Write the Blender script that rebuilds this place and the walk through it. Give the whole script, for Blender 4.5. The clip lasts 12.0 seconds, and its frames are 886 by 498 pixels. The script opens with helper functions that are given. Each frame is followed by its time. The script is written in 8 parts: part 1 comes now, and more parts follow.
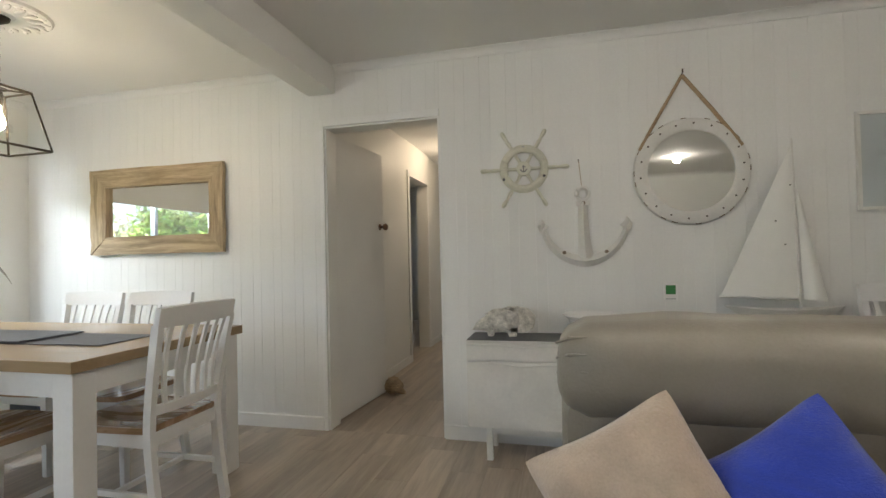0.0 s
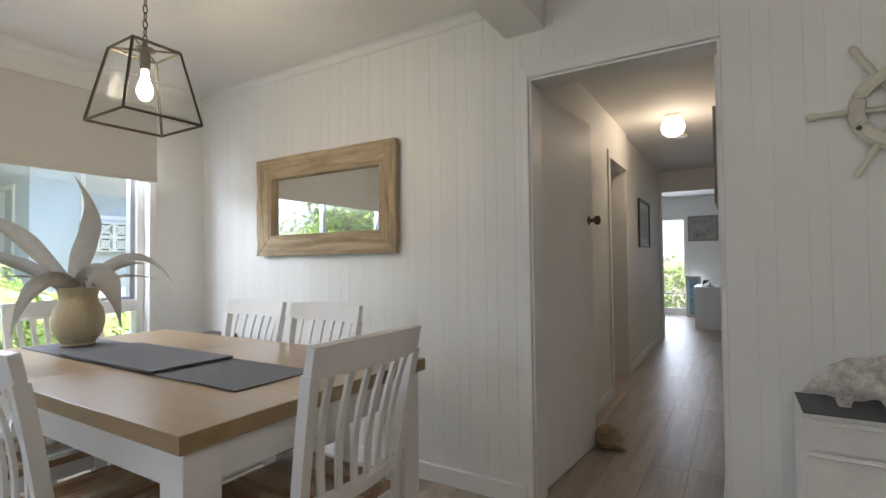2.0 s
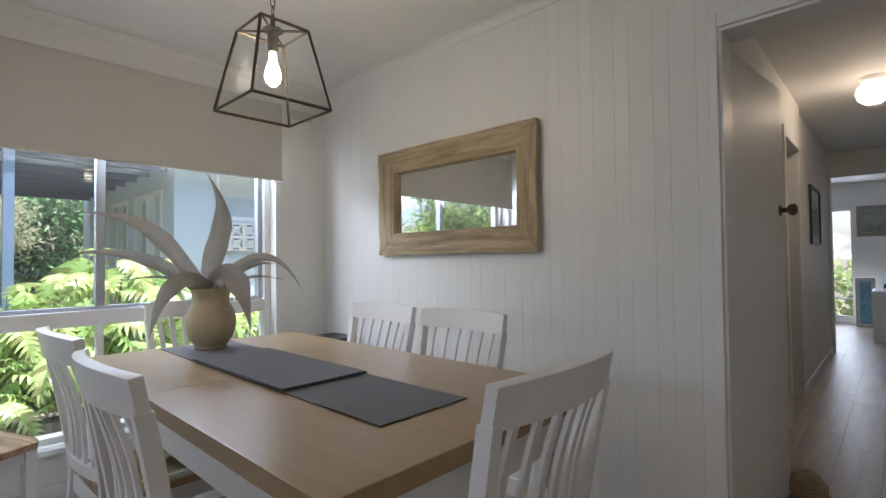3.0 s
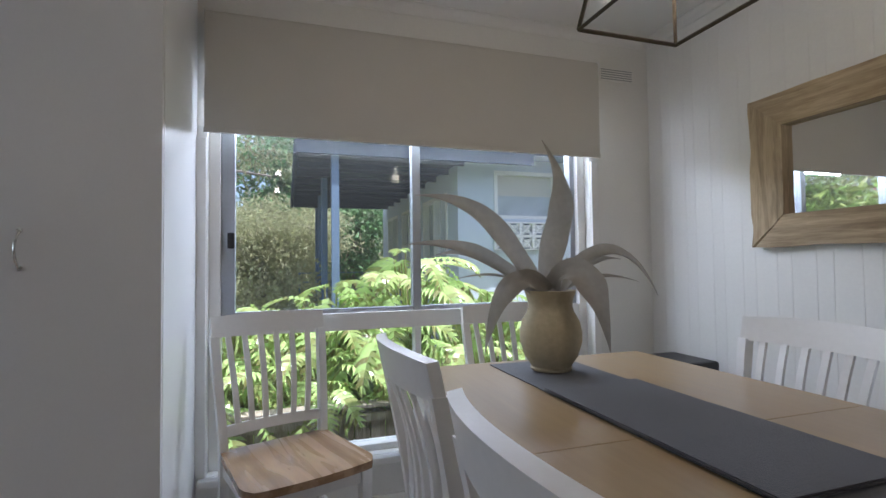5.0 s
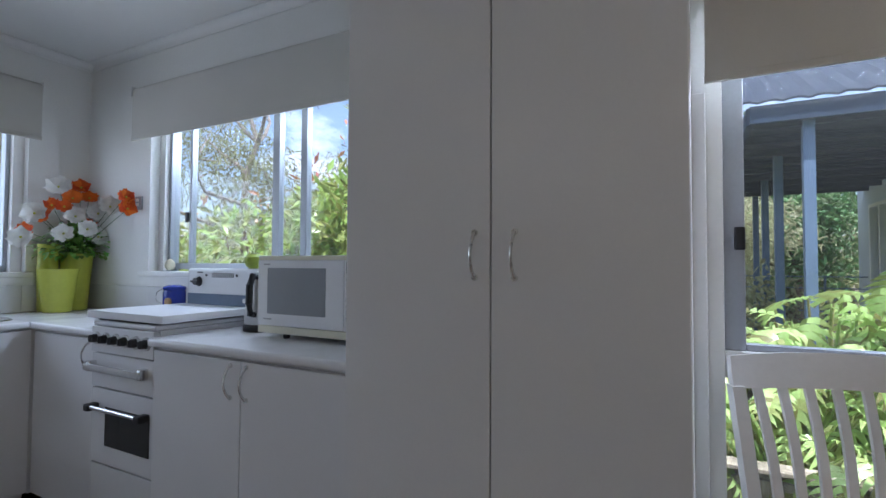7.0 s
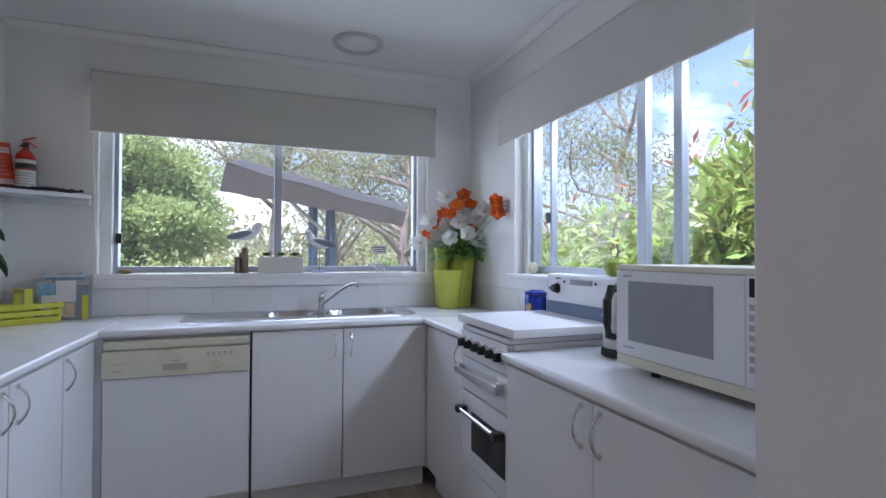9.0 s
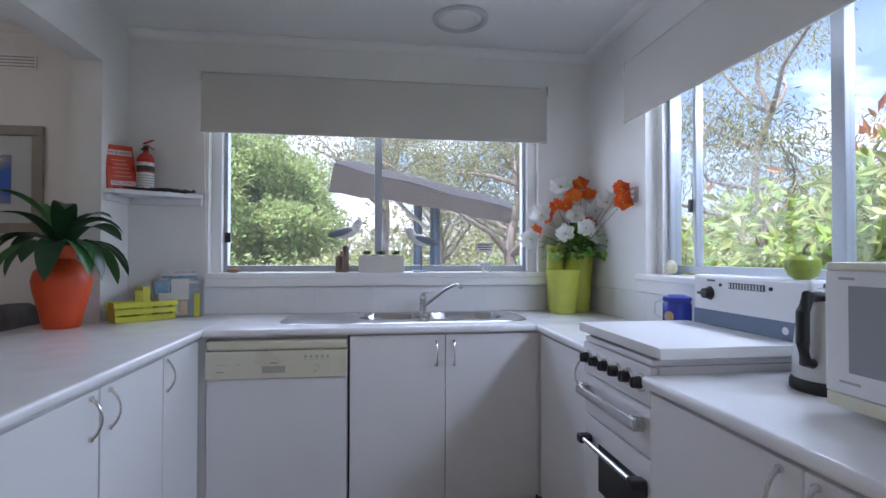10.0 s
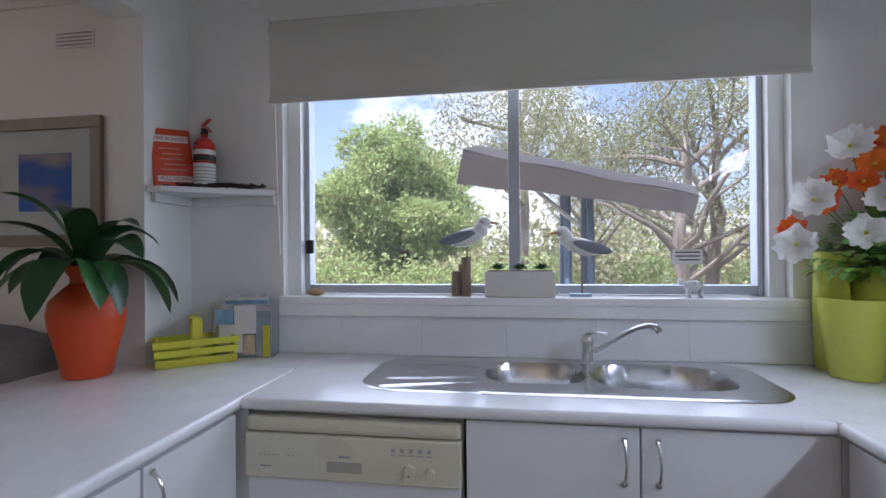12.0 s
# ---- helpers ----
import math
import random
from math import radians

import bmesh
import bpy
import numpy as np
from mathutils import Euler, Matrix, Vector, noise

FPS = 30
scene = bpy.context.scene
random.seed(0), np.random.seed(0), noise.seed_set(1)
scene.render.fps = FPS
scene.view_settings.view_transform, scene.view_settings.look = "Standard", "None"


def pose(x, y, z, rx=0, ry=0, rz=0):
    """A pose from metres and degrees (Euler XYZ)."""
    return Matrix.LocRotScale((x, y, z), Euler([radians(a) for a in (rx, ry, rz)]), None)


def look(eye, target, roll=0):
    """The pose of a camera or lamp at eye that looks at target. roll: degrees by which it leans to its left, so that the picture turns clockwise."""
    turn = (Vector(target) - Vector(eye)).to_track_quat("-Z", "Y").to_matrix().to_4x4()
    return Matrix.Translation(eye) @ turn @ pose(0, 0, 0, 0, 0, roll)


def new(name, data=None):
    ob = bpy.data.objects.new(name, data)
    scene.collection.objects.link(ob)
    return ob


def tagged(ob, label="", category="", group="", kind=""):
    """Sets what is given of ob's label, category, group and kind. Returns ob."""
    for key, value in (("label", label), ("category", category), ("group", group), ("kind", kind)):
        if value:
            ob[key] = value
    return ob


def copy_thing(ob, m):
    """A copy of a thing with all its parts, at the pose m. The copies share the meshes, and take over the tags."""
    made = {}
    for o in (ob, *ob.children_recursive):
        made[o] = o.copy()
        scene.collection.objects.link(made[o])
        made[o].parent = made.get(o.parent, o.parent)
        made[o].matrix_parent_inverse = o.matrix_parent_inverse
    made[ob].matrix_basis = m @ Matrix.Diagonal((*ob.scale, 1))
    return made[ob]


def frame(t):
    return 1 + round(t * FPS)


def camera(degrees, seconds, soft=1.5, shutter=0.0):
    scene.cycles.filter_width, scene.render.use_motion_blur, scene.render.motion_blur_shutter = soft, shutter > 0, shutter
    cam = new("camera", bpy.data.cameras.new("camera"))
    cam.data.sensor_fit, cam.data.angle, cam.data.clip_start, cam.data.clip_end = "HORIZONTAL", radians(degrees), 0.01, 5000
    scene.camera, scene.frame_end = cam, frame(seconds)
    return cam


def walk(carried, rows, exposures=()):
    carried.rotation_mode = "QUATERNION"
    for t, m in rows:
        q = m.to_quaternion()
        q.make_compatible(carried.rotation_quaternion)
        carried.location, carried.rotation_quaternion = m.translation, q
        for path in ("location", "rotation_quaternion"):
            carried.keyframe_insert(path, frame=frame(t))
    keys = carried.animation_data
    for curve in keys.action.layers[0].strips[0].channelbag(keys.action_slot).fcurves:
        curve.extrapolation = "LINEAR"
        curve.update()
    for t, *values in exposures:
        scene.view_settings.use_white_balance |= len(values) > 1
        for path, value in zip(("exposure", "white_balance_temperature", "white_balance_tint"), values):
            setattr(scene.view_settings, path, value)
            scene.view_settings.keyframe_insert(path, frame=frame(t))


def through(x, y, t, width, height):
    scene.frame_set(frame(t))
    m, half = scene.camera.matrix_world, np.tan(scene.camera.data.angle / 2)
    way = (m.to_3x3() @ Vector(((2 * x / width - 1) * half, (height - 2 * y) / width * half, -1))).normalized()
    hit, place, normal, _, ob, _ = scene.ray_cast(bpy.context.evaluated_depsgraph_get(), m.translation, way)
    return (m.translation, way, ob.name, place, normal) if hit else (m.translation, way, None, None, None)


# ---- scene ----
cam = camera(84.9, 12.0)
PATH = [
    (0, (0.064, -0.116, 1.124), (-0.414, 1.826, 1.158), -1.3),
    (0.5, (-0.098, 0.134, 1.141), (-0.614, 2.066, 1.176), -1.2),
    (1, (-0.274, 0.344, 1.148), (-0.921, 2.236, 1.188), -1.0),
    (1.5, (-0.456, 0.53, 1.149), (-1.294, 2.345, 1.195), -0.9),
    (2, (-0.627, 0.658, 1.145), (-1.665, 2.367, 1.197), -0.7),
    (2.5, (-0.804, 0.753, 1.162), (-2.003, 2.353, 1.209), -0.5),
    (4.5, (-1.584, 0.911, 1.138), (-3.394, 1.759, 1.208), -1.0),
    (5, (-1.78, 0.851, 1.137), (-3.682, 1.465, 1.204), -0.7),
    (5.5, (-1.975, 0.794, 1.145), (-3.953, 1.08, 1.226), -0.6),
    (6, (-2.101, 0.779, 1.18), (-4.087, 0.546, 1.221), 0.1),
    (6.5, (-2.265, 0.62, 1.176), (-4.174, 0.023, 1.224), -0.1),
    (7, (-2.394, 0.496, 1.173), (-4.168, -0.425, 1.238), 0.3),
    (7.5, (-2.541, 0.436, 1.191), (-4.077, -0.843, 1.252), 0.4),
    (9.5, (-2.748, 0.077, 1.227), (-3.202, -1.87, 1.253), 0.2),
    (10, (-2.789, -0.085, 1.215), (-3.056, -2.067, 1.242), 0.1),
    (10.5, (-2.831, -0.297, 1.231), (-2.956, -2.293, 1.25), -0.1),
    (11, (-2.852, -0.524, 1.238), (-2.85, -2.524, 1.253), -0.2),
    (11.5, (-2.828, -0.784, 1.286), (-2.729, -2.782, 1.292), -0.3),
    (12, (-2.803, -1.026, 1.292), (-2.499, -3.003, 1.299), -0.5),
]
# the clip's own exposure and white balance drift as the walker turns to the windows
EXPOSURES = [(0.0, 2.1, 6300, 11), (1.5, 1.95, 6200, 14), (2.5, 1.5, 6000, 16), (4.5, 0.92, 5850, 18), (6.0, 0.75, 5760, 17), (7.5, 0.85, 5680, 18), (9.5, 1.09, 5780, 23), (11.0, 1.0, 5860, 23), (12.0, 0.9, 6030, 25)]
walk(cam, [(t, look(eye, target, roll)) for t, eye, target, roll in PATH], EXPOSURES)

# ---------------- world, sun, daylight in the openings, lamps ----------------
world = bpy.data.worlds.new("sky")
scene.world = world
world.use_nodes = True
wn = world.node_tree.nodes
wn.clear()
sky = wn.new("ShaderNodeTexSky")
sky.sky_type = 'NISHITA'
sky.sun_disc = False
sky.dust_density, sky.ozone_density = 3.0, 0.6
sky.sun_elevation = radians(68)
sky.sun_rotation = radians(48)
bg = wn.new("ShaderNodeBackground")
bg.inputs[1].default_value = 0.15
wo = wn.new("ShaderNodeOutputWorld")
# broken fair-weather cloud over the whole sky
tc = wn.new("ShaderNodeTexCoord")
mp = wn.new("ShaderNodeMapping")
mp.inputs["Scale"].default_value = (1.0, 1.0, 2.2)
cn = wn.new("ShaderNodeTexNoise")
cn.inputs["Scale"].default_value, cn.inputs["Detail"].default_value, cn.inputs["Roughness"].default_value = 3.4, 7.0, 0.58
cr = wn.new("ShaderNodeValToRGB")
cr.color_ramp.elements[0].position, cr.color_ramp.elements[1].position = 0.47, 0.64
cm = wn.new("ShaderNodeMix")
cm.data_type = 'RGBA'
cm.inputs["B"].default_value = (7.2, 7.5, 7.9, 1)
world.node_tree.links.new(tc.outputs["Generated"], mp.inputs[0])
world.node_tree.links.new(mp.outputs[0], cn.inputs[0])
world.node_tree.links.new(cn.outputs[0], cr.inputs[0])
world.node_tree.links.new(cr.outputs[0], cm.inputs["Factor"])
world.node_tree.links.new(sky.outputs[0], cm.inputs["A"])
world.node_tree.links.new(cm.outputs["Result"], bg.inputs[0])
world.node_tree.links.new(bg.outputs[0], wo.inputs[0])


def sun_lamp():
    d = bpy.data.lights.new("sun", 'SUN')
    d.energy, d.angle, d.color = 5.0, radians(0.5), (1.0, 0.95, 0.88)
    ob = new("sun", d)
    az, el = radians(48), radians(68)
    way = Vector((math.sin(az) * math.cos(el), math.cos(az) * math.cos(el), math.sin(el)))
    ob.matrix_world = look(way * 50, (0, 0, 0))


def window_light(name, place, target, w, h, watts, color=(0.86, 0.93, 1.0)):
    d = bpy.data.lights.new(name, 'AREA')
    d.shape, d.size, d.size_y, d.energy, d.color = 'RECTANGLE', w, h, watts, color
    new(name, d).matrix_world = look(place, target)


def bulb_light(name, place, watts, radius, color=(1.0, 0.78, 0.52)):
    d = bpy.data.lights.new(name, 'POINT')
    d.energy, d.shadow_soft_size, d.color = watts, radius, color
    new(name, d).location = place


DOWN_W = 2.8
sun_lamp()
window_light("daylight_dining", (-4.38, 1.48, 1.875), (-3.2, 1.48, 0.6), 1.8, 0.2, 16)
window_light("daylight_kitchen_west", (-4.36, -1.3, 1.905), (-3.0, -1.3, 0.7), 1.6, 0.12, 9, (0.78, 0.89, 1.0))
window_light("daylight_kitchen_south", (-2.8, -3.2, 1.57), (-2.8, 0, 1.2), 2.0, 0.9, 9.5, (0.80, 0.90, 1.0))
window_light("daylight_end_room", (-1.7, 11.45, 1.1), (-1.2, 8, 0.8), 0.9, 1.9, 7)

# ---------------- materials ----------------
def mat(name, color, rough=0.5, metal=0.0, var=0.06, scale=6.0, fine=60.0, bump=0.02, stretch=(1, 1, 1), rand=0.0,
        island=0.0, coat=0.0, spec=0.5, stain=0.0, stain_color=(0.2, 0.17, 0.13), rough_var=0.03, trans=0.0, sheen=0.0):
    """A procedural surface: base colour varied at two scales, stains, fine relief and uneven gloss."""
    m = bpy.data.materials.new(name)
    m.use_nodes = True
    nt = m.node_tree
    n, ln = nt.nodes, nt.links
    b = n["Principled BSDF"]
    b.inputs["Metallic"].default_value = metal
    b.inputs["Coat Weight"].default_value = coat
    b.inputs["Coat Roughness"].default_value = 0.15
    b.inputs["Specular IOR Level"].default_value = spec
    b.inputs["Sheen Weight"].default_value = sheen
    if trans:
        b.inputs["Transmission Weight"].default_value = trans
    co = n.new("ShaderNodeTexCoord")
    mp = n.new("ShaderNodeMapping")
    mp.inputs["Scale"].default_value = stretch
    ln.new(co.outputs["Object"], mp.inputs[0])
    big = n.new("ShaderNodeTexNoise")
    big.inputs["Scale"].default_value = scale
    big.inputs["Detail"].default_value = 5
    small = n.new("ShaderNodeTexNoise")
    small.inputs["Scale"].default_value = fine
    small.inputs["Detail"].default_value = 3
    for t in (big, small):
        ln.new(mp.outputs[0], t.inputs["Vector"])
    add = n.new("ShaderNodeMath")
    add.operation = 'MULTIPLY_ADD'
    ln.new(small.outputs[0], add.inputs[0])
    add.inputs[1].default_value = 0.5
    ln.new(big.outputs[0], add.inputs[2])
    val = add.outputs[0]
    hsv = n.new("ShaderNodeHueSaturation")
    hsv.inputs["Color"].default_value = (*color, 1)
    mr = n.new("ShaderNodeMapRange")
    mr.inputs["From Min"].default_value, mr.inputs["From Max"].default_value = 0.45, 1.05
    mr.inputs["To Min"].default_value, mr.inputs["To Max"].default_value = 1 - var * 1.6, 1 + var * 1.6
    ln.new(val, mr.inputs[0])
    v = mr.outputs[0]
    for kind, amount in (("o", rand), ("i", island)):
        if amount:
            src = n.new("ShaderNodeObjectInfo").outputs["Random"] if kind == "o" else n.new("ShaderNodeNewGeometry").outputs["Random Per Island"]
            r = n.new("ShaderNodeMapRange")
            r.inputs["To Min"].default_value, r.inputs["To Max"].default_value = 1 - amount, 1 + amount
            ln.new(src, r.inputs[0])
            mu = n.new("ShaderNodeMath")
            mu.operation = 'MULTIPLY'
            ln.new(v, mu.inputs[0])
            ln.new(r.outputs[0], mu.inputs[1])
            v = mu.outputs[0]
            if kind == "i":
                rh = n.new("ShaderNodeMapRange")
                rh.inputs["To Min"].default_value, rh.inputs["To Max"].default_value = 0.5 - amount * 0.08, 0.5 + amount * 0.08
                ln.new(src, rh.inputs[0])
                ln.new(rh.outputs[0], hsv.inputs["Hue"])
    ln.new(v, hsv.inputs["Value"])
    out = hsv.outputs[0]
    if stain:
        st = n.new("ShaderNodeTexNoise")
        st.inputs["Scale"].default_value = scale * 0.6
        st.inputs["Detail"].default_value = 8
        ln.new(mp.outputs[0], st.inputs["Vector"])
        rg = n.new("ShaderNodeMapRange")
        rg.inputs["From Min"].default_value, rg.inputs["From Max"].default_value = 0.55, 0.72
        rg.inputs["To Max"].default_value = stain
        ln.new(st.outputs[0], rg.inputs[0])
        mx = n.new("ShaderNodeMix")
        mx.data_type = 'RGBA'
        ln.new(rg.outputs[0], mx.inputs["Factor"])
        ln.new(out, mx.inputs["A"])
        mx.inputs["B"].default_value = (*stain_color, 1)
        out = mx.outputs["Result"]
    ln.new(out, b.inputs["Base Color"])
    rr = n.new("ShaderNodeMapRange")
    rr.inputs["From Min"].default_value, rr.inputs["From Max"].default_value = 0.3, 0.7
    rr.inputs["To Min"].default_value, rr.inputs["To Max"].default_value = max(0.02, rough - rough_var), min(1, rough + rough_var)
    ln.new(big.outputs[0], rr.inputs[0])
    ln.new(rr.outputs[0], b.inputs["Roughness"])
    if bump:
        bp = n.new("ShaderNodeBump")
        bp.inputs["Strength"].default_value = min(1.0, bump * 10)
        bp.inputs["Distance"].default_value = 0.004
        ln.new(small.outputs[0], bp.inputs["Height"])
        ln.new(bp.outputs[0], b.inputs["Normal"])
    return m


def grain(name, dark, light, axis=0, rough=0.4, rand=0.0, size=1.0, coat=0.0, bump=0.15):
    """Wood with grain along an axis."""
    m = bpy.data.materials.new(name)
    m.use_nodes = True
    nt = m.node_tree
    n, ln = nt.nodes, nt.links
    b = n["Principled BSDF"]
    b.inputs["Coat Weight"].default_value = coat
    b.inputs["Coat Roughness"].default_value = 0.2
    co = n.new("ShaderNodeTexCoord")
    info = n.new("ShaderNodeObjectInfo")
    sh = n.new("ShaderNodeVectorMath")
    sh.operation = 'MULTIPLY_ADD'
    sh.inputs[1].default_value = (7, 13, 5)
    ln.new(info.outputs["Random"], sh.inputs[0])
    ln.new(co.outputs["Object"], sh.inputs[2])
    mp = n.new("ShaderNodeMapping")
    s = [14 * size] * 3
    s[axis] = 1.2 * size
    mp.inputs["Scale"].default_value = s
    ln.new(sh.outputs[0], mp.inputs[0])
    a = n.new("ShaderNodeTexNoise")
    a.inputs["Scale"].default_value = 1.4
    a.inputs["Detail"].default_value = 7
    a.inputs["Distortion"].default_value = 0.7
    f = n.new("ShaderNodeTexNoise")
    f.inputs["Scale"].default_value = 9
    f.inputs["Detail"].default_value = 4
    for t in (a, f):
        ln.new(mp.outputs[0], t.inputs["Vector"])
    ad = n.new("ShaderNodeMath")
    ad.operation = 'MULTIPLY_ADD'
    ad.inputs[1].default_value = 0.35
    ln.new(f.outputs[0], ad.inputs[0])
    ln.new(a.outputs[0], ad.inputs[2])
    cr = n.new("ShaderNodeValToRGB")
    cr.color_ramp.elements[0].position, cr.color_ramp.elements[1].position = 0.48, 0.86
    cr.color_ramp.elements[0].color, cr.color_ramp.elements[1].color = (*dark, 1), (*light, 1)
    ln.new(ad.outputs[0], cr.inputs[0])
    hsv = n.new("ShaderNodeHueSaturation")
    ln.new(cr.outputs[0], hsv.inputs["Color"])
    if rand:
        r = n.new("ShaderNodeMapRange")
        r.inputs["To Min"].default_value, r.inputs["To Max"].default_value = 1 - rand, 1 + rand
        ln.new(info.outputs["Random"], r.inputs[0])
        ln.new(r.outputs[0], hsv.inputs["Value"])
    ln.new(hsv.outputs[0], b.inputs["Base Color"])
    rr = n.new("ShaderNodeMapRange")
    rr.inputs["To Min"].default_value, rr.inputs["To Max"].default_value = rough - 0.08, rough + 0.12
    ln.new(a.outputs[0], rr.inputs[0])
    ln.new(rr.outputs[0], b.inputs["Roughness"])
    bp = n.new("ShaderNodeBump")
    bp.inputs["Strength"].default_value = bump
    bp.inputs["Distance"].default_value = 0.003
    ln.new(ad.outputs[0], bp.inputs["Height"])
    ln.new(bp.outputs[0], b.inputs["Normal"])
    return m


def glass_pane():
    m = bpy.data.materials.new("window_glass")
    m.use_nodes = True
    n, ln = m.node_tree.nodes, m.node_tree.links
    n.remove(n["Principled BSDF"])
    t = n.new("ShaderNodeBsdfTransparent")
    t.inputs[0].default_value = (0.95, 0.97, 0.97, 1)
    g = n.new("ShaderNodeBsdfGlossy")
    g.inputs["Roughness"].default_value = 0.02
    lw = n.new("ShaderNodeLayerWeight")
    pw = n.new("ShaderNodeMath")
    pw.operation = 'POWER'
    ln.new(lw.outputs["Facing"], pw.inputs[0])
    pw.inputs[1].default_value = 4.0
    f = n.new("ShaderNodeMath")
    f.operation = 'MULTIPLY_ADD'
    ln.new(pw.outputs[0], f.inputs[0])
    f.inputs[1].default_value, f.inputs[2].default_value = 0.4, 0.025
    mx = n.new("ShaderNodeMixShader")
    ln.new(f.outputs[0], mx.inputs[0])
    ln.new(t.outputs[0], mx.inputs[1])
    ln.new(g.outputs[0], mx.inputs[2])
    # a thin white veil mixed into the glass to haze the view
    veil = n.new("ShaderNodeBsdfTranslucent")
    veil.inputs[0].default_value = (0.9, 0.9, 0.88, 1)
    m2 = n.new("ShaderNodeMixShader")
    m2.inputs[0].default_value = 0.008
    ln.new(mx.outputs[0], m2.inputs[1])
    ln.new(veil.outputs[0], m2.inputs[2])
    ln.new(m2.outputs[0], n["Material Output"].inputs[0])
    return m


def glow(name, color, strength):
    m = bpy.data.materials.new(name)
    m.use_nodes = True
    b = m.node_tree.nodes["Principled BSDF"]
    b.inputs["Base Color"].default_value = (*color, 1)
    b.inputs["Emission Color"].default_value = (*color, 1)
    b.inputs["Emission Strength"].default_value = strength
    return m


def leaf_mat(name, color, var=0.35, rough=0.45, through=0.3):
    """Leaves: colour varied leaf by leaf, some light shines through."""
    m = mat(name, color, rough, var=0.12, scale=3, fine=40, island=var, bump=0.01)
    n, ln = m.node_tree.nodes, m.node_tree.links
    b = n["Principled BSDF"]
    src = b.inputs["Base Color"].links[0].from_socket
    tr = n.new("ShaderNodeBsdfTranslucent")
    ln.new(src, tr.inputs[0])
    mx = n.new("ShaderNodeMixShader")
    mx.inputs[0].default_value = through
    ln.new(b.outputs[0], mx.inputs[1])
    ln.new(tr.outputs[0], mx.inputs[2])
    ln.new(mx.outputs[0], n["Material Output"].inputs[0])
    return m


M_WALL = mat("white_wall_paint", (0.80, 0.80, 0.77), 0.5, var=0.025, scale=1.5, fine=90, bump=0.008)
M_BOARD = mat("white_board_paint", (0.81, 0.81, 0.785), 0.42, var=0.03, scale=2, fine=70, bump=0.01, rand=0.012)
M_CEIL = mat("white_ceiling_paint", (0.80, 0.80, 0.78), 0.75, var=0.02, scale=1.2, fine=120, bump=0.012)
M_TRIM = mat("white_gloss_trim", (0.83, 0.83, 0.81), 0.4, var=0.02, scale=3, fine=50, bump=0.004)
M_LAM = mat("white_laminate", (0.78, 0.785, 0.79), 0.32, var=0.015, scale=2, fine=120, bump=0.004)
M_TOP = mat("speckled_white_benchtop", (0.80, 0.805, 0.81), 0.22, var=0.03, scale=9, fine=220, bump=0.003)
M_ALU = mat("aluminium_frame", (0.40, 0.43, 0.47), 0.45, metal=0.3, var=0.04, scale=5, fine=80, bump=0.004)
M_CHROME = mat("brushed_steel", (0.72, 0.72, 0.71), 0.22, metal=1.0, var=0.05, scale=6, fine=90, bump=0.004)
M_STEEL = mat("sink_steel", (0.58, 0.585, 0.59), 0.19, metal=1.0, var=0.05, scale=4, fine=140, bump=0.006, stretch=(1, 8, 1))
M_BLACK = mat("black_plastic", (0.02, 0.02, 0.022), 0.4, var=0.1, bump=0.006)
M_BLIND = mat("beige_blind_fabric", (0.60, 0.585, 0.54), 0.85, var=0.025, scale=3, fine=260, bump=0.02, sheen=0.2)
M_FLOOR = grain("oak_vinyl_plank", (0.32, 0.265, 0.21), (0.50, 0.425, 0.34), axis=1, rough=0.36, rand=0.11, size=0.7, bump=0.06)
M_OAK = grain("honey_oak", (0.29, 0.20, 0.10), (0.355, 0.25, 0.13), axis=0, rough=0.30, size=0.6, coat=0.25, bump=0.0)
M_SEAT = grain("brown_stained_seat", (0.25, 0.15, 0.08), (0.45, 0.30, 0.175), axis=1, rough=0.25, size=0.9, coat=0.3, bump=0.04)
M_WHITEWOOD = mat("white_painted_wood", (0.80, 0.80, 0.79), 0.33, var=0.03, scale=4, fine=60, bump=0.008)
M_RUSTIC = grain("driftwood", (0.27, 0.20, 0.12), (0.56, 0.44, 0.28), axis=0, rough=0.7, size=1.6, bump=0.8)
M_GLASS = glass_pane()
M_MIRROR = mat("mirror_silver", (0.86, 0.88, 0.87), 0.012, metal=1.0, var=0.0, bump=0, rough_var=0.004)
M_GROUND = mat("garden_mulch", (0.13, 0.105, 0.07), 0.95, var=0.4, scale=1.2, fine=30, bump=0.08, stain=0.8, stain_color=(0.10, 0.13, 0.045))

# ---------------- building helpers ----------------
def place_of(ob):
    m = ob.matrix_parent_inverse @ ob.matrix_basis
    return place_of(ob.parent) @ m if ob.parent else ob.matrix_basis


def part(name, bm, material, parent=None, label="", smooth=False):
    """Links a bmesh as one mesh object under a thing or a part."""
    me = bpy.data.meshes.new(name)
    bm.to_mesh(me)
    bm.free()
    if material:
        me.materials.append(material)
    if smooth:
        me.polygons.foreach_set("use_smooth", [True] * len(me.polygons))
        me.set_sharp_from_angle(angle=radians(38))
    ob = new(name, me)
    if parent is not None:
        ob.parent = parent
        ob.matrix_parent_inverse = place_of(parent).inverted()
    if label:
        ob["label"] = label
    return ob


def thing(name, base, label, category, group=""):
    """An Empty at the thing's base; the parts under it are built in the world's own metres."""
    ob = new(name)
    ob.matrix_basis = Matrix.Translation(base)
    return tagged(ob, label, category, group)


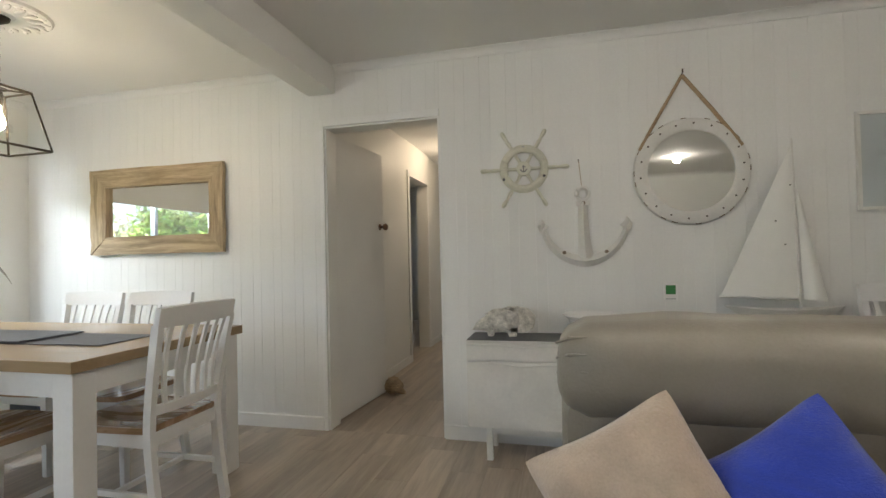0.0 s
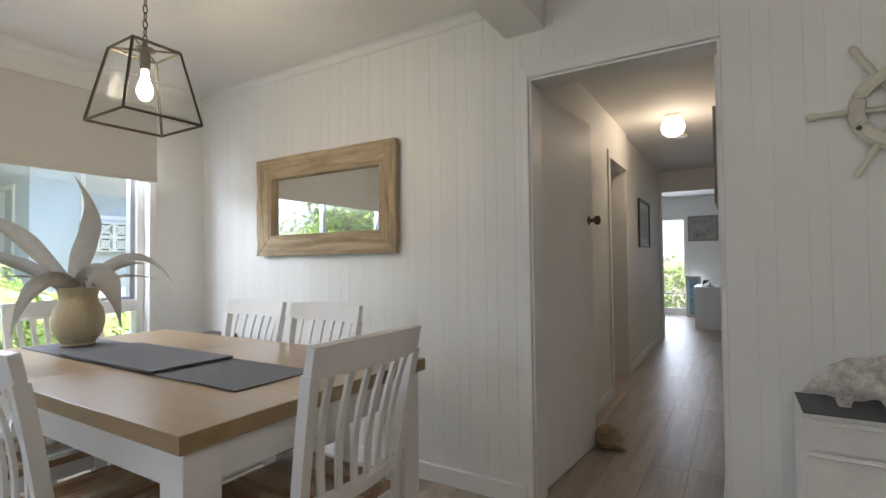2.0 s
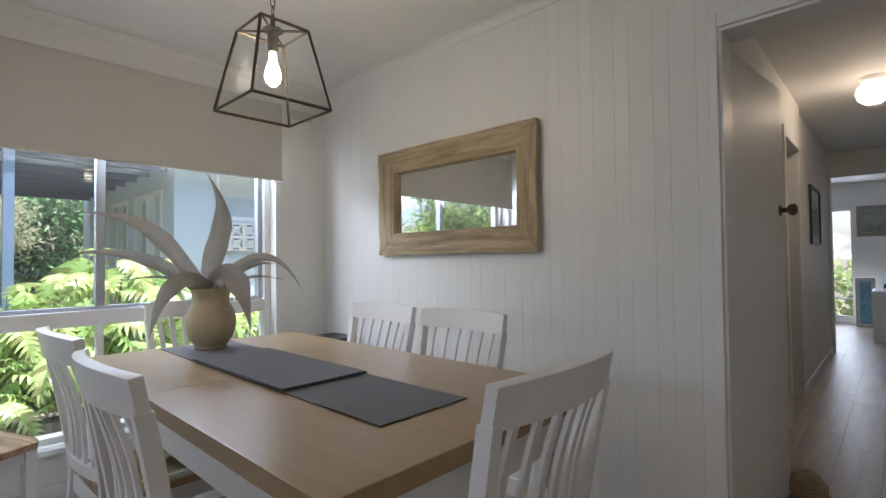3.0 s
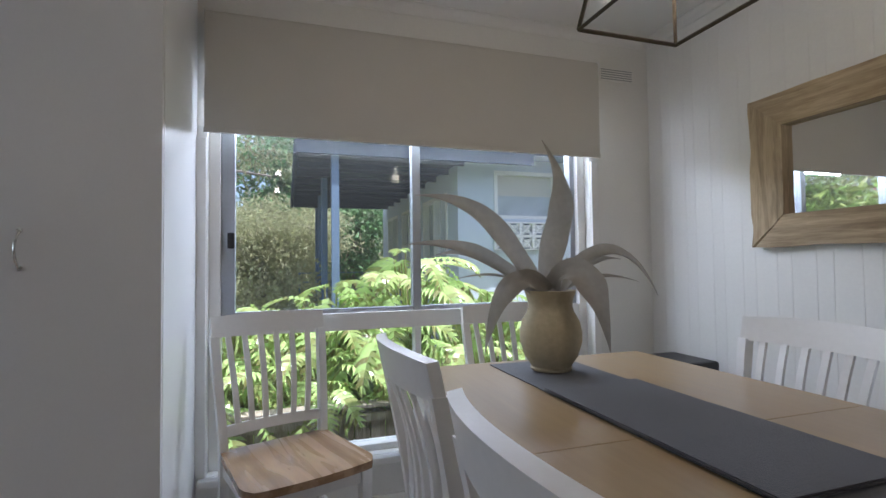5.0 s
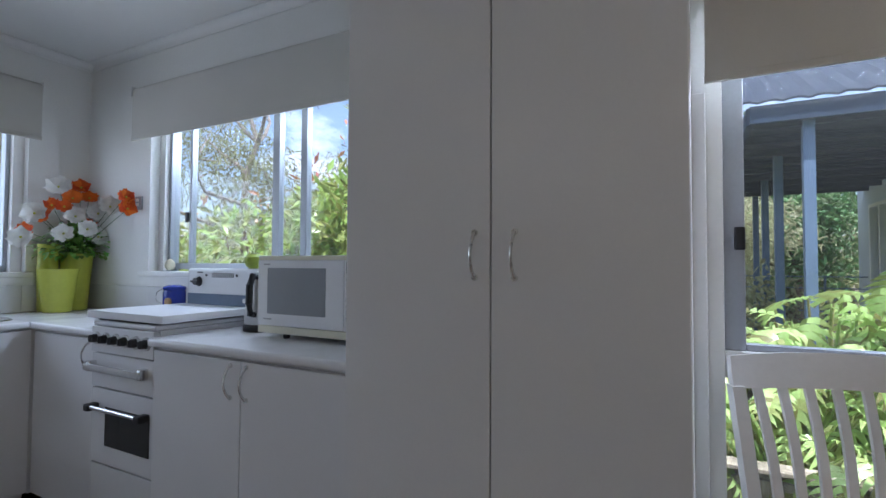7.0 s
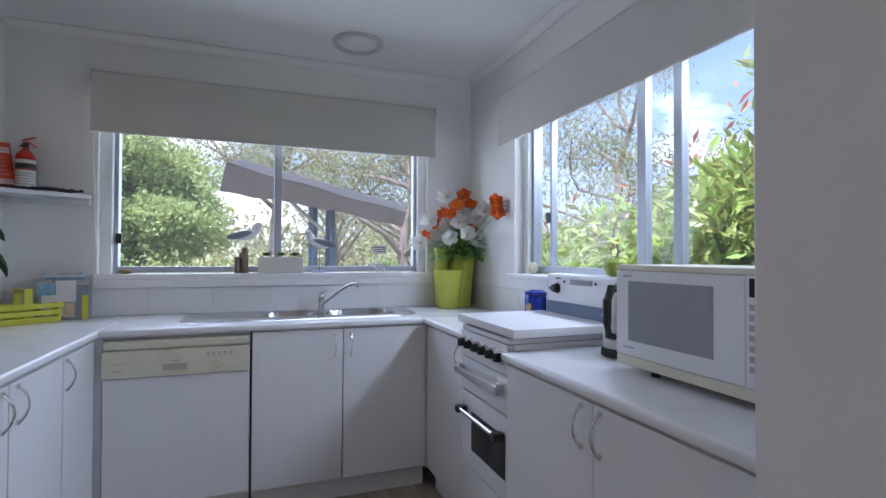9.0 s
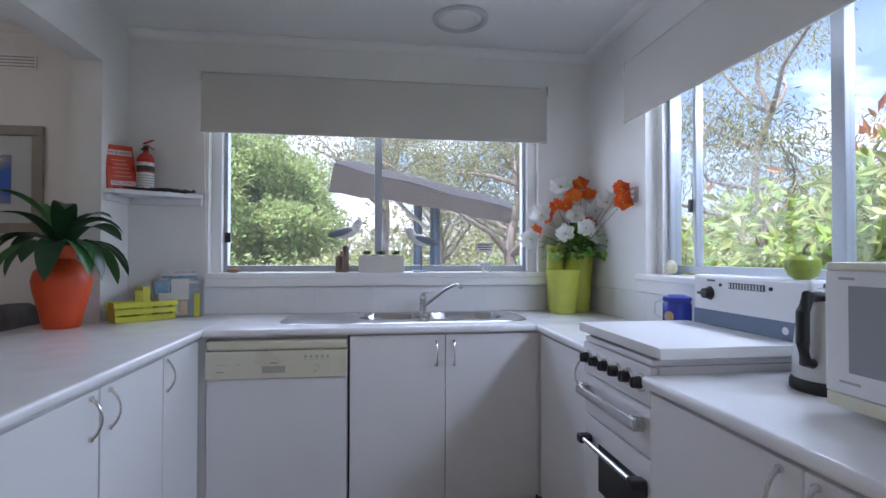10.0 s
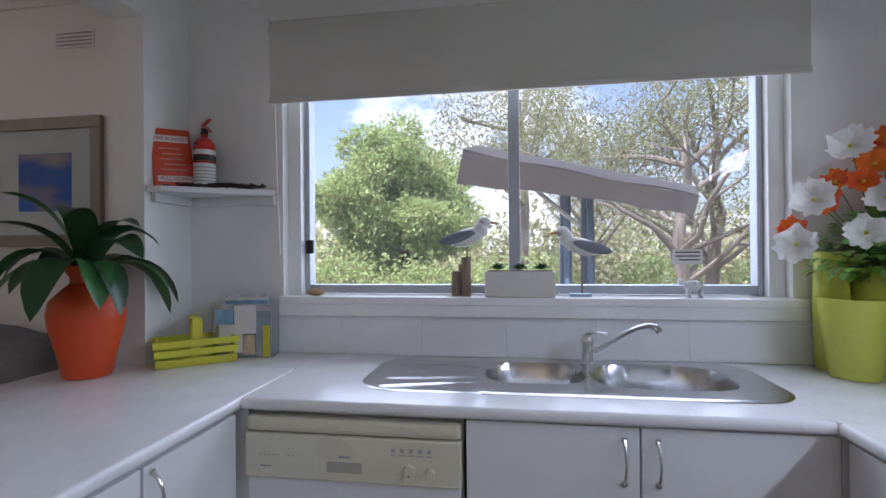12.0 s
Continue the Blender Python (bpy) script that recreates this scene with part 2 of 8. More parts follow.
def box(bm, x0, x1, y0, y1, z0, z1, bevel=0.0, seg=2):
    r = bmesh.ops.create_cube(bm, size=1)
    vs = r["verts"]
    for v in vs:
        v.co = Vector(((x0 + x1) / 2 + v.co.x * abs(x1 - x0), (y0 + y1) / 2 + v.co.y * abs(y1 - y0), (z0 + z1) / 2 + v.co.z * abs(z1 - z0)))
    if bevel:
        es = list({e for v in vs for e in v.link_edges})
        bmesh.ops.bevel(bm, geom=es, offset=bevel, segments=seg, profile=0.6, affect='EDGES', clamp_overlap=True)
    return vs


def boxm(*a, **k):
    bm = bmesh.new()
    box(bm, *a, **k)
    return bm


def tube(bm, pts, r, seg=8, closed=False, flat=1.0):
    """A round bar along points; r may be a list, one radius a point. flat squeezes it vertically."""
    pts = [Vector(p) for p in pts]
    rs = r if isinstance(r, (list, tuple)) else [r] * len(pts)
    rings = []
    ref = Vector((0, 0, 1))
    for i, p in enumerate(pts):
        a = pts[i - 1] if i or closed else p
        c = pts[(i + 1) % len(pts)] if i < len(pts) - 1 or closed else p
        d = (c - a).normalized()
        up = ref if abs(d.dot(ref)) < 0.95 else Vector((0, 1, 0))
        s = d.cross(up).normalized()
        u = s.cross(d).normalized()
        rings.append([bm.verts.new(p + rs[i] * (math.cos(t) * s + flat * math.sin(t) * u)) for t in (2 * math.pi * k / seg for k in range(seg))])
    n = len(rings)
    for i in range(n if closed else n - 1):
        a, b = rings[i], rings[(i + 1) % n]
        for k in range(seg):
            bm.faces.new((a[k], a[(k + 1) % seg], b[(k + 1) % seg], b[k]))
    if not closed:
        bm.faces.new(rings[0][::-1])
        bm.faces.new(rings[-1])
    return bm


def lathe(profile, seg=32, wobble=0.0):
    """A turned solid from (radius, height) pairs round z."""
    bm = bmesh.new()
    rings = []
    for r, z in profile:
        if r < 1e-5:
            rings.append([bm.verts.new((0, 0, z))])
        else:
            rings.append([bm.verts.new((r * (1 + wobble * math.sin(3 * t + z * 20)) * math.cos(t), r * (1 + wobble * math.sin(2 * t + z * 31)) * math.sin(t), z))
                          for t in (2 * math.pi * k / seg for k in range(seg))])
    for a, b in zip(rings, rings[1:]):
        for k in range(seg):
            k2 = (k + 1) % seg
            if len(a) == 1:
                bm.faces.new((a[0], b[k2], b[k]))
            elif len(b) == 1:
                bm.faces.new((a[k], a[k2], b[0]))
            else:
                bm.faces.new((a[k], a[k2], b[k2], b[k]))
    bmesh.ops.recalc_face_normals(bm, faces=bm.faces)
    return bm


def structure(ob, label):
    return tagged(ob, label, kind="structure")


def wall(name, axis, a0, a1, u0, u1, z0, z1, holes, label, material=None):
    """A wall with openings that go through it. axis 'x': its faces are at x=a0 and x=a1 and it runs along y."""
    bm = bmesh.new()
    us = sorted({u0, u1, *[h[0] for h in holes], *[h[1] for h in holes]})
    for p, q in zip(us, us[1:]):
        mid = (p + q) / 2
        cuts = sorted((h[2], h[3]) for h in holes if h[0] <= mid <= h[1])
        low = z0
        for c0, c1 in [*cuts, (z1, z1)]:
            if c0 > low + 1e-4:
                box(bm, *((a0, a1, p, q) if axis == 'x' else (p, q, a0, a1)), low, c0)
            low = max(low, c1)
    bmesh.ops.remove_doubles(bm, verts=bm.verts, dist=1e-5)
    return structure(part(name, bm, material or M_WALL), label)


# ---------------- the large structure ----------------
CEIL = 2.40
wall_north = wall("wall_north", 'y', 2.832, 2.96, -4.18, 3.7, 0, CEIL, [(-1.455, -0.665, 0, 2.008)], "white timber board wall with a doorway to the hall")
wall_west = wall("wall_west", 'x', -4.18, -4.03, -2.97, 2.832, 0, CEIL, [(0.53, 2.42, 0.27, 1.98), (-2.2, -0.5, 1.13, 1.98)], "white plaster wall with two wide windows")
wall_south = wall("wall_south", 'y', -2.97, -2.82, -4.03, 3.7, 0, CEIL, [(-3.72, -1.89, 1.12, 1.98)], "white plaster wall with the window over the sink")
wall_east = wall("wall_east", 'x', 3.7, 3.85, -2.97, 2.96, 0, CEIL, [], "white plaster wall closing the living room")
wall_stub = wall("wall_partition", 'x', -1.49, -1.36, -2.82, -0.95, 0, CEIL, [(-2.57, -0.95, 0, 2.14)], "short white wall and bulkhead over the peninsula")
structure(part("ceiling_beam", boxm(-1.57, -1.37, -0.95, 2.832, 2.225, CEIL, bevel=0.006), M_WALL), "white boxed ceiling beam between living and dining")
structure(part("ceiling", boxm(-4.18, 3.85, -2.97, 2.96, CEIL, CEIL + 0.15), M_CEIL), "flat white plaster ceiling")
structure(part("roof_eave", boxm(-4.75, 4.3, -3.6, 12.3, CEIL + 0.16, CEIL + 0.3), M_TRIM), "white eave round the house")
structure(part("floor_slab", boxm(-4.18, 3.85, -2.97, 12.0, -0.2, -0.012), M_BLACK), "floor base under the planks")

# hall and the room at its end
wall("wall_hall_left", 'x', -1.68, -1.55, 2.96, 5.75, 0, CEIL, [(4.93, 5.75, 0, 2.03)], "white hall wall with a dark side opening")
wall("wall_hall_left_far", 'x', -1.71, -1.58, 5.75, 8.25, 0, CEIL, [], "white hall wall beyond the side opening")
wall("wall_hall_right", 'x', -0.69, -0.56, 2.96, 8.25, 0, CEIL, [], "white hall wall hung with pictures")
wall("wall_hall_end", 'y', 8.25, 8.37, -2.8, 1.2, 0, CEIL, [(-1.55, -0.735, 0, 2.10)], "white wall with the doorway to the end room")
# the hole is an unseen opening added to bring daylight into the side room
wall("wall_side_room", 'x', -2.8, -2.67, 2.96, 12.0, 0, CEIL, [(6.1, 7.5, 0.9, 2.0)], "plain wall of the side rooms")
wall("wall_end_room", 'y', 11.6, 11.75, -2.67, 1.2, 0, CEIL, [(-2.1, -1.5, 0.06, 2.0)], "white wall with a bright glass door")
wall("wall_end_room_right", 'x', 1.07, 1.2, 8.37, 11.6, 0, CEIL, [], "plain white wall of the end room")
structure(part("ceiling_hall", boxm(-2.8, 1.2, 2.96, 11.75, CEIL, CEIL + 0.15), M_CEIL), "flat white hall ceiling")

# ---------------- kitchen ----------------
M_CREAM = mat("cream_enamel", (0.70, 0.68, 0.53), 0.3, var=0.03, scale=3, fine=80, bump=0.004)
M_ENAMEL = mat("white_enamel", (0.78, 0.79, 0.80), 0.2, var=0.015, scale=3, fine=60, bump=0.003)
M_DARKGLASS = mat("dark_oven_glass", (0.025, 0.028, 0.03), 0.07, var=0.05, bump=0, rough_var=0.02)
M_MICGLASS = mat("grey_microwave_window", (0.32, 0.34, 0.36), 0.18, var=0.04, scale=3, fine=300, bump=0.004)
M_BAND = mat("blue_grey_band", (0.12, 0.17, 0.26), 0.3, var=0.05, bump=0.003)
M_LIME = mat("lime_glaze", (0.56, 0.60, 0.09), 0.25, var=0.05, scale=5, fine=40, bump=0.01)
M_LIME_B = mat("olive_lime_glaze", (0.47, 0.50, 0.06), 0.3, var=0.07, scale=5, fine=40, bump=0.012)
M_YELLOW = mat("yellow_green_painted_wood", (0.58, 0.57, 0.04), 0.45, var=0.07, scale=7, fine=60, bump=0.02)
M_ORANGE = mat("orange_red_glaze", (0.62, 0.075, 0.016), 0.42, var=0.05, scale=4, fine=50, bump=0.008)
M_RED = mat("red_enamel", (0.55, 0.035, 0.02), 0.28, var=0.04, bump=0.004)
M_PACK = mat("red_orange_plastic_packet", (0.66, 0.07, 0.025), 0.3, var=0.08, scale=12, fine=50, bump=0.03)
M_BLUE = mat("cobalt_blue_glaze", (0.02, 0.045, 0.36), 0.2, var=0.08, bump=0.004)
M_CORK = mat("cork", (0.45, 0.30, 0.16), 0.8, var=0.15, scale=30, fine=90, bump=0.04)
M_PAPER = mat("white_paper", (0.74, 0.73, 0.70), 0.7, var=0.04, scale=9, fine=90, bump=0.005)
M_INK = mat("printed_ink", (0.06, 0.06, 0.07), 0.6, var=0.1, bump=0)
M_GREYINK = mat("grey_print", (0.36, 0.37, 0.38), 0.6, var=0.1, bump=0)
M_CYAN = mat("cyan_card", (0.05, 0.36, 0.62), 0.5, var=0.06, bump=0.004)
M_GULL = mat("gull_white", (0.76, 0.75, 0.72), 0.55, var=0.04, scale=20, fine=80, bump=0.02)
M_GULLGREY = mat("gull_grey_wing", (0.22, 0.24, 0.28), 0.55, var=0.1, scale=20, fine=80, bump=0.02)
M_BEAK = mat("gull_beak", (0.55, 0.24, 0.08), 0.5, var=0.1, bump=0.01)
M_DRIFT = grain("weathered_post", (0.13, 0.10, 0.07), (0.33, 0.26, 0.19), axis=2, rough=0.8, size=3, bump=0.6)
M_GREEN = leaf_mat("plant_green_leaf", (0.045, 0.13, 0.035), var=0.3, rough=0.35, through=0.15)
M_FRESH = leaf_mat("fresh_green_leaf", (0.20, 0.38, 0.08), var=0.4, rough=0.4, through=0.35)
M_DARKGREEN = leaf_mat("dark_green_leaf", (0.018, 0.055, 0.018), var=0.3, rough=0.32, through=0.1)
M_POPPY_O = leaf_mat("orange_petal", (0.75, 0.13, 0.015), var=0.2, rough=0.6, through=0.35)
M_POPPY_W = leaf_mat("white_petal", (0.80, 0.80, 0.76), var=0.06, rough=0.6, through=0.35)
M_TILE = mat("white_wall_tile", (0.79, 0.795, 0.79), 0.18, var=0.015, scale=3, fine=40, bump=0.003, rand=0.02)
M_ACRYL = mat("clear_acrylic", (0.92, 0.93, 0.93), 0.05, var=0.02, bump=0, trans=0.85)
KICK = 0.105
BT = 0.866  # underside of the benchtop
TOP = 0.898


def bow_handle(parent, p, out, along, span=0.105):
    """An arched metal bar handle at p, standing out of a door."""
    bm = bmesh.new()
    p, out, along = Vector(p), Vector(out), Vector(along)
    pts, rs = [], []
    for i in range(13):
        a = i / 12
        pts.append(p + along * (a - 0.5) * span + out * (0.004 + 0.026 * math.sin(math.pi * a) ** 0.75))
        rs.append(0.0052 - 0.0016 * math.sin(math.pi * a))
    tube(bm, pts, rs, 8)
    for s in (-0.5, 0.5):
        c = p + along * s * span
        tube(bm, [c, c + out * 0.007], 0.0075, 10)
    return part("handle", bm, M_CHROME, parent, "arched brushed metal handle", True)


def unit(name, base, body, doors, face, label, category="cabinet", kick=None, group="kitchen base cabinets"):
    """A cabinet: body, doors with handles, plinth. face: the way that the doors look."""
    c = thing(name, base, label, category, group)
    part("body", boxm(*body), M_LAM, c)
    f = Vector(face)
    for d in doors:
        (x0, x1, y0, y1, z0, z1), hs = d
        door = part("door", boxm(x0, x1, y0, y1, z0, z1, bevel=0.0025), M_LAM, c)
        for h in hs:
            bow_handle(door, h, f, (0, 0, 1))
    if kick:
        part("plinth", boxm(*kick), M_LAM, c)
    return c


G = 0.0018
# tall pantry
unit("pantry_cupboard", (-3.73, 0.077, 0), (-4.028, -3.459, -0.343, 0.491, KICK, 2.398), [
    ((-3.458, -3.44, 0.077 + G, 0.490, KICK + 0.01, 2.39), [(-3.44, 0.136, 1.196)]),
    ((-3.458, -3.44, -0.342, 0.077 - G, KICK + 0.01, 2.39), [(-3.44, 0.038, 1.196)])],
    (1, 0, 0), "tall white laminate pantry cupboard with two closed doors", "cupboard", (-4.028, -3.50, -0.342, 0.490, 0, KICK - 0.002), "")
# base unit under the microwave
unit("base_cabinet", (-3.77, -0.82, 0), (-4.028, -3.52, -1.283, -0.346, KICK, BT - 0.002), [
    ((-3.519, -3.501, -0.818 + G, -0.349, KICK + 0.01, BT - 0.012), [(-3.501, -0.79, 0.785)]),
    ((-3.519, -3.501, -1.280, -0.818 - G, KICK + 0.01, BT - 0.012), [(-3.501, -0.864, 0.785)])],
    (1, 0, 0), "white laminate base cabinet with two closed doors beside the stove", kick=(-4.028, -3.56, -1.280, -0.349, 0, KICK - 0.002))
# corner unit between stove and sink run
unit("corner_cabinet", (-3.77, -2.0, 0), (-4.028, -3.552, -2.24, -1.717, KICK, BT - 0.002), [
    ((-3.551, -3.533, -2.238, -1.72, KICK + 0.01, BT - 0.012), [(-3.533, -1.775, 0.785)])],
    (1, 0, 0), "narrow white corner cabinet with one closed door", kick=(-4.028, -3.58, -2.23, -1.72, 0, KICK - 0.002))
# sink unit
unit("sink_cabinet", (-3.1, -2.5, 0), (-3.53, -2.668, -2.28, -2.272, KICK, BT - 0.002), [
    ((-3.092 + G, -2.67, -2.271, -2.253, KICK + 0.01, BT - 0.006), [(-3.053, -2.253, 0.778)]),
    ((-3.527, -3.092 - G, -2.271, -2.253, KICK + 0.01, BT - 0.006), [(-3.131, -2.253, 0.778)])],
    (0, 1, 0), "white laminate sink cabinet with two closed doors", kick=(-3.53, -2.668, -2.32, -2.305, 0, KICK - 0.002))
structure(part("filler_panel", boxm(-3.5515, -3.5285, -2.285, -2.2545, KICK, BT - 0.002), M_LAM), "white laminate corner filler")
structure(part("filler_panel", boxm(-2.0672, -2.0275, -2.30, -2.262, KICK, BT - 0.002), M_LAM), "white laminate corner filler")
# peninsula units
for y0, y1, hs in ((-1.0, -1.512, [(-2.045, -1.468, 0.785)]), (-1.516, -1.905, [(-2.045, -1.560, 0.785)]), (-1.909, -2.24, [(-2.045, -1.93, 0.785)])):
    unit("peninsula_cabinet", (-1.75, (y0 + y1) / 2, 0), (-2.026, -1.46, y1, y0, KICK, BT - 0.002), [
        ((-2.045, -2.027, y1 + G, y0 - G, KICK + 0.01, BT - 0.012), hs)],
        (-1, 0, 0), "white laminate peninsula cabinet with a closed door", kick=(-1.99, -1.46, y1, y0, 0, KICK - 0.002))


def rounded_top(name, x0, x1, y0, y1, edges, parent):
    """A benchtop piece whose listed sides have a rolled edge."""
    bm = bmesh.new()
    box(bm, x0, x1, y0, y1, BT, TOP)
    pick = []
    for e in bm.edges:
        a, b = e.verts
        for side in edges:
            ax, val = ("x", x0) if side == "W" else ("x", x1) if side == "E" else ("y", y0) if side == "S" else ("y", y1)
            ca, cb = (a.co.x, b.co.x) if ax == "x" else (a.co.y, b.co.y)
            if abs(ca - val) < 1e-5 and abs(cb - val) < 1e-5 and abs(a.co.z - b.co.z) < 1e-5:
                pick.append(e)
    if pick:
        bmesh.ops.bevel(bm, geom=pick, offset=0.0125, segments=4, profile=0.5, affect='EDGES')
    return part(name, bm, M_TOP, parent, smooth=True)


bt = thing("benchtop", (-3.77, -0.8, BT), "white laminate benchtop with rolled edge under the microwave", "benchtop")
rounded_top("top", -4.028, -3.482, -1.288, -0.346, ["E"], bt)
bt2 = thing("benchtop", (-2.8, -2.5, BT), "white laminate U-shaped benchtop with rolled edge round the sink", "benchtop")
rounded_top("corner_top", -4.028, -3.512, -2.236, -1.717, ["E", "N"], bt2)
SX0, SX1, SY0, SY1 = -3.44, -2.69, -2.74, -2.43
for nm, a in (("top", (-4.028, -3.5125, -2.818, -2.2365)), ("top", (-3.512, SX0 - 0.0003, -2.818, -2.2365)), ("top", (SX1, -2.0605, -2.818, -2.2365)), ("top", (SX0, SX1, SY1, -2.2365)), ("top", (SX0, SX1, -2.818, SY0))):
    rounded_top(nm, *a, ["N"] if a[3] > -2.3 and a[0] > -3.52 else [], bt2)
rounded_top("peninsula_top", -2.06, -1.4925, -2.818, -2.572, [], bt2)
rounded_top("peninsula_top", -2.06, -1.24, -2.5715, -0.98, ["W", "E", "N"], bt2)

# tiles behind the sink and along the stove wall
def tile_row(wallob, axis, face, u0, u1, z0, z1, w):
    n = max(1, round((u1 - u0) / w))
    step = (u1 - u0) / n
    bm = boxm(-step / 2 + 0.0003, step / 2 - 0.0003, 0, 0.006, 0, z1 - z0, bevel=0.0005, seg=1)
    first = None
    for i in range(n):
        u = u0 + (i + 0.5) * step
        m = pose(u, face, z0) if axis == 'y' else pose(face, u, z0, 0, 0, -90)
        if first is None:
            first = part("tile", bm, M_TILE, wallob)
            ob = first
        else:
            ob = new("tile", first.data)
            ob.parent = wallob
        ob.matrix_basis = m
tile_row(wall_south, 'y', -2.82, -4.02, -1.50, TOP + 0.002, 1.044, 0.3)
tile_row(wall_west, 'x', -4.03, -2.80, -0.37, TOP + 0.002, 1.044, 0.3)

# dishwasher
dw = thing("dishwasher", (-2.36, -2.5, 0), "white dishwasher with a cream control panel under the bench", "dishwasher")
part("body", boxm(-2.660, -2.068, -2.80, -2.29, 0.02, BT - 0.004), M_ENAMEL, dw)
part("door", boxm(-2.656, -2.072, -2.289, -2.252, 0.12, 0.686, bevel=0.004), M_ENAMEL, dw)
part("lid_strip", boxm(-2.658, -2.070, -2.289, -2.244, 0.809, 0.850, bevel=0.012), M_CREAM, dw)
cp = part("control_panel", boxm(-2.658, -2.070, -2.289, -2.240, 0.688, 0.806, bevel=0.005), M_CREAM, dw, "cream control panel with dials")
# flat plate in darker cream, painting the shade of the grip recess
part("grip_recess_shade", boxm(-2.398, -2.302, -2.2395, -2.2385, 0.713, 0.741, bevel=0.0003), mat("recess_shade_grey", (0.42, 0.41, 0.33), 0.5), cp)
for x, r in ((-2.524, 0.016), (-2.580, 0.010)):
    bm = bmesh.new()
    tube(bm, [(x, -2.2399, 0.729), (x, -2.228, 0.729)], [r, r * 0.9], 20)
    part("dial", bm, M_CREAM, cp, smooth=True)
part("dial_mark", boxm(-2.526, -2.523, -2.2279, -2.2272, 0.716, 0.722), M_INK, cp)
for i in range(5):
    x = -2.482 - i * 0.0235
    part("button", boxm(x - 0.005, x + 0.005, -2.24, -2.2385, 0.774, 0.784, bevel=0.001), M_GREYINK, cp)
    part("button_mark", boxm(x - 0.008, x + 0.008, -2.24, -2.2392, 0.766, 0.768), M_GREYINK, cp)
for i in range(7):
    x = -2.115 - i * 0.012 - (0.02 if i > 4 else 0)
    part("indicator", boxm(x - 0.0025, x + 0.0025, -2.24, -2.2391, 0.749, 0.752), M_GREYINK, cp)
part("maker_mark", boxm(-2.365, -2.335, -2.24, -2.2391, 0.751, 0.757), M_GREYINK, cp)
part("maker_mark", boxm(-2.145, -2.115, -2.24, -2.2391, 0.718, 0.722), M_GREYINK, cp)
part("toe_plate", boxm(-2.655, -2.073, -2.33, -2.315, 0.0, 0.118), M_ENAMEL, dw)


# sink
def sink():
    sk = thing("kitchen_sink", (-2.93, -2.6, TOP), "stainless steel sink with two bowls and a ribbed drainer", "sink")
    cx, cy, hx, hy, r = -2.932, -2.575, 0.603, 0.222, 0.13
    bm = bmesh.new()
    nx, ny = 150, 48
    grid = []

    def bowl(x, y, bx, by, ax, ay, depth):
        d = (abs((x - bx) / ax) ** 3.2 + abs((y - by) / ay) ** 3.2) ** (1 / 3.2)
        t = min(1, max(0, (1.06 - d) / 0.24))
        return -depth * t * t * (3 - 2 * t)
    for j in range(ny + 1):
        v = -1 + 2 * j / ny
        y = v * hy
        over = max(0, abs(y) - (hy - r))
        ext = hx - r + math.sqrt(max(0, r * r - over * over))
        row = []
        for i in range(nx + 1):
            u = -1 + 2 * i / nx
            x = u * ext
            wx, wy = cx + x, cy + y
            z = 0.0045
            z += bowl(wx, wy, -2.852, -2.600, 0.145, 0.125, 0.12)
            z += bowl(wx, wy, -3.228, -2.590, 0.195, 0.140, 0.155)
            if wx > -2.69:
                lane = (wy + 2.595) / (0.40 + 0.9 * (wx + 2.69))
                if abs(lane) < 0.33 and wx < -2.40:
                    z += 0.0032 * max(0, math.sin(lane * 48)) * min(1, (wx + 2.69) / 0.04)
                z -= 0.0022
            edge = min(1 - abs(v), (1 - abs(u)) * 3)
            if edge <= 0.001:
                z = 0.0006
            row.append(bm.verts.new((wx, wy, TOP + z)))
        grid.append(row)
    for j in range(ny):
        for i in range(nx):
            bm.faces.new((grid[j][i], grid[j][i + 1], grid[j + 1][i + 1], grid[j + 1][i]))
    part("basin", bm, M_STEEL, sk, smooth=True)
    for x, y, d in ((-2.852, -2.60, 0.12), (-3.228, -2.59, 0.155)):
        b = lathe([(0.0, 0.001), (0.022, 0.0012), (0.03, 0.004), (0.036, 0.003), (0.037, 0.0)], 24)
        bmesh.ops.translate(b, verts=b.verts, vec=(x, y, TOP - d + 0.0045))
        part("drain", b, M_CHROME, sk, smooth=True)
    tp = thing("mixer_tap", (-3.035, -2.728, TOP), "chrome mixer tap with a long angled spout", "tap")
    b = lathe([(0, 0.004), (0.026, 0.004), (0.026, 0.009), (0.0195, 0.014), (0.0185, 0.072), (0.021, 0.08), (0.021, 0.094), (0.014, 0.105), (0, 0.107)], 28)
    bmesh.ops.translate(b, verts=b.verts, vec=(-3.035, -2.728, TOP))
    part("body", b, M_CHROME, tp, smooth=True)
    b = bmesh.new()
    tube(b, [(-3.047, -2.71, TOP + 0.05), (-3.085, -2.66, TOP + 0.085), (-3.13, -2.60, TOP + 0.132), (-3.163, -2.556, TOP + 0.158), (-3.185, -2.532, TOP + 0.168), (-3.202, -2.514, TOP + 0.165), (-3.208, -2.508, TOP + 0.152)], [0.0105, 0.0085, 0.0075, 0.0075, 0.0080, 0.0095, 0.0095], 14)
    part("spout", b, M_CHROME, tp, smooth=True)
    b = bmesh.new()
    tube(b, [(-3.035, -2.728, TOP + 0.108), (-3.055, -2.70, TOP + 0.118), (-3.085, -2.655, TOP + 0.122)], [0.012, 0.009, 0.006], 10, flat=0.6)
    part("lever", b, M_CHROME, tp, smooth=True)


sink()


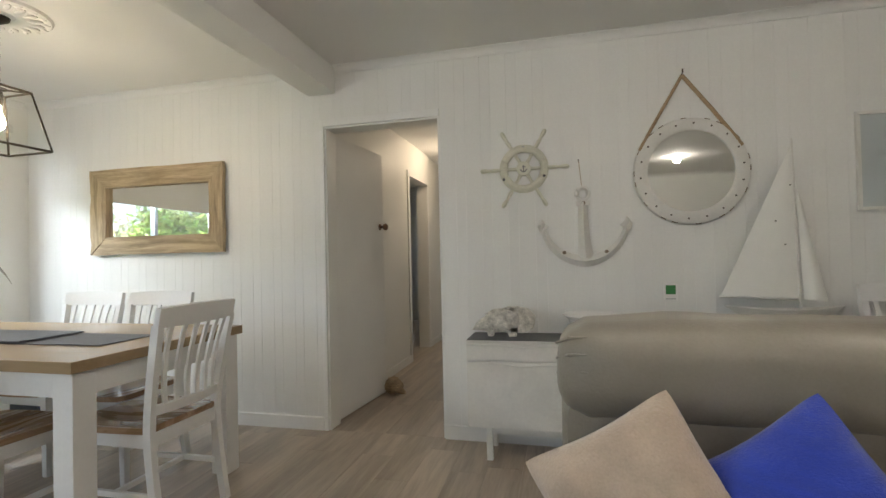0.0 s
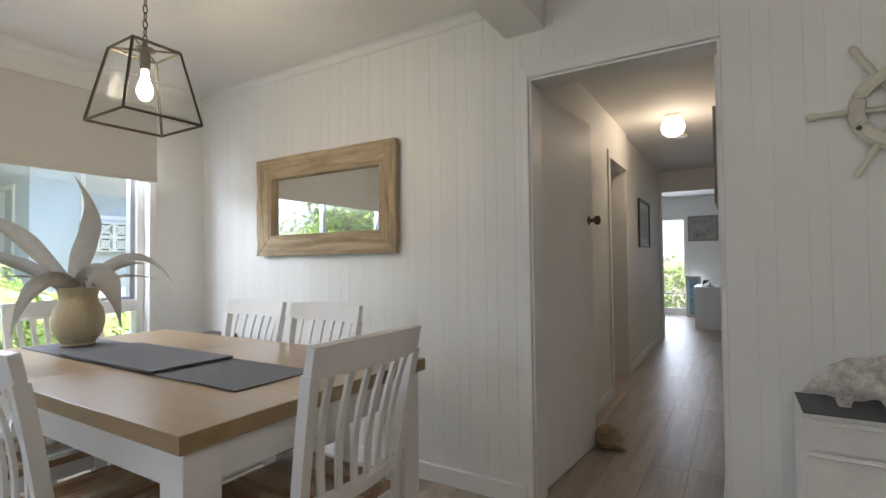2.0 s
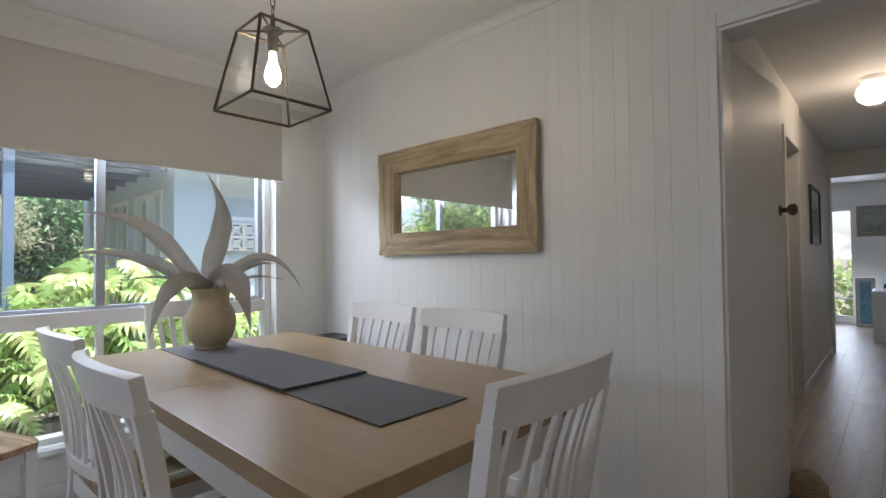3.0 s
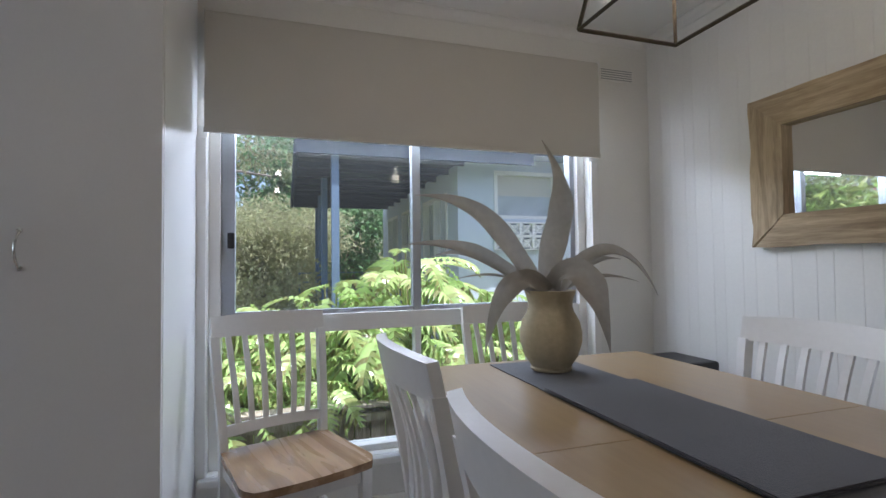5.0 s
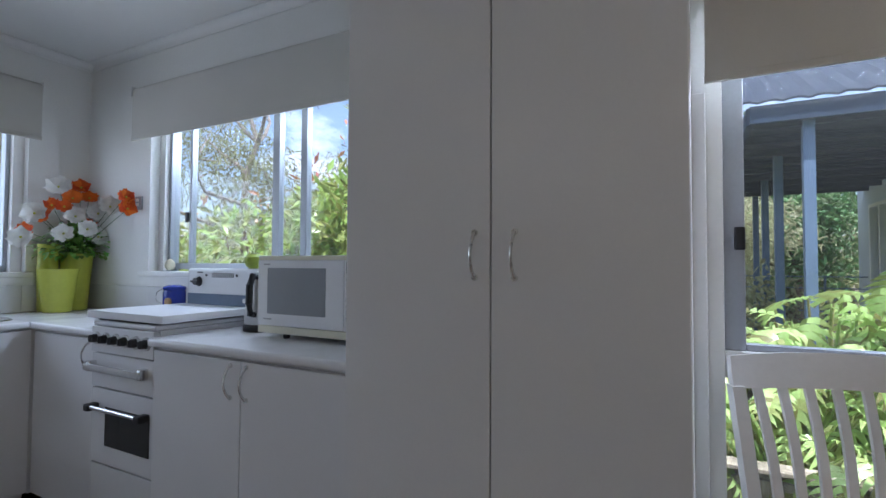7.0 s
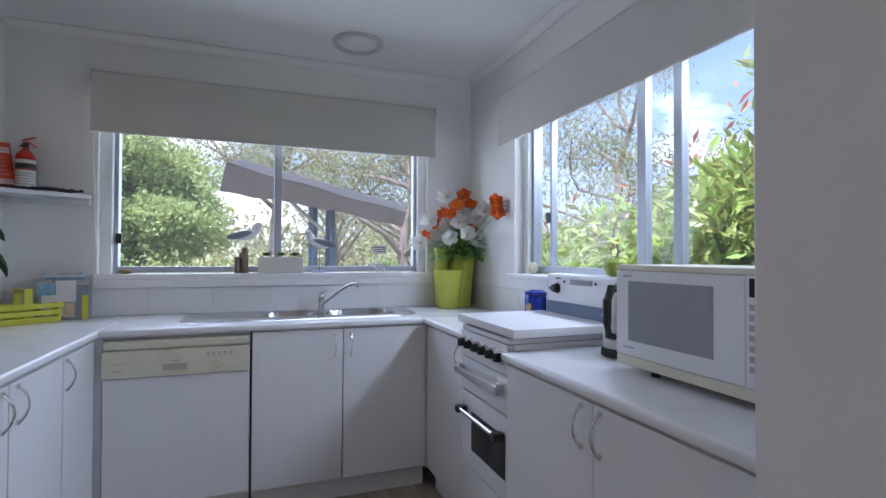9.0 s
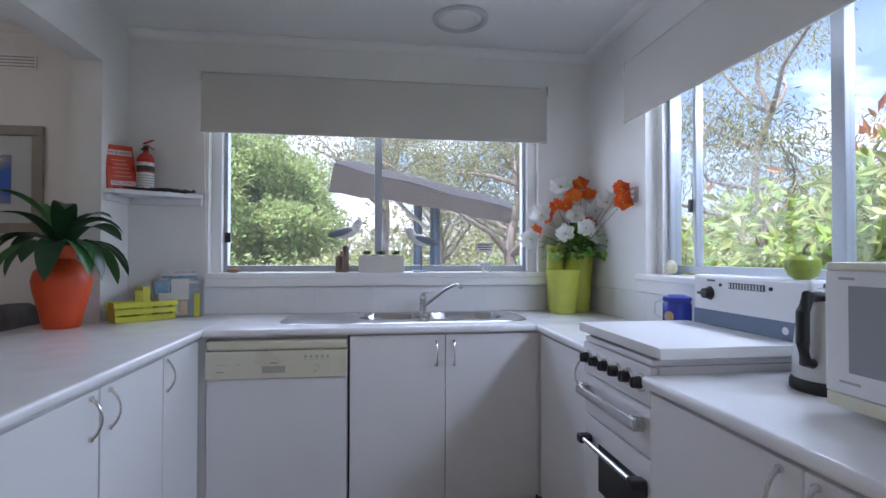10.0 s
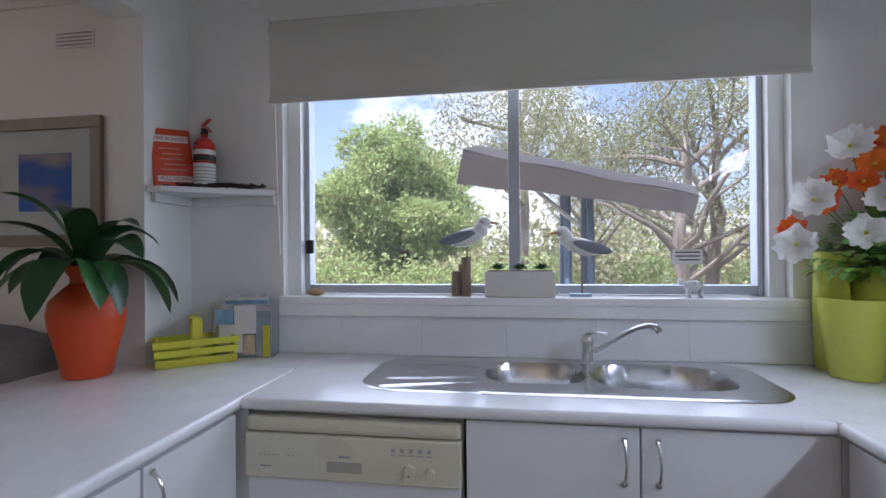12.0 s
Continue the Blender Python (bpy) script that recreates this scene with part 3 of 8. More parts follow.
# stove
def stove():
    st = thing("electric_stove", (-3.76, -1.49, 0), "white upright electric stove with a board over its hotplates", "stove")
    Y0, Y1 = -1.712, -1.292
    part("body", boxm(-4.02, -3.535, Y0, Y1, 0.03, 0.918, bevel=0.004), M_ENAMEL, st)
    pn = part("control_panel", boxm(-3.534, -3.508, Y0 + 0.002, Y1 - 0.002, 0.812, 0.916, bevel=0.005), M_ENAMEL, st)
    for i in range(6):
        y = -1.668 + i * 0.0665
        b = bmesh.new()
        tube(b, [(-3.509, y, 0.868), (-3.499, y, 0.868)], [0.0265, 0.0235], 22)
        k = part("knob_ring", b, M_CHROME, pn, "bright metal ring", True)
        b = bmesh.new()
        tube(b, [(-3.499, y, 0.868), (-3.480, y, 0.868)], [0.0175, 0.0150], 18)
        box(b, -3.4805, -3.4755, y - 0.003, y + 0.003, 0.855, 0.881, bevel=0.002)
        part("knob", b, M_BLACK, pn, "black plastic knob", True)
    gr = part("grill_door", boxm(-3.534, -3.512, Y0 + 0.004, Y1 - 0.004, 0.672, 0.806, bevel=0.004), M_ENAMEL, st)
    b = boxm(-3.487, -3.470, Y0 + 0.015, Y1 - 0.03, 0.742, 0.770, bevel=0.005)
    part("grill_rail", b, M_CHROME, gr, "chrome grill rail", True)
    for y in (Y0 + 0.03, Y1 - 0.045):
        part("rail_bracket", boxm(-3.511, -3.480, y - 0.014, y + 0.014, 0.735, 0.778, bevel=0.006), M_CHROME, gr)
    od = part("oven_door", boxm(-3.534, -3.512, Y0 + 0.004, Y1 - 0.004, 0.37, 0.666, bevel=0.004), M_ENAMEL, st)
    part("oven_window", boxm(-3.5119, -3.5085, Y0 + 0.11, Y1 - 0.02, 0.445, 0.598, bevel=0.0015), M_DARKGLASS, od, "dark oven glass")
    b = bmesh.new()
    tube(b, [(-3.478, Y0 + 0.045, 0.598), (-3.478, Y1 - 0.02, 0.598)], 0.008, 12)
    part("oven_handle", b, M_CHROME, od, "chrome bar handle", True)
    for y in (Y0 + 0.05, Y1 - 0.035):
        part("handle_bracket", boxm(-3.511, -3.466, y - 0.018, y + 0.018, 0.582, 0.61, bevel=0.007), M_BLACK, od, "black handle end")
    part("drawer", boxm(-3.534, -3.514, Y0 + 0.004, Y1 - 0.004, 0.12, 0.364, bevel=0.004), M_ENAMEL, st)
    part("toe_plate", boxm(-3.60, -3.58, Y0 + 0.004, Y1 - 0.004, 0.0, 0.115), M_ENAMEL, st)
    part("hob_edge", boxm(-4.0, -3.515, Y0, Y1, 0.919, 0.937, bevel=0.006), M_ENAMEL, st)
    # black sheet between hob and board, for the shade in the gap
    part("hob_gap_shade", boxm(-3.92, -3.53, Y0 + 0.012, Y1 - 0.012, 0.9372, 0.9470, bevel=0.003), M_BLACK, st, "black sheet painting the dark gap under the board")
    bk = part("splashback", boxm(-4.02, -3.93, -1.712, Y1 + 0.06, 0.93, 1.150, bevel=0.01), M_ENAMEL, st)
    part("band", boxm(-3.9299, -3.9275, -1.706, Y1 + 0.056, 0.976, 1.030), M_BAND, bk, "blue-grey band")
    # black plate puts the vent openings' shade behind the slats
    part("slot_shade_plate", boxm(-3.9299, -3.928, -1.535, -1.385, 1.108, 1.128, bevel=0.0008), M_INK, bk)
    for i in range(12):
        y = -1.529 + i * 0.0125
        part("slat", boxm(-3.928, -3.9255, y - 0.0018, y + 0.0018, 1.11, 1.126), M_ENAMEL, bk)
    b = bmesh.new()
    tube(b, [(-3.9299, -1.627, 1.087), (-3.922, -1.627, 1.087), (-3.905, -1.627, 1.087)], [0.024, 0.019, 0.0165], 20)
    box(b, -3.907, -3.899, -1.652, -1.602, 1.083, 1.092, bevel=0.002)
    part("timer_knob", b, M_BLACK, bk, "black timer knob", True)
    for y in (-1.572, -1.362):
        b = bmesh.new()
        tube(b, [(-3.9299, y, 1.118), (-3.9265, y, 1.118)], 0.006, 12)
        part("pilot_light", b, M_BLACK, bk)
    part("maker_mark", boxm(-3.9299, -3.929, -1.64, -1.60, 1.128, 1.134), M_INK, bk)
    b = bmesh.new()
    tube(b, [(-3.9275, -1.31, 1.004), (-3.9262, -1.31, 1.004)], 0.011, 16)
    part("badge", b, M_ENAMEL, bk)
    bd = thing("hotplate_cover", (-3.7, -1.49, 0.937), "white laminate board laid over the stove's hotplates", "board")
    part("board", boxm(-3.925, -3.505, -1.742, -1.240, 0.9485, 0.978, bevel=0.002), M_LAM, bd)
    for x in (-3.90, -3.55):
        for y in (-1.69, -1.31):
            part("foot", boxm(x - 0.012, x + 0.012, y - 0.012, y + 0.012, 0.9472, 0.9483), M_BLACK, bd)


stove()


# microwave, kettle and what stands on them
def microwave():
    mw = thing("microwave", (-3.86, -0.73, TOP), "cream and white microwave oven on the benchtop", "microwave")
    X, Y0, Y1, Z0, Z1 = -3.69, -0.958, -0.418, 0.918, 1.203
    part("case", boxm(-4.0, X - 0.012, Y0 + 0.002, Y1, Z0, Z1, bevel=0.008), M_CREAM, mw)
    dr = part("door", boxm(X - 0.0115, X, Y0, -0.552, Z0 + 0.028, Z1 - 0.016, bevel=0.004), M_ENAMEL, mw)
    part("door_edge", boxm(X - 0.0115, X - 0.002, Y0, Y1, Z0, Z0 + 0.027, bevel=0.003), M_CREAM, mw)
    part("top_edge", boxm(X - 0.0115, X - 0.002, Y0, Y1, Z1 - 0.0155, Z1, bevel=0.003), M_CREAM, mw)
    part("window", boxm(X - 0.001, X + 0.0015, Y0 + 0.05, -0.631, Z0 + 0.072, Z1 - 0.045, bevel=0.0012), M_MICGLASS, dr, "grey see-through window")
    part("maker_mark", boxm(X, X + 0.0006, Y0 + 0.03, Y0 + 0.062, Z1 - 0.034, Z1 - 0.029), M_GREYINK, dr)
    part("maker_mark", boxm(X, X + 0.0006, Y0 + 0.03, Y0 + 0.072, Z0 + 0.05, Z0 + 0.055), M_GREYINK, dr)
    cpn = part("control_panel", boxm(X - 0.0115, X, -0.5505, Y1, Z0 + 0.028, Z1 - 0.016, bevel=0.003), M_ENAMEL, mw)
    part("display", boxm(X, X + 0.001, -0.542, -0.436, Z1 - 0.062, Z1 - 0.022), M_DARKGLASS, cpn, "black display")
    for r in range(7):
        for c in range(4):
            part("key", boxm(X, X + 0.0012, -0.542 + c * 0.027, -0.522 + c * 0.027, Z1 - 0.09 - r * 0.022, Z1 - 0.077 - r * 0.022, bevel=0.0004), M_GREYINK if c < 2 else M_CYANPALE, cpn)
    for x in (-3.96, X - 0.04):
        for y in (Y0 + 0.11, Y1 - 0.11):
            bm = bmesh.new()
            tube(bm, [(x, y, TOP), (x, y, Z0 + 0.001)], [0.012, 0.014], 12)
            part("foot", bm, M_BLACK, mw, "black rubber foot")


M_CYANPALE = mat("pale_blue_key", (0.45, 0.56, 0.72), 0.5, var=0.03, bump=0)
microwave()


def kettle():
    k = thing("electric_kettle", (-3.87, -1.10, TOP), "brushed steel electric kettle with black handle and base", "kettle")
    x, y = -3.848, -1.10
    for nm, prof, m_ in (("base", [(0, 0), (0.078, 0), (0.08, 0.004), (0.079, 0.022), (0.074, 0.028), (0, 0.028)], M_BLACK),
                         ("jug", [(0.0, 0.029), (0.073, 0.029), (0.0745, 0.04), (0.071, 0.10), (0.063, 0.17), (0.057, 0.205), (0.055, 0.212), (0, 0.212)], mat("kettle_steel", (0.62, 0.62, 0.61), 0.42, metal=0.7, var=0.04, fine=120, bump=0.004)),
                         ("lid", [(0.0, 0.213), (0.054, 0.213), (0.053, 0.225), (0.035, 0.238), (0.012, 0.242), (0.01, 0.252), (0, 0.253)], M_BLACK)):
        b = lathe(prof, 32)
        bmesh.ops.translate(b, verts=b.verts, vec=(x, y, TOP))
        part(nm, b, m_, k, smooth=True)
    b = bmesh.new()
    d = Vector((0.95, 0.3, 0)).normalized()
    c = Vector((x, y, TOP))
    tube(b, [c + d * 0.045 + Vector((0, 0, 0.222)), c + d * 0.085 + Vector((0, 0, 0.226)), c + d * 0.107 + Vector((0, 0, 0.19)), c + d * 0.108 + Vector((0, 0, 0.12)), c + d * 0.098 + Vector((0, 0, 0.075)), c + d * 0.072 + Vector((0, 0, 0.07))], [0.013, 0.014, 0.014, 0.014, 0.013, 0.012], 12)
    part("handle", b, M_BLACK, k, "black plastic handle", True)
    b = bmesh.new()
    tube(b, [c - d * 0.05 + Vector((0, 0, 0.175)), c - d * 0.085 + Vector((0, 0, 0.207))], [0.02, 0.012], 10)
    part("spout", b, M_CHROME, k, smooth=True)


kettle()
tb = thing("tissue_box", (-3.85, -0.50, 1.203), "blue and white patterned tissue box on the microwave", "tissue box")
part("box", boxm(-3.93, -3.81, -0.535, -0.44, 1.2035, 1.325, bevel=0.003), mat("blue_white_card", (0.25, 0.34, 0.58), 0.5, var=0.3, scale=16, fine=40, stain=0.8, stain_color=(0.66, 0.69, 0.76)), tb)
part("side_panel", boxm(-3.93, -3.81, -0.5395, -0.5355, 1.204, 1.324), M_YELLOW, tb)
ap = thing("apple_ornament", (-3.965, -1.30, 1.15), "green ceramic apple ornament with a stalk", "ornament")
b = lathe([(0, 0.006), (0.02, 0.001), (0.036, 0.012), (0.045, 0.035), (0.042, 0.055), (0.028, 0.068), (0.012, 0.066), (0, 0.058)], 24)
bmesh.ops.translate(b, verts=b.verts, vec=(-3.972, -1.30, 1.1495))
part("fruit", b, mat("apple_green_glaze", (0.33, 0.42, 0.06), 0.3, var=0.15, scale=20, bump=0.01), ap, smooth=True)
b = bmesh.new()
tube(b, [(-3.972, -1.30, 1.207), (-3.976, -1.297, 1.235), (-3.985, -1.29, 1.25)], [0.004, 0.003, 0.0045], 8)
part("stalk", b, M_DRIFT, ap)
jar = thing("clip_jar", (-3.945, -1.835, TOP), "cobalt blue glass jar with a wire clip lid", "jar")
b = lathe([(0, 0), (0.045, 0), (0.052, 0.006), (0.052, 0.13), (0.048, 0.14), (0, 0.14)], 28)
bmesh.ops.translate(b, verts=b.verts, vec=(-3.945, -1.835, TOP))
part("body", b, M_BLUE, jar, smooth=True)
b = lathe([(0, 0.1405), (0.05, 0.1405), (0.053, 0.146), (0.051, 0.158), (0.03, 0.166), (0, 0.167)], 28)
bmesh.ops.translate(b, verts=b.verts, vec=(-3.945, -1.835, TOP))
part("lid", b, M_BLUE, jar, smooth=True)
b = bmesh.new()
tube(b, [(-3.895, -1.86, TOP + 0.145), (-3.878, -1.875, TOP + 0.13), (-3.876, -1.877, TOP + 0.09), (-3.893, -1.862, TOP + 0.075)], 0.0025, 6)
part("wire_clip", b, M_CHROME, jar)
b = lathe([(0, -0.012), (0.018, -0.008), (0.021, 0.0), (0.018, 0.008), (0, 0.012)], 16)
bmesh.ops.rotate(b, verts=b.verts, matrix=Matrix.Rotation(radians(90), 3, 'Y'))
bmesh.ops.translate(b, verts=b.verts, vec=(-3.896, -1.812, TOP + 0.085))
part("cork_spoon", b, M_CORK, jar, "round cork disc", True)
b = lathe([(0, 0), (0.016, 0.002), (0.025, 0.014), (0.027, 0.028), (0.022, 0.046), (0.012, 0.058), (0, 0.062)], 20)
bmesh.ops.translate(b, verts=b.verts, vec=(-4.075, -2.075, 1.1355))
e = part("egg_ornament", b, mat("cream_egg_glaze", (0.66, 0.62, 0.45), 0.4, var=0.12, scale=30, bump=0.01), smooth=True)
tagged(e, "small cream egg ornament on the window sill", "ornament")
sp = thing("power_point", (-4.03, -2.30, 1.48), "metal and white double wall switch plate", "switch")
part("plate", boxm(-4.0298, -4.022, -2.335, -2.262, 1.475, 1.55, bevel=0.002), M_ALU, sp)
for z in (1.495, 1.522):
    part("rocker", boxm(-4.0219, -4.018, -2.31, -2.288, z, z + 0.016, bevel=0.001), M_TRIM, sp)

# ---------------- windows, blinds, sills ----------------
def bar_x(x0, x1, y0, y1, z0, z1, name, parent, material=None):
    return part(name, boxm(x0, x1, y0, y1, z0, z1, bevel=0.003), material or M_ALU, parent)


def pane(parent, *a):
    p = part("pane", boxm(*a), M_GLASS, parent)
    p.visible_shadow = False
    return p


# dining window: timber frame in a deep reveal, sliding sash above, fixed lights below
w1 = structure(new("window_1"), "wide white window with sliding sash above fixed lower panes")
w1.location = (-4.13, 1.48, 0.27)
FX0, FX1 = -4.165, -4.10
for a in ((0.53, 0.575, 0.27, 1.98), (2.375, 2.42, 0.27, 1.98)):
    bar_x(FX0, FX1 + 0.02, *a, "jamb", w1, M_TRIM)
bar_x(FX0, FX1 + 0.02, 0.5752, 2.3748, 0.27, 0.30, "bottom_rail", w1, M_TRIM)
bar_x(FX0, FX1 + 0.02, 0.5752, 2.3748, 1.93, 1.98, "head", w1, M_TRIM)
bar_x(FX0, FX1 + 0.012, 0.5752, 2.3748, 0.838, 0.918, "transom", w1, M_TRIM)
bar_x(FX0, FX1, 1.452, 1.482, 0.3002, 0.8378, "mullion", w1, M_TRIM)
bar_x(FX0 + 0.002, FX1 - 0.01, 0.5752, 0.632, 0.9182, 1.9298, "sash_stile", w1)
bar_x(FX0 + 0.002, FX1 - 0.01, 1.446, 1.488, 0.9182, 1.9298, "sash_stile", w1)
bar_x(FX0 + 0.002, FX1 - 0.01, 2.345, 2.3748, 0.9182, 1.9298, "sash_stile", w1)
for y0, y1 in ((0.6322, 1.4458), (1.4882, 2.3448)):
    bar_x(FX0 + 0.004, FX1 - 0.014, y0, y1, 0.9182, 0.938, "sash_rail", w1)
    pane(w1, -4.134, -4.130, y0, y1, 0.938, 1.9298)
for y0, y1 in ((0.5752, 1.4518), (1.4822, 2.3748)):
    pane(w1, -4.134, -4.130, y0, y1, 0.3002, 0.8378)
part("latch", boxm(-4.1098, -4.085, 0.603, 0.632, 1.222, 1.292, bevel=0.005), M_BLACK, w1, "black sash latch")
structure(part("window_sill", boxm(-4.10, -3.985, 0.50, 2.45, 0.236, 0.268, bevel=0.008), M_TRIM), "white painted low window sill")
for y0, y1 in ((0.4865, 0.529), (2.421, 2.463)):
    structure(part("window_trim", boxm(-4.0298, -4.012, y0, y1, 0.27, 1.69, bevel=0.004), M_TRIM), "white painted window trim")

# kitchen windows
w2 = structure(new("window_2"), "aluminium sliding window beside the stove")
w2.location = (-4.13, -1.35, 1.13)
for a in ((-2.152, -2.13, 1.13, 1.98), (-0.53, -0.5, 1.13, 1.98)):
    bar_x(-4.165, -4.11, *a, "jamb", w2)
bar_x(-4.165, -4.085, -2.2, -2.1522, 1.13, 1.98, "reveal", w2, M_TRIM)
for a in ((-2.1298, -0.5302, 1.14, 1.174), (-2.1298, -0.5302, 1.955, 1.98)):
    bar_x(-4.165, -4.11, *a, "rail", w2)
for y0, y1, m_ in ((-1.978, -1.960, M_ALU), (-1.346, -1.302, M_ALU), (-1.162, -1.124, M_ALU)):
    bar_x(-4.15, -4.115, y0, y1, 1.1742, 1.9548, "sash_stile", w2, m_)
for y0, y1 in ((-2.1298, -1.9782), (-1.9598, -1.3462), (-1.3018, -1.1622), (-1.1238, -0.5302)):
    pane(w2, -4.134, -4.130, y0, y1, 1.1742, 1.9548)
part("latch", boxm(-4.1148, -4.10, -1.992, -1.975, 1.40, 1.455, bevel=0.003), M_BLACK, w2, "black sash latch")
structure(part("window_sill", boxm(-4.11, -3.995, -2.24, -0.47, 1.102, 1.1295, bevel=0.006), M_TRIM), "white painted kitchen window sill")
structure(part("sill_apron", boxm(-4.0295, -4.012, -2.24, -0.47, 1.047, 1.1015, bevel=0.003), M_TRIM), "white painted board under the sill")

w3 = structure(new("window_3"), "aluminium sliding window over the sink")
w3.location = (-2.8, -2.93, 1.12)
for x0, x1, v0, v1 in ((-1.965, -1.944, -1.9438, -1.89), (-3.668, -3.647, -3.72, -3.6682)):
    part("jamb", boxm(x0, x1, -2.955, -2.90, 1.12, 1.98, bevel=0.003), M_ALU, w3)
    part("reveal", boxm(v0, v1, -2.955, -2.865, 1.12, 1.98, bevel=0.003), M_TRIM, w3)
for z0, z1 in ((1.125, 1.158), (1.955, 1.98)):
    part("rail", boxm(-3.6468, -1.9652, -2.955, -2.90, z0, z1, bevel=0.003), M_ALU, w3)
part("sash_stile", boxm(-2.814, -2.770, -2.945, -2.905, 1.1582, 1.9548, bevel=0.003), M_ALU, w3)
for x0, x1 in ((-3.6468, -2.8142), (-2.7698, -1.9652)):
    p = part("pane", boxm(x0, x1, -2.932, -2.928, 1.1582, 1.9548), M_GLASS, w3)
    p.visible_shadow = False
part("latch", boxm(-1.985, -1.955, -2.8998, -2.885, 1.285, 1.34, bevel=0.004), M_BLACK, w3, "black sash latch")
stk = part("sticker", boxm(-3.475, -3.37, -2.9278, -2.9272, 1.235, 1.29), M_PAPER, w3, "small printed notice on the glass")
for i in range(3):
    part("print_line", boxm(-3.465, -3.38 - 0.012 * (i == 2), -2.9271, -2.9268, 1.276 - i * 0.014, 1.281 - i * 0.014), M_INK, stk)
structure(part("window_sill", boxm(-3.76, -1.88, -2.90, -2.796, 1.090, 1.1195, bevel=0.005), M_TRIM), "white painted sill over the sink")
structure(part("sill_apron", boxm(-3.76, -1.88, -2.8195, -2.797, 1.047, 1.0898, bevel=0.001), M_TRIM), "white painted board under the sill")


def roller_blind(base, a, axis, out, label):
    """Fabric, bottom bar, roller tube, end brackets and a bead chain. a: u0, u1, face, z0, z1."""
    u0, u1, f, z0, z1 = a
    bl = thing("roller_blind", base, label, "blind", "roller blinds")
    def bx(p, q, d0, d1, e0, e1, **k):
        lo, hi = sorted((f + out * d0, f + out * d1))
        return boxm(lo, hi, p, q, e0, e1, **k) if axis == 'x' else boxm(p, q, lo, hi, e0, e1, **k)
    part("fabric", bx(u0, u1, -0.0008, 0.0008, z0 + 0.012, z1 + 0.012), M_BLIND, bl)
    part("bottom_bar", bx(u0 - 0.002, u1 + 0.002, -0.006, 0.006, z0 - 0.012, z0 + 0.0118, bevel=0.004), M_BLIND, bl)
    b = bmesh.new()
    c = f - out * 0.022
    p, q = ((c, u0, z1 + 0.012), (c, u1, z1 + 0.012)) if axis == 'x' else ((u0, c, z1 + 0.012), (u1, c, z1 + 0.012))
    tube(b, [p, q], 0.0205, 18)
    part("roller", b, M_BLIND, bl, smooth=True)
    for u in (u0 - 0.006, u1 + 0.002):
        part("bracket", bx(u, u + 0.004, -0.07, 0.008, z1 - 0.02, z1 + 0.035), M_TRIM, bl)
    return bl


roller_blind((-3.96, 1.48, 1.70), (0.528, 2.438, -3.957, 1.708, 2.185), 'x', 1, "beige fabric roller blind half down over the dining window")
roller_blind((-3.96, -1.3, 1.84), (-2.258, -0.40, -3.957, 1.858, 2.115), 'x', 1, "beige fabric roller blind high on the stove window")
roller_blind((-2.8, -2.76, 1.86), (-3.752, -1.868, -2.762, 1.872, 2.155), 'y', 1, "beige fabric roller blind high over the sink window")
b = bmesh.new()
tube(b, [(-1.872, -2.78, 2.14), (-1.878, -2.785, 1.8), (-1.884, -2.79, 1.50), (-1.892, -2.79, 1.28)], 0.0022, 6)
tagged(part("blind_cord", b, M_TRIM), "thin white blind cord hanging by the window", "cord")

# ---------------- small things in the kitchen ----------------
def ellipsoid(bm, c, r, seg=14, rot=None):
    res = bmesh.ops.create_uvsphere(bm, u_segments=seg, v_segments=max(6, seg // 2 + 2), radius=1)
    for v in res["verts"]:
        p = Vector((v.co.x * r[0], v.co.y * r[1], v.co.z * r[2]))
        v.co = Vector(c) + (rot @ p if rot else p)


def gull(x, y, z, turn, label):
    """A carved gull whose feet are at z."""
    g = thing("seagull_figurine", (x, y, z), label, "figurine", "carved seagulls")
    R = Matrix.Rotation(radians(turn), 3, 'Z')
    W = lambda p: Vector((x, y, z)) + R @ Vector(p) * 1.2
    b = bmesh.new()
    ellipsoid(b, W((0, 0, 0.062)), (0.0696, 0.0312, 0.0312), 18, R @ Matrix.Rotation(radians(-16), 3, 'Y'))
    ellipsoid(b, W((0.046, 0, 0.088)), (0.0264, 0.0216, 0.0312), 14, R)
    ellipsoid(b, W((0.056, 0, 0.108)), (0.0252, 0.0198, 0.0204), 14, R)
    part("body", b, M_GULL, g, smooth=True)
    for s in (-1, 1):
        b = bmesh.new()
        ellipsoid(b, W((-0.028, s * 0.02, 0.06)), (0.072, 0.012, 0.0204), 14, R @ Matrix.Rotation(radians(-14), 3, 'Y'))
        part("wing", b, M_GULLGREY, g, "dark grey wing", True)
    b = bmesh.new()
    tube(b, [W((0.072, 0, 0.107)), W((0.092, 0, 0.103)), W((0.1, 0, 0.099))], [0.0065, 0.004, 0.0015], 8)
    part("beak", b, M_BEAK, g, "orange beak", True)
    b = bmesh.new()
    tube(b, [W((0, 0, 0)), W((0.002, 0, 0.045))], 0.0028, 6)
    part("leg", b, M_DRIFT, g)
    return g


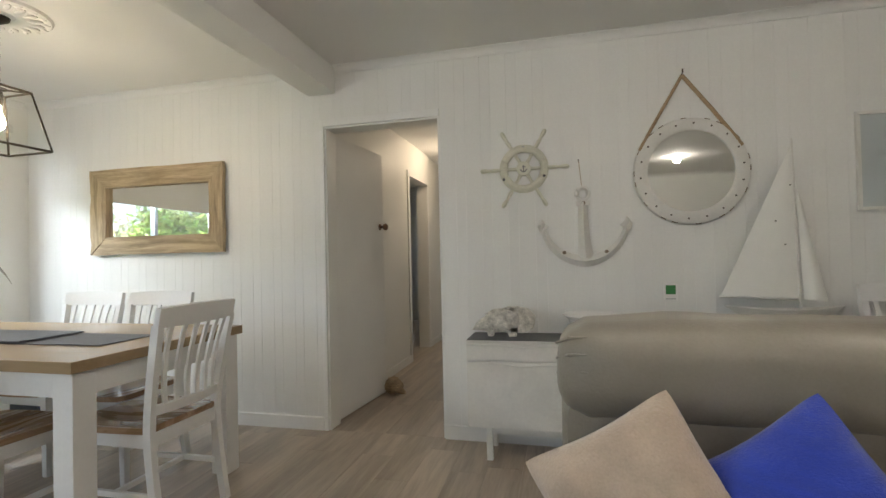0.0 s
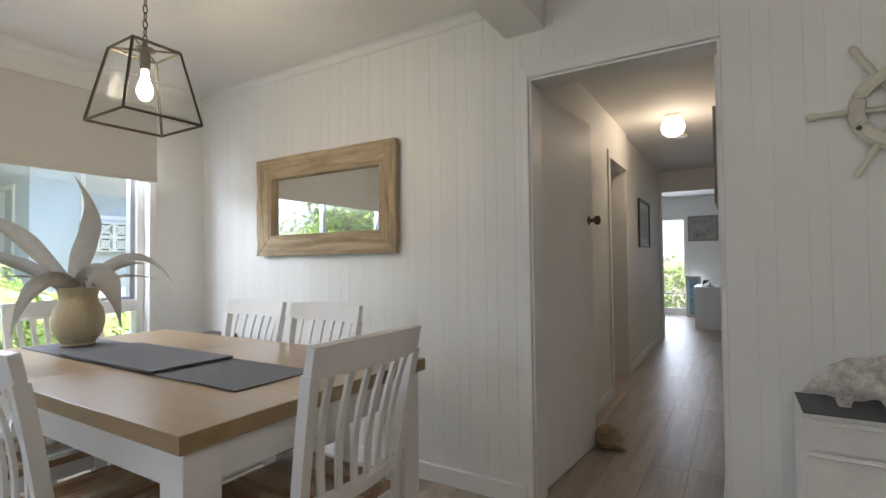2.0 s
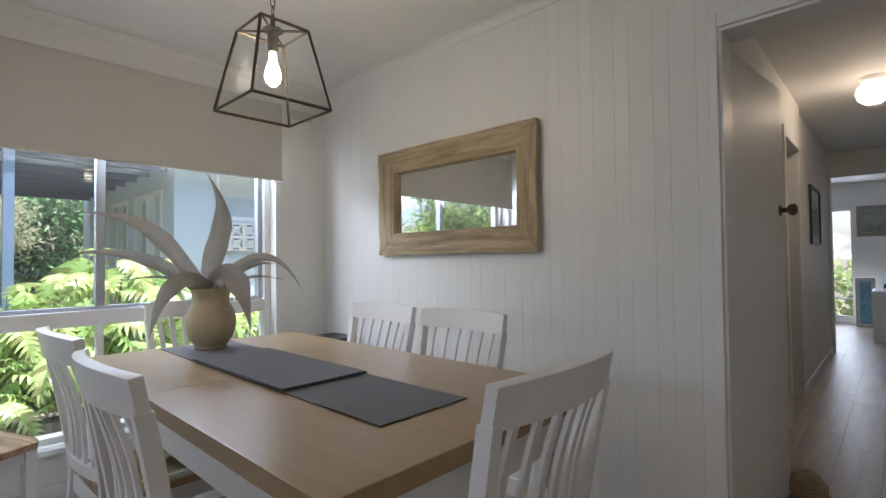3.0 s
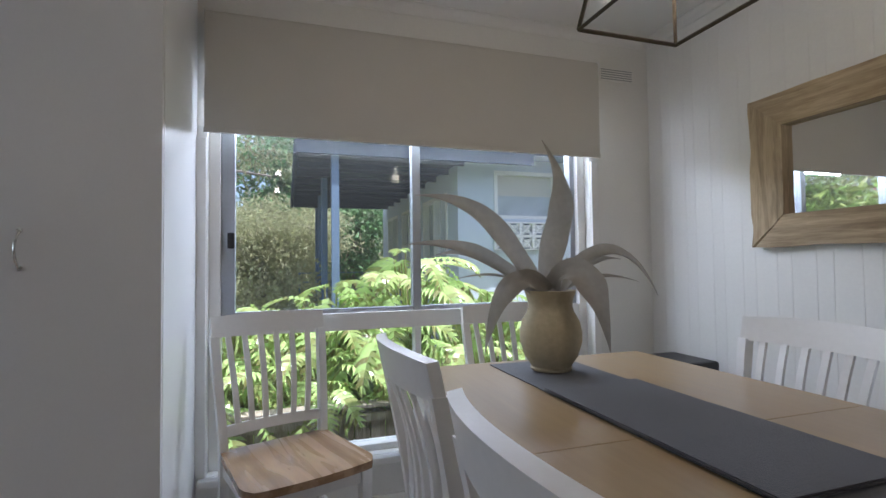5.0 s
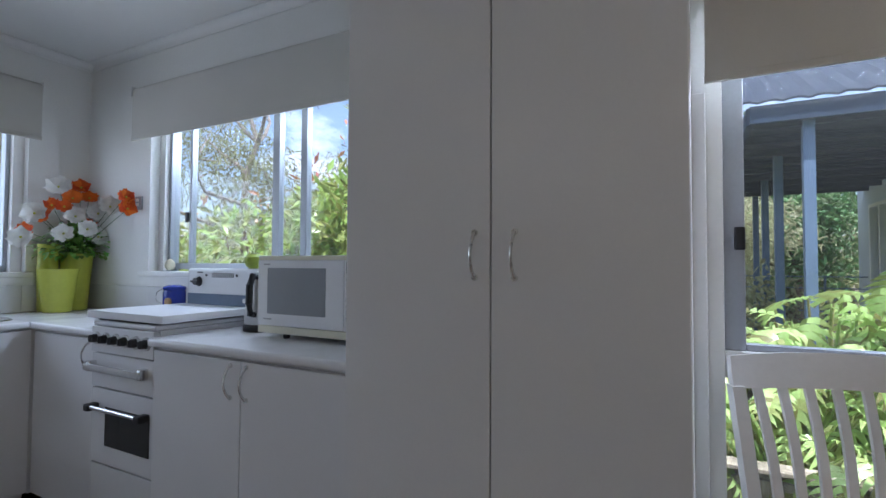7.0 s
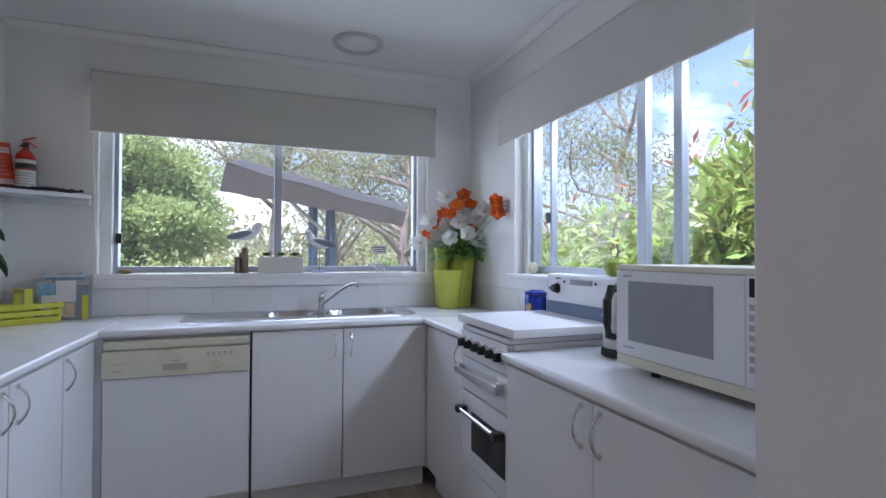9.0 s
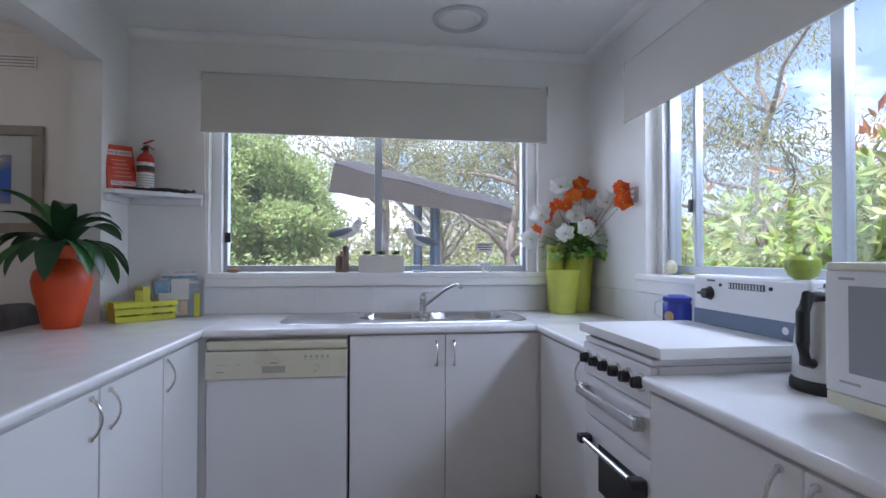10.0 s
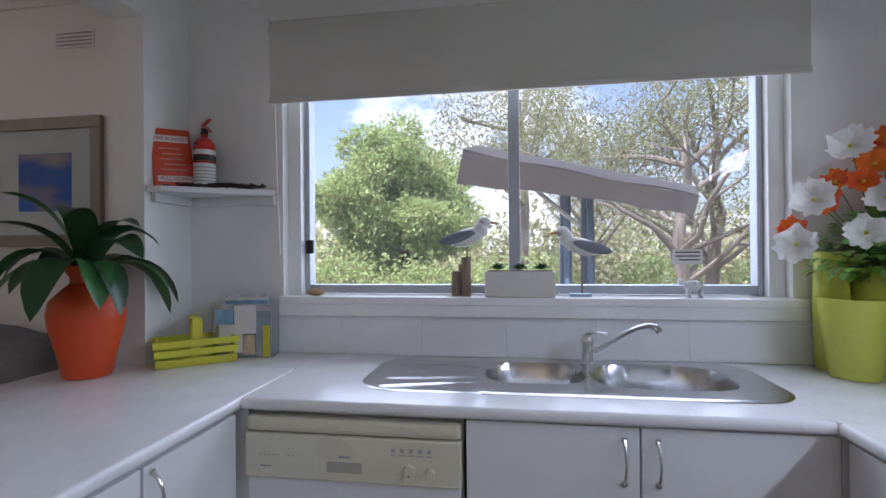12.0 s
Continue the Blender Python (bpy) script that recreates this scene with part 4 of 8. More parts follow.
SILL = 1.1197
po = thing("driftwood_posts", (-2.60, -2.85, SILL), "three small weathered wooden posts under a gull", "ornament")
for dx, dy, h, r in ((0.028, 0.0, 0.095, 0.017), (-0.012, 0.012, 0.148, 0.0185), (0.006, -0.022, 0.12, 0.016)):
    b = lathe([(0, 0), (r, 0), (r * 1.02, h * 0.5), (r * 0.96, h - 0.003), (r * 0.85, h), (0, h)], 12, 0.05)
    bmesh.ops.translate(b, verts=b.verts, vec=(-2.60 + dx, -2.85 + dy, SILL))
    part("post", b, M_DRIFT, po, smooth=True)
gull(-2.615, -2.838, SILL + 0.1485, 180, "white carved seagull with grey wings on wooden posts")
gull(-3.035, -2.85, SILL + 0.108, 0, "white carved seagull with grey wings on a rod stand")
gs = thing("gull_stand", (-3.03, -2.85, SILL), "pale blue wooden base with a thin rod", "stand")
part("base", boxm(-3.068, -2.99, -2.87, -2.83, SILL + 0.0005, SILL + 0.012, bevel=0.003), mat("pale_blue_paint", (0.36, 0.47, 0.58), 0.6, var=0.1, scale=20, bump=0.02), gs)
b = bmesh.new()
tube(b, [(-3.035, -2.85, SILL + 0.012), (-3.035, -2.85, SILL + 0.11)], 0.003, 8)
part("rod", b, M_DRIFT, gs)

pl = thing("succulent_planter", (-2.81, -2.845, SILL), "long cream trough with three small succulents", "planter")
b = boxm(-2.937, -2.683, -2.885, -2.805, SILL + 0.0005, SILL + 0.094, bevel=0.004)
part("trough", b, mat("cream_ceramic", (0.66, 0.64, 0.57), 0.5, var=0.03, bump=0.006), pl)
part("soil", boxm(-2.93, -2.69, -2.878, -2.812, SILL + 0.0945, SILL + 0.097), M_GROUND, pl)
for x in (-2.73, -2.81, -2.888):
    b = bmesh.new()
    for ring, (n, tilt, ln_) in enumerate(((9, 20, 0.034), (7, 42, 0.032), (5, 66, 0.026))):
        for k in range(n):
            a = 2 * math.pi * (k + ring * 0.5) / n
            d = Vector((math.cos(a) * math.cos(radians(tilt)), math.sin(a) * math.cos(radians(tilt)), math.sin(radians(tilt))))
            c = Vector((x, -2.845, SILL + 0.101))
            tube(b, [c, c + d * ln_ * 0.55, c + d * ln_], [0.004, 0.0075, 0.001], 6, flat=0.5)
    part("succulent", b, M_GREEN, pl, "small green rosette", True)

cow = thing("cow_figurine", (-3.405, -2.83, SILL), "tiny black and white cow figurine on the sill", "figurine")
b = bmesh.new()
ellipsoid(b, (-3.41, -2.83, SILL + 0.042), (0.033, 0.017, 0.02), 12)
ellipsoid(b, (-3.368, -2.826, SILL + 0.056), (0.014, 0.011, 0.012), 10)
for dx in (-0.022, 0.018):
    for dy in (-0.009, 0.009):
        tube(b, [(-3.41 + dx, -2.83 + dy, SILL + 0.0005), (-3.41 + dx, -2.83 + dy, SILL + 0.035)], 0.006, 8)
part("body", b, mat("cow_patches", (0.70, 0.70, 0.68), 0.4, var=0.05, scale=60, fine=90, stain=1.0, stain_color=(0.03, 0.03, 0.03)), cow, smooth=True)
sh = lathe([(0, 0.0), (0.012, 0.002), (0.024, 0.012), (0.021, 0.022), (0.01, 0.031), (0, 0.034)], 14, 0.12)
bmesh.ops.scale(sh, verts=sh.verts, vec=(1.5, 0.9, 0.85))
bmesh.ops.translate(sh, verts=sh.verts, vec=(-2.02, -2.83, SILL + 0.0003))
tagged(part("sea_shell", sh, M_CORK, smooth=True), "small brown sea shell on the sill", "shell")

# corner shelf with fire things
sf = thing("corner_shelf", (-1.66, -2.70, 1.5), "white corner shelf fixed to both walls", "shelf")
b = bmesh.new()
pts = [(-1.4925, -2.818), (-1.875, -2.818), (-1.875, -2.795), (-1.55, -2.575), (-1.4925, -2.575)]
lo = [b.verts.new((x, y, 1.513)) for x, y in pts]
hi = [b.verts.new((x, y, 1.533)) for x, y in pts]
b.faces.new(lo)
b.faces.new(hi[::-1])
for i in range(5):
    j = (i + 1) % 5
    b.faces.new((lo[j], lo[i], hi[i], hi[j]))
bmesh.ops.recalc_face_normals(b, faces=b.faces)
part("board", b, M_LAM, sf)
part("batten", boxm(-1.86, -1.52, -2.8195, -2.80, 1.478, 1.5128, bevel=0.002), M_LAM, sf)
part("batten", boxm(-1.511, -1.4915, -2.80, -2.60, 1.478, 1.5128, bevel=0.002), M_LAM, sf)
part("price_tag", boxm(-1.90, -1.845, -2.7945, -2.7925, 1.51, 1.545), M_PAPER, sf)

SHF = 1.5332


def words(text, size, m, material, parent, label=""):
    """Raised lettering in the built-in font, as a mesh."""
    cu = bpy.data.curves.new("lettering", 'FONT')
    cu.body, cu.size, cu.extrude, cu.align_x = text, size, 0.0004, 'CENTER'
    tmp = bpy.data.objects.new("lettering", cu)
    me = bpy.data.meshes.new_from_object(tmp)
    bpy.data.objects.remove(tmp)
    me.materials.clear()
    me.materials.append(material)
    me.transform(m)
    ob = new("lettering", me)
    ob.parent = parent
    ob.matrix_parent_inverse = place_of(parent).inverted()
    return ob


def fire_blanket():
    fb = thing("fire_blanket", (-1.53, -2.74, SHF), "red plastic fire blanket packet leaning on the wall", "fire blanket")
    m = pose(-1.535, -2.672, SHF + 0.002, 0, 0, 57) @ pose(0, 0, 0, 7, 4, 0)
    b = boxm(-0.072, 0.072, -0.014, 0.014, 0, 0.225, bevel=0.007)
    b.transform(m)
    pk = part("packet", b, M_PACK, fb, smooth=True)
    M2 = m @ pose(0, 0.0146, 0, 90, 0, 180)
    for z0, z1 in ((0.172, 0.198), (0.022, 0.044)):
        b = boxm(-0.06, 0.06, 0.0141, 0.0148, z0, z1)
        b.transform(m)
        part("label_band", b, M_PAPER, fb, "pale printed band")
    words("FIRE BLANKET", 0.019, m @ pose(0, 0.0150, 0.179, 90, 0, 180), M_RED, fb)
    words("PULL DOWN", 0.018, m @ pose(0, 0.0150, 0.027, 90, 0, 180), M_RED, fb)
    for i in range(5):
        b = boxm(-0.045 + 0.004 * i, 0.045 - 0.01 * (i % 2), 0.0141, 0.0147, 0.065 + i * 0.02, 0.07 + i * 0.02)
        b.transform(m)
        part("print_bar", b, mat("pale_red_print", (0.72, 0.35, 0.28), 0.5) if i == 0 else bpy.data.materials["pale_red_print"], fb)


fire_blanket()


def extinguisher():
    x, y = -1.612, -2.735
    ex = thing("fire_extinguisher", (x, y, SHF), "small red fire extinguisher with black handle and white label", "extinguisher")
    def add(nm, prof, m_, lab=""):
        b = lathe(prof, 26)
        bmesh.ops.translate(b, verts=b.verts, vec=(x, y, SHF))
        return part(nm, b, m_, ex, lab, True)
    add("cylinder", [(0, 0.0005), (0.036, 0.0005), (0.0395, 0.006), (0.0395, 0.165), (0.036, 0.18), (0.024, 0.196), (0.014, 0.202), (0.013, 0.214), (0, 0.214)], M_RED)
    add("label", [(0.0397, 0.018), (0.0402, 0.018), (0.0402, 0.1), (0.0397, 0.1)], M_PAPER, "white printed label")
    add("band", [(0.0397, 0.108), (0.0402, 0.108), (0.0402, 0.132), (0.0397, 0.132)], M_BLACK, "black band")
    add("band", [(0.0397, 0.134), (0.0402, 0.134), (0.0402, 0.152), (0.0397, 0.152)], M_PAPER, "white band")
    for i in range(5):
        add("print_line", [(0.0403, 0.03 + i * 0.013), (0.0405, 0.03 + i * 0.013), (0.0405, 0.034 + i * 0.013), (0.0403, 0.034 + i * 0.013)], M_GREYINK)
    add("valve", [(0, 0.214), (0.012, 0.214), (0.014, 0.222), (0.012, 0.238), (0, 0.24)], M_BLACK)
    d = Vector((-0.75, 0.6, 0)).normalized()
    c = Vector((x, y, SHF))
    for nm, z, l, m_ in (("carry_handle", 0.236, 0.075, M_RED), ("lever", 0.252, 0.07, M_RED)):
        b = bmesh.new()
        tube(b, [c - d * 0.02 + Vector((0, 0, z)), c + d * 0.02 + Vector((0, 0, z + 0.004)), c + d * l + Vector((0, 0, z - 0.012 + (0.02 if nm == "lever" else -0.012)))], [0.007, 0.0085, 0.006], 8, flat=0.5)
        part(nm, b, m_, ex, smooth=True)
    b = bmesh.new()
    tube(b, [c - d * 0.012 + Vector((0, 0, 0.228)), c - d * 0.042 + Vector((0, 0, 0.226))], [0.007, 0.005], 8)
    part("nozzle", b, M_BLACK, ex)


extinguisher()
b = bmesh.new()
rnd = random.Random(4)
pts = [(-1.52, -2.62, SHF + 0.008)]
for i in range(34):
    a = i / 33
    pts.append((-1.53 - 0.30 * a + 0.02 * math.sin(i * 1.9), -2.655 - 0.12 * a + 0.016 * math.cos(i * 2.3), SHF + 0.007 + 0.012 * abs(math.sin(i * 1.1))))
tube(b, pts, 0.0058, 7)
tube(b, [(-1.66, -2.69, SHF + 0.012), (-1.72, -2.72, SHF + 0.016), (-1.80, -2.76, SHF + 0.01)], 0.009, 8)
tagged(part("black_cable", b, M_BLACK, smooth=True), "tangled black charging cable lying on the shelf", "cable")


# leafy plants
def blade(bm, root, way, length, width, droop, seg=7, fold=0.15, twist=0.0):
    """A tapering leaf that arches over; two faces wide with a folded midrib."""
    way = Vector(way).normalized()
    p = Vector(root)
    side = way.cross(Vector((0, 0, 1)))
    side = side.normalized() if side.length > 1e-3 else Vector((1, 0, 0))
    d = way.copy()
    rows = []
    for i in range(seg + 1):
        a = i / seg
        w = width * (math.sin(math.pi * min(1, 0.06 + a * 0.94)) ** 0.75) * (1 if a < 0.97 else 0.3)
        s = Matrix.Rotation(twist * a, 3, d) @ side
        n = d.cross(s).normalized()
        rows.append((bm.verts.new(p - s * w + n * -fold * w), bm.verts.new(p), bm.verts.new(p + s * w + n * -fold * w)))
        d = (d + Vector((0, 0, -droop / seg))).normalized()
        p = p + d * (length / seg)
    for r0, r1 in zip(rows, rows[1:]):
        bm.faces.new((r0[0], r0[1], r1[1], r1[0]))
        bm.faces.new((r0[1], r0[2], r1[2], r1[1]))


def orange_vase():
    x, y = -1.427, -2.40
    v = thing("orange_vase", (x, y, TOP), "matt orange-red vase with a flared neck on the peninsula", "vase")
    b = lathe([(0, 0.001), (0.064, 0.001), (0.069, 0.006), (0.083, 0.08), (0.104, 0.165), (0.109, 0.205), (0.101, 0.245), (0.068, 0.28), (0.046, 0.30), (0.046, 0.318), (0.070, 0.356), (0.066, 0.358), (0.042, 0.32), (0.040, 0.30), (0.0, 0.29)], 40)
    bmesh.ops.translate(b, verts=b.verts, vec=(x, y, TOP + 0.0003))
    part("body", b, M_ORANGE, v, smooth=True)
    lf = thing("artificial_plant", (x, y, TOP + 0.3), "dark green broad-leaved artificial plant in the orange vase", "plant")
    r = random.Random(11)
    n = 24
    for i in range(n):
        a = i * 2.399 + 0.3
        el = radians(r.uniform(38, 82))
        way = (math.cos(a) * math.cos(el), math.sin(a) * math.cos(el), math.sin(el))
        root = Vector((x, y, TOP + 0.33)) + Vector((math.cos(a), math.sin(a), 0)) * 0.02
        b = bmesh.new()
        ln_ = r.uniform(0.24, 0.34)
        tube(b, [(x, y, TOP + 0.292), root + Vector(way) * 0.03], 0.0035, 5)
        blade(b, root + Vector(way) * 0.02, way, ln_, r.uniform(0.034, 0.048), r.uniform(1.7, 3.4), 9, 0.25, r.uniform(-0.5, 0.5))
        part("leaf", b, M_DARKGREEN if r.random() < 0.45 else M_GREEN, lf, smooth=True)


orange_vase()

bk = thing("slatted_basket", (-1.64, -2.585, TOP), "yellow-green painted slatted wooden basket with a tall handle", "basket")
mb = pose(-1.655, -2.615, TOP + 0.0006, 0, 0, 41)
def bput(nm, *a, **k):
    b = boxm(*a, **k)
    b.transform(mb)
    return part(nm, b, M_YELLOW, bk)
bput("base", -0.125, 0.125, -0.06, 0.06, 0, 0.006)
for s in (-1, 1):
    for i in range(3):
        e = 0.004 * i
        bput("slat", -0.128 - e, 0.128 + e, s * (0.062 + e) - 0.003, s * (0.062 + e) + 0.003, 0.006 + i * 0.032, 0.029 + i * 0.032, bevel=0.001)
for s in (-1, 1):
    bput("end_panel", s * 0.122 - 0.004, s * 0.122 + 0.004, -0.058, 0.058, 0.0065, 0.092, bevel=0.001)
    bput("handle_post", -0.016, 0.016, s * 0.056 - 0.0025, s * 0.056 + 0.0025, 0.0065, 0.165, bevel=0.001)
bput("handle_bar", -0.015, 0.015, -0.053, 0.053, 0.145, 0.16, bevel=0.002)

hd = thing("brochure_holder", (-1.78, -2.77, TOP), "clear acrylic holder full of tourist brochures", "holder")
mh = pose(-1.775, -2.748, TOP + 0.0006, 0, 0, 12)
def hput(nm, mt, lab, *a):
    b = boxm(*a)
    b.transform(mh)
    return part(nm, b, mt, hd, lab)
for a in ((-0.11, 0.11, 0.045, 0.047, 0, 0.19), (-0.11, -0.108, -0.05, 0.0448, 0, 0.19), (0.108, 0.11, -0.05, 0.0448, 0, 0.19), (-0.1078, 0.1078, -0.05, 0.0448, 0, 0.002)):
    hput("acrylic_side", M_ACRYL, "", *a)
r = random.Random(5)
M_BRO = [mat("brochure_photo_" + c, col, 0.4, var=0.35, scale=14, fine=50, bump=0.003, stain=0.7, stain_color=sc) for c, col, sc in
         (("sea", (0.22, 0.40, 0.55), (0.6, 0.6, 0.55)), ("tan", (0.50, 0.38, 0.26), (0.2, 0.25, 0.4)), ("grey", (0.55, 0.55, 0.55), (0.15, 0.17, 0.2)))]
for i in range(7):
    z = 0.165 + 0.012 * i + r.uniform(0, 0.01)
    m_ = M_CYAN if i == 6 else (M_PAPER if i % 3 == 1 else M_BRO[i % 3])
    hput("brochure", m_, "", -0.1 + 0.006 * i, 0.09 - 0.008 * (i % 2), 0.030 - i * 0.011, 0.034 - i * 0.011, 0.0025, z if i < 6 else 0.225)
hput("brochure", M_YELLOW, "yellow brochure", -0.1, -0.075, 0.0475, 0.0495, 0.002, 0.12)
hput("loose_sheet", M_PAPER, "curled white sheet", -0.05, 0.03, 0.0478, 0.0486, 0.09, 0.195)
hput("brochure", M_PAPER, "white leaflet", 0.0, 0.085, 0.0488, 0.0494, 0.02, 0.125)
hput("brochure", M_BRO[0], "pale blue leaflet", 0.035, 0.1, 0.0472, 0.0478, 0.125, 0.18)
hput("brochure", M_BRO[1], "tan leaflet", -0.045, 0.0, 0.0472, 0.0478, 0.012, 0.085)

# lime pots and poppies
fp = thing("lime_pot", (-3.81, -2.66, TOP), "wide lime green glazed flower pot", "pot", "lime pots")
b = lathe([(0, 0.001), (0.062, 0.001), (0.066, 0.006), (0.095, 0.236), (0.098, 0.24), (0.092, 0.241), (0.062, 0.02), (0, 0.02)], 40)
bmesh.ops.translate(b, verts=b.verts, vec=(-3.808, -2.66, TOP + 0.0003))
part("body", b, M_LIME, fp, smooth=True)
fp2 = thing("lime_vase", (-3.915, -2.735, TOP), "tall ribbed lime green vase holding flowers", "vase", "lime pots")
prof = [(0, 0.001), (0.055, 0.001), (0.058, 0.005)]
for i in range(28):
    z = 0.012 + i * 0.0112
    prof += [(0.058 + 0.022 * i / 27 + (0.0022 if i % 2 else 0), z)]
prof += [(0.081, 0.328), (0.075, 0.328), (0.06, 0.1), (0, 0.1)]
b = lathe(prof, 40)
bmesh.ops.translate(b, verts=b.verts, vec=(-3.925, -2.72, TOP + 0.0003))
part("body", b, M_LIME_B, fp2, smooth=True)
fp3 = thing("lime_vase", (-3.80, -2.757, TOP), "tall olive lime vase standing behind the pot", "vase", "lime pots")
b = lathe([(0, 0.001), (0.04, 0.001), (0.045, 0.01), (0.05, 0.2), (0.047, 0.33), (0.052, 0.38), (0.047, 0.38), (0.04, 0.3), (0, 0.1)], 28)
bmesh.ops.translate(b, verts=b.verts, vec=(-3.80, -2.757, TOP + 0.0003))
part("body", b, M_LIME_B, fp3, smooth=True)


def poppies():
    x, y, z = -3.925, -2.72, TOP + 0.30
    bq = thing("artificial_poppies", (x, y, z), "bunch of orange and white artificial poppies in the lime vase", "flowers")
    r = random.Random(23)
    b = bmesh.new()
    for i in range(600):
        a, el = r.uniform(0, 6.28), radians(r.uniform(5, 85))
        way = Vector((math.cos(a) * math.cos(el), math.sin(a) * math.cos(el), math.sin(el)))
        p = Vector((x, y, z)) + way * r.uniform(0.03, 0.21)
        if p.x > -4.02 and p.y > -2.81:
            blade(b, p, way, r.uniform(0.025, 0.05), r.uniform(0.010, 0.018), r.uniform(0.5, 2), 3, 0.2)
    part("foliage", b, M_FRESH, bq, "small green leaves")
    blooms = [('W', -3.865, -2.665, 1.433), ('W', -4.0, -2.685, 1.462), ('W', -3.798, -2.641, 1.332), ('W', -4.02, -2.677, 1.325),
              ('W', -3.789, -2.69, 1.592), ('W', -3.663, -2.64, 1.431), ('W', -3.998, -2.562, 1.497), ('W', -3.584, -2.58, 1.301),
              ('W', -3.887, -2.585, 1.36), ('O', -3.941, -2.704, 1.615), ('O', -3.875, -2.654, 1.541), ('O', -3.794, -2.696, 1.494),
              ('O', -4.057, -2.712, 1.559), ('O', -3.686, -2.723, 1.344), ('O', -4.128, -2.706, 1.382), ('O', -3.7, -2.592, 1.427),
              ('O', -3.814, -2.607, 1.484), ('O', -3.985, -2.326, 1.544), ('O', -3.985, -2.31, 1.477)]
    for hue, bx_, by_, bz_ in blooms:
        p = Vector((max(bx_, -3.99), by_ + (0.05 if hue == 'W' else -0.02), bz_))
        d = (p - Vector((x, y, z))).normalized()
        b = bmesh.new()
        tube(b, [(x, y, z - 0.05), Vector((x, y, z)) + d * 0.1 + Vector((0, 0, 0.03)), p], 0.0014, 5)
        part("stem", b, M_GREEN, bq)
        white = hue == 'W'
        out = (d * 0.55 + Vector((0.45, 0.8, 0.05))).normalized()
        s = out.cross(Vector((0, 0, 1))).normalized()
        u = s.cross(out)
        b = bmesh.new()
        size = r.uniform(0.042, 0.052) if hue == 'W' else r.uniform(0.034, 0.043)
        hub = b.verts.new(p)
        for k in range(6):
            a = 2 * math.pi * k / 6 + r.uniform(-0.25, 0.25)
            e = s * math.cos(a) + u * math.sin(a)
            t = s * -math.sin(a) + u * math.cos(a)
            rows = []
            for j in range(1, 4):
                q = j / 3
                w = size * (0.25 + 0.75 * math.sin(q * 1.9))
                c = p + e * size * q + out * size * (0.62 * q * q - 0.15 * q * q * q)
                rows.append([b.verts.new(c + t * w * v + out * 0.006 * abs(v) * q + out * r.uniform(-0.008, 0.008) * q) for v in (-0.85, -0.42, 0, 0.42, 0.85)])
            for m_ in (0, 1, 2, 3):
                b.faces.new((hub, rows[0][m_ + 1], rows[0][m_]))
            for r0, r1 in zip(rows, rows[1:]):
                for m_ in (0, 1, 2, 3):
                    b.faces.new((r0[m_], r0[m_ + 1], r1[m_ + 1], r1[m_]))
        part("bloom", b, M_POPPY_W if white else M_POPPY_O, bq, "white poppy" if white else "orange poppy", True)
        b = bmesh.new()
        ellipsoid(b, p + out * 0.006, (0.006, 0.006, 0.006), 8)
        part("flower_eye", b, M_YELLOW, bq)


poppies()

# round ceiling vent
cv = thing("ceiling_vent", (-3.195, -2.487, CEIL), "round white ceiling vent with a raised ring", "vent")
b = lathe([(0, -0.012), (0.085, -0.012), (0.095, -0.008), (0.10, -0.001), (0, -0.001)], 36)
bmesh.ops.translate(b, verts=b.verts, vec=(-3.195, -2.46, CEIL))
part("disc", b, M_TRIM, cv, smooth=True)
b = lathe([(0.108, -0.001), (0.112, -0.012), (0.124, -0.017), (0.138, -0.010), (0.142, -0.001)], 40)
bmesh.ops.translate(b, verts=b.verts, vec=(-3.195, -2.46, CEIL))
part("ring", b, mat("grey_vent_ring", (0.55, 0.55, 0.54), 0.4), cv, smooth=True)

# ---------------- dining ----------------
def dining_table():
    t = thing("dining_table", (-2.555, 1.74, 0), "dining table with honey oak top and white painted legs", "table")
    X0, X1, Y0, Y1 = -3.45, -1.662, 1.260, 2.222
    for a, b_ in ((X0, -2.62), (-2.62, X1)):
        part("top_leaf", boxm(a + 0.0003, b_ - 0.0003, Y0, Y1, 0.7315, 0.775, bevel=0.002), M_OAK, t)
    for x in (X0 + 0.02, X1 - 0.115):
        for y in (Y0 + 0.02, Y1 - 0.115):
            part("leg", boxm(x, x + 0.095, y, y + 0.095, 0, 0.731, bevel=0.004), M_WHITEWOOD, t)
    for y in (Y0 + 0.03, Y1 - 0.055):
        part("apron", boxm(X0 + 0.116, X1 - 0.116, y, y + 0.025, 0.635, 0.731), M_WHITEWOOD, t)
    for x in (X0 + 0.03, X1 - 0.055):
        part("apron", boxm(x, x + 0.025, Y0 + 0.116, Y1 - 0.116, 0.635, 0.731), M_WHITEWOOD, t)


dining_table()


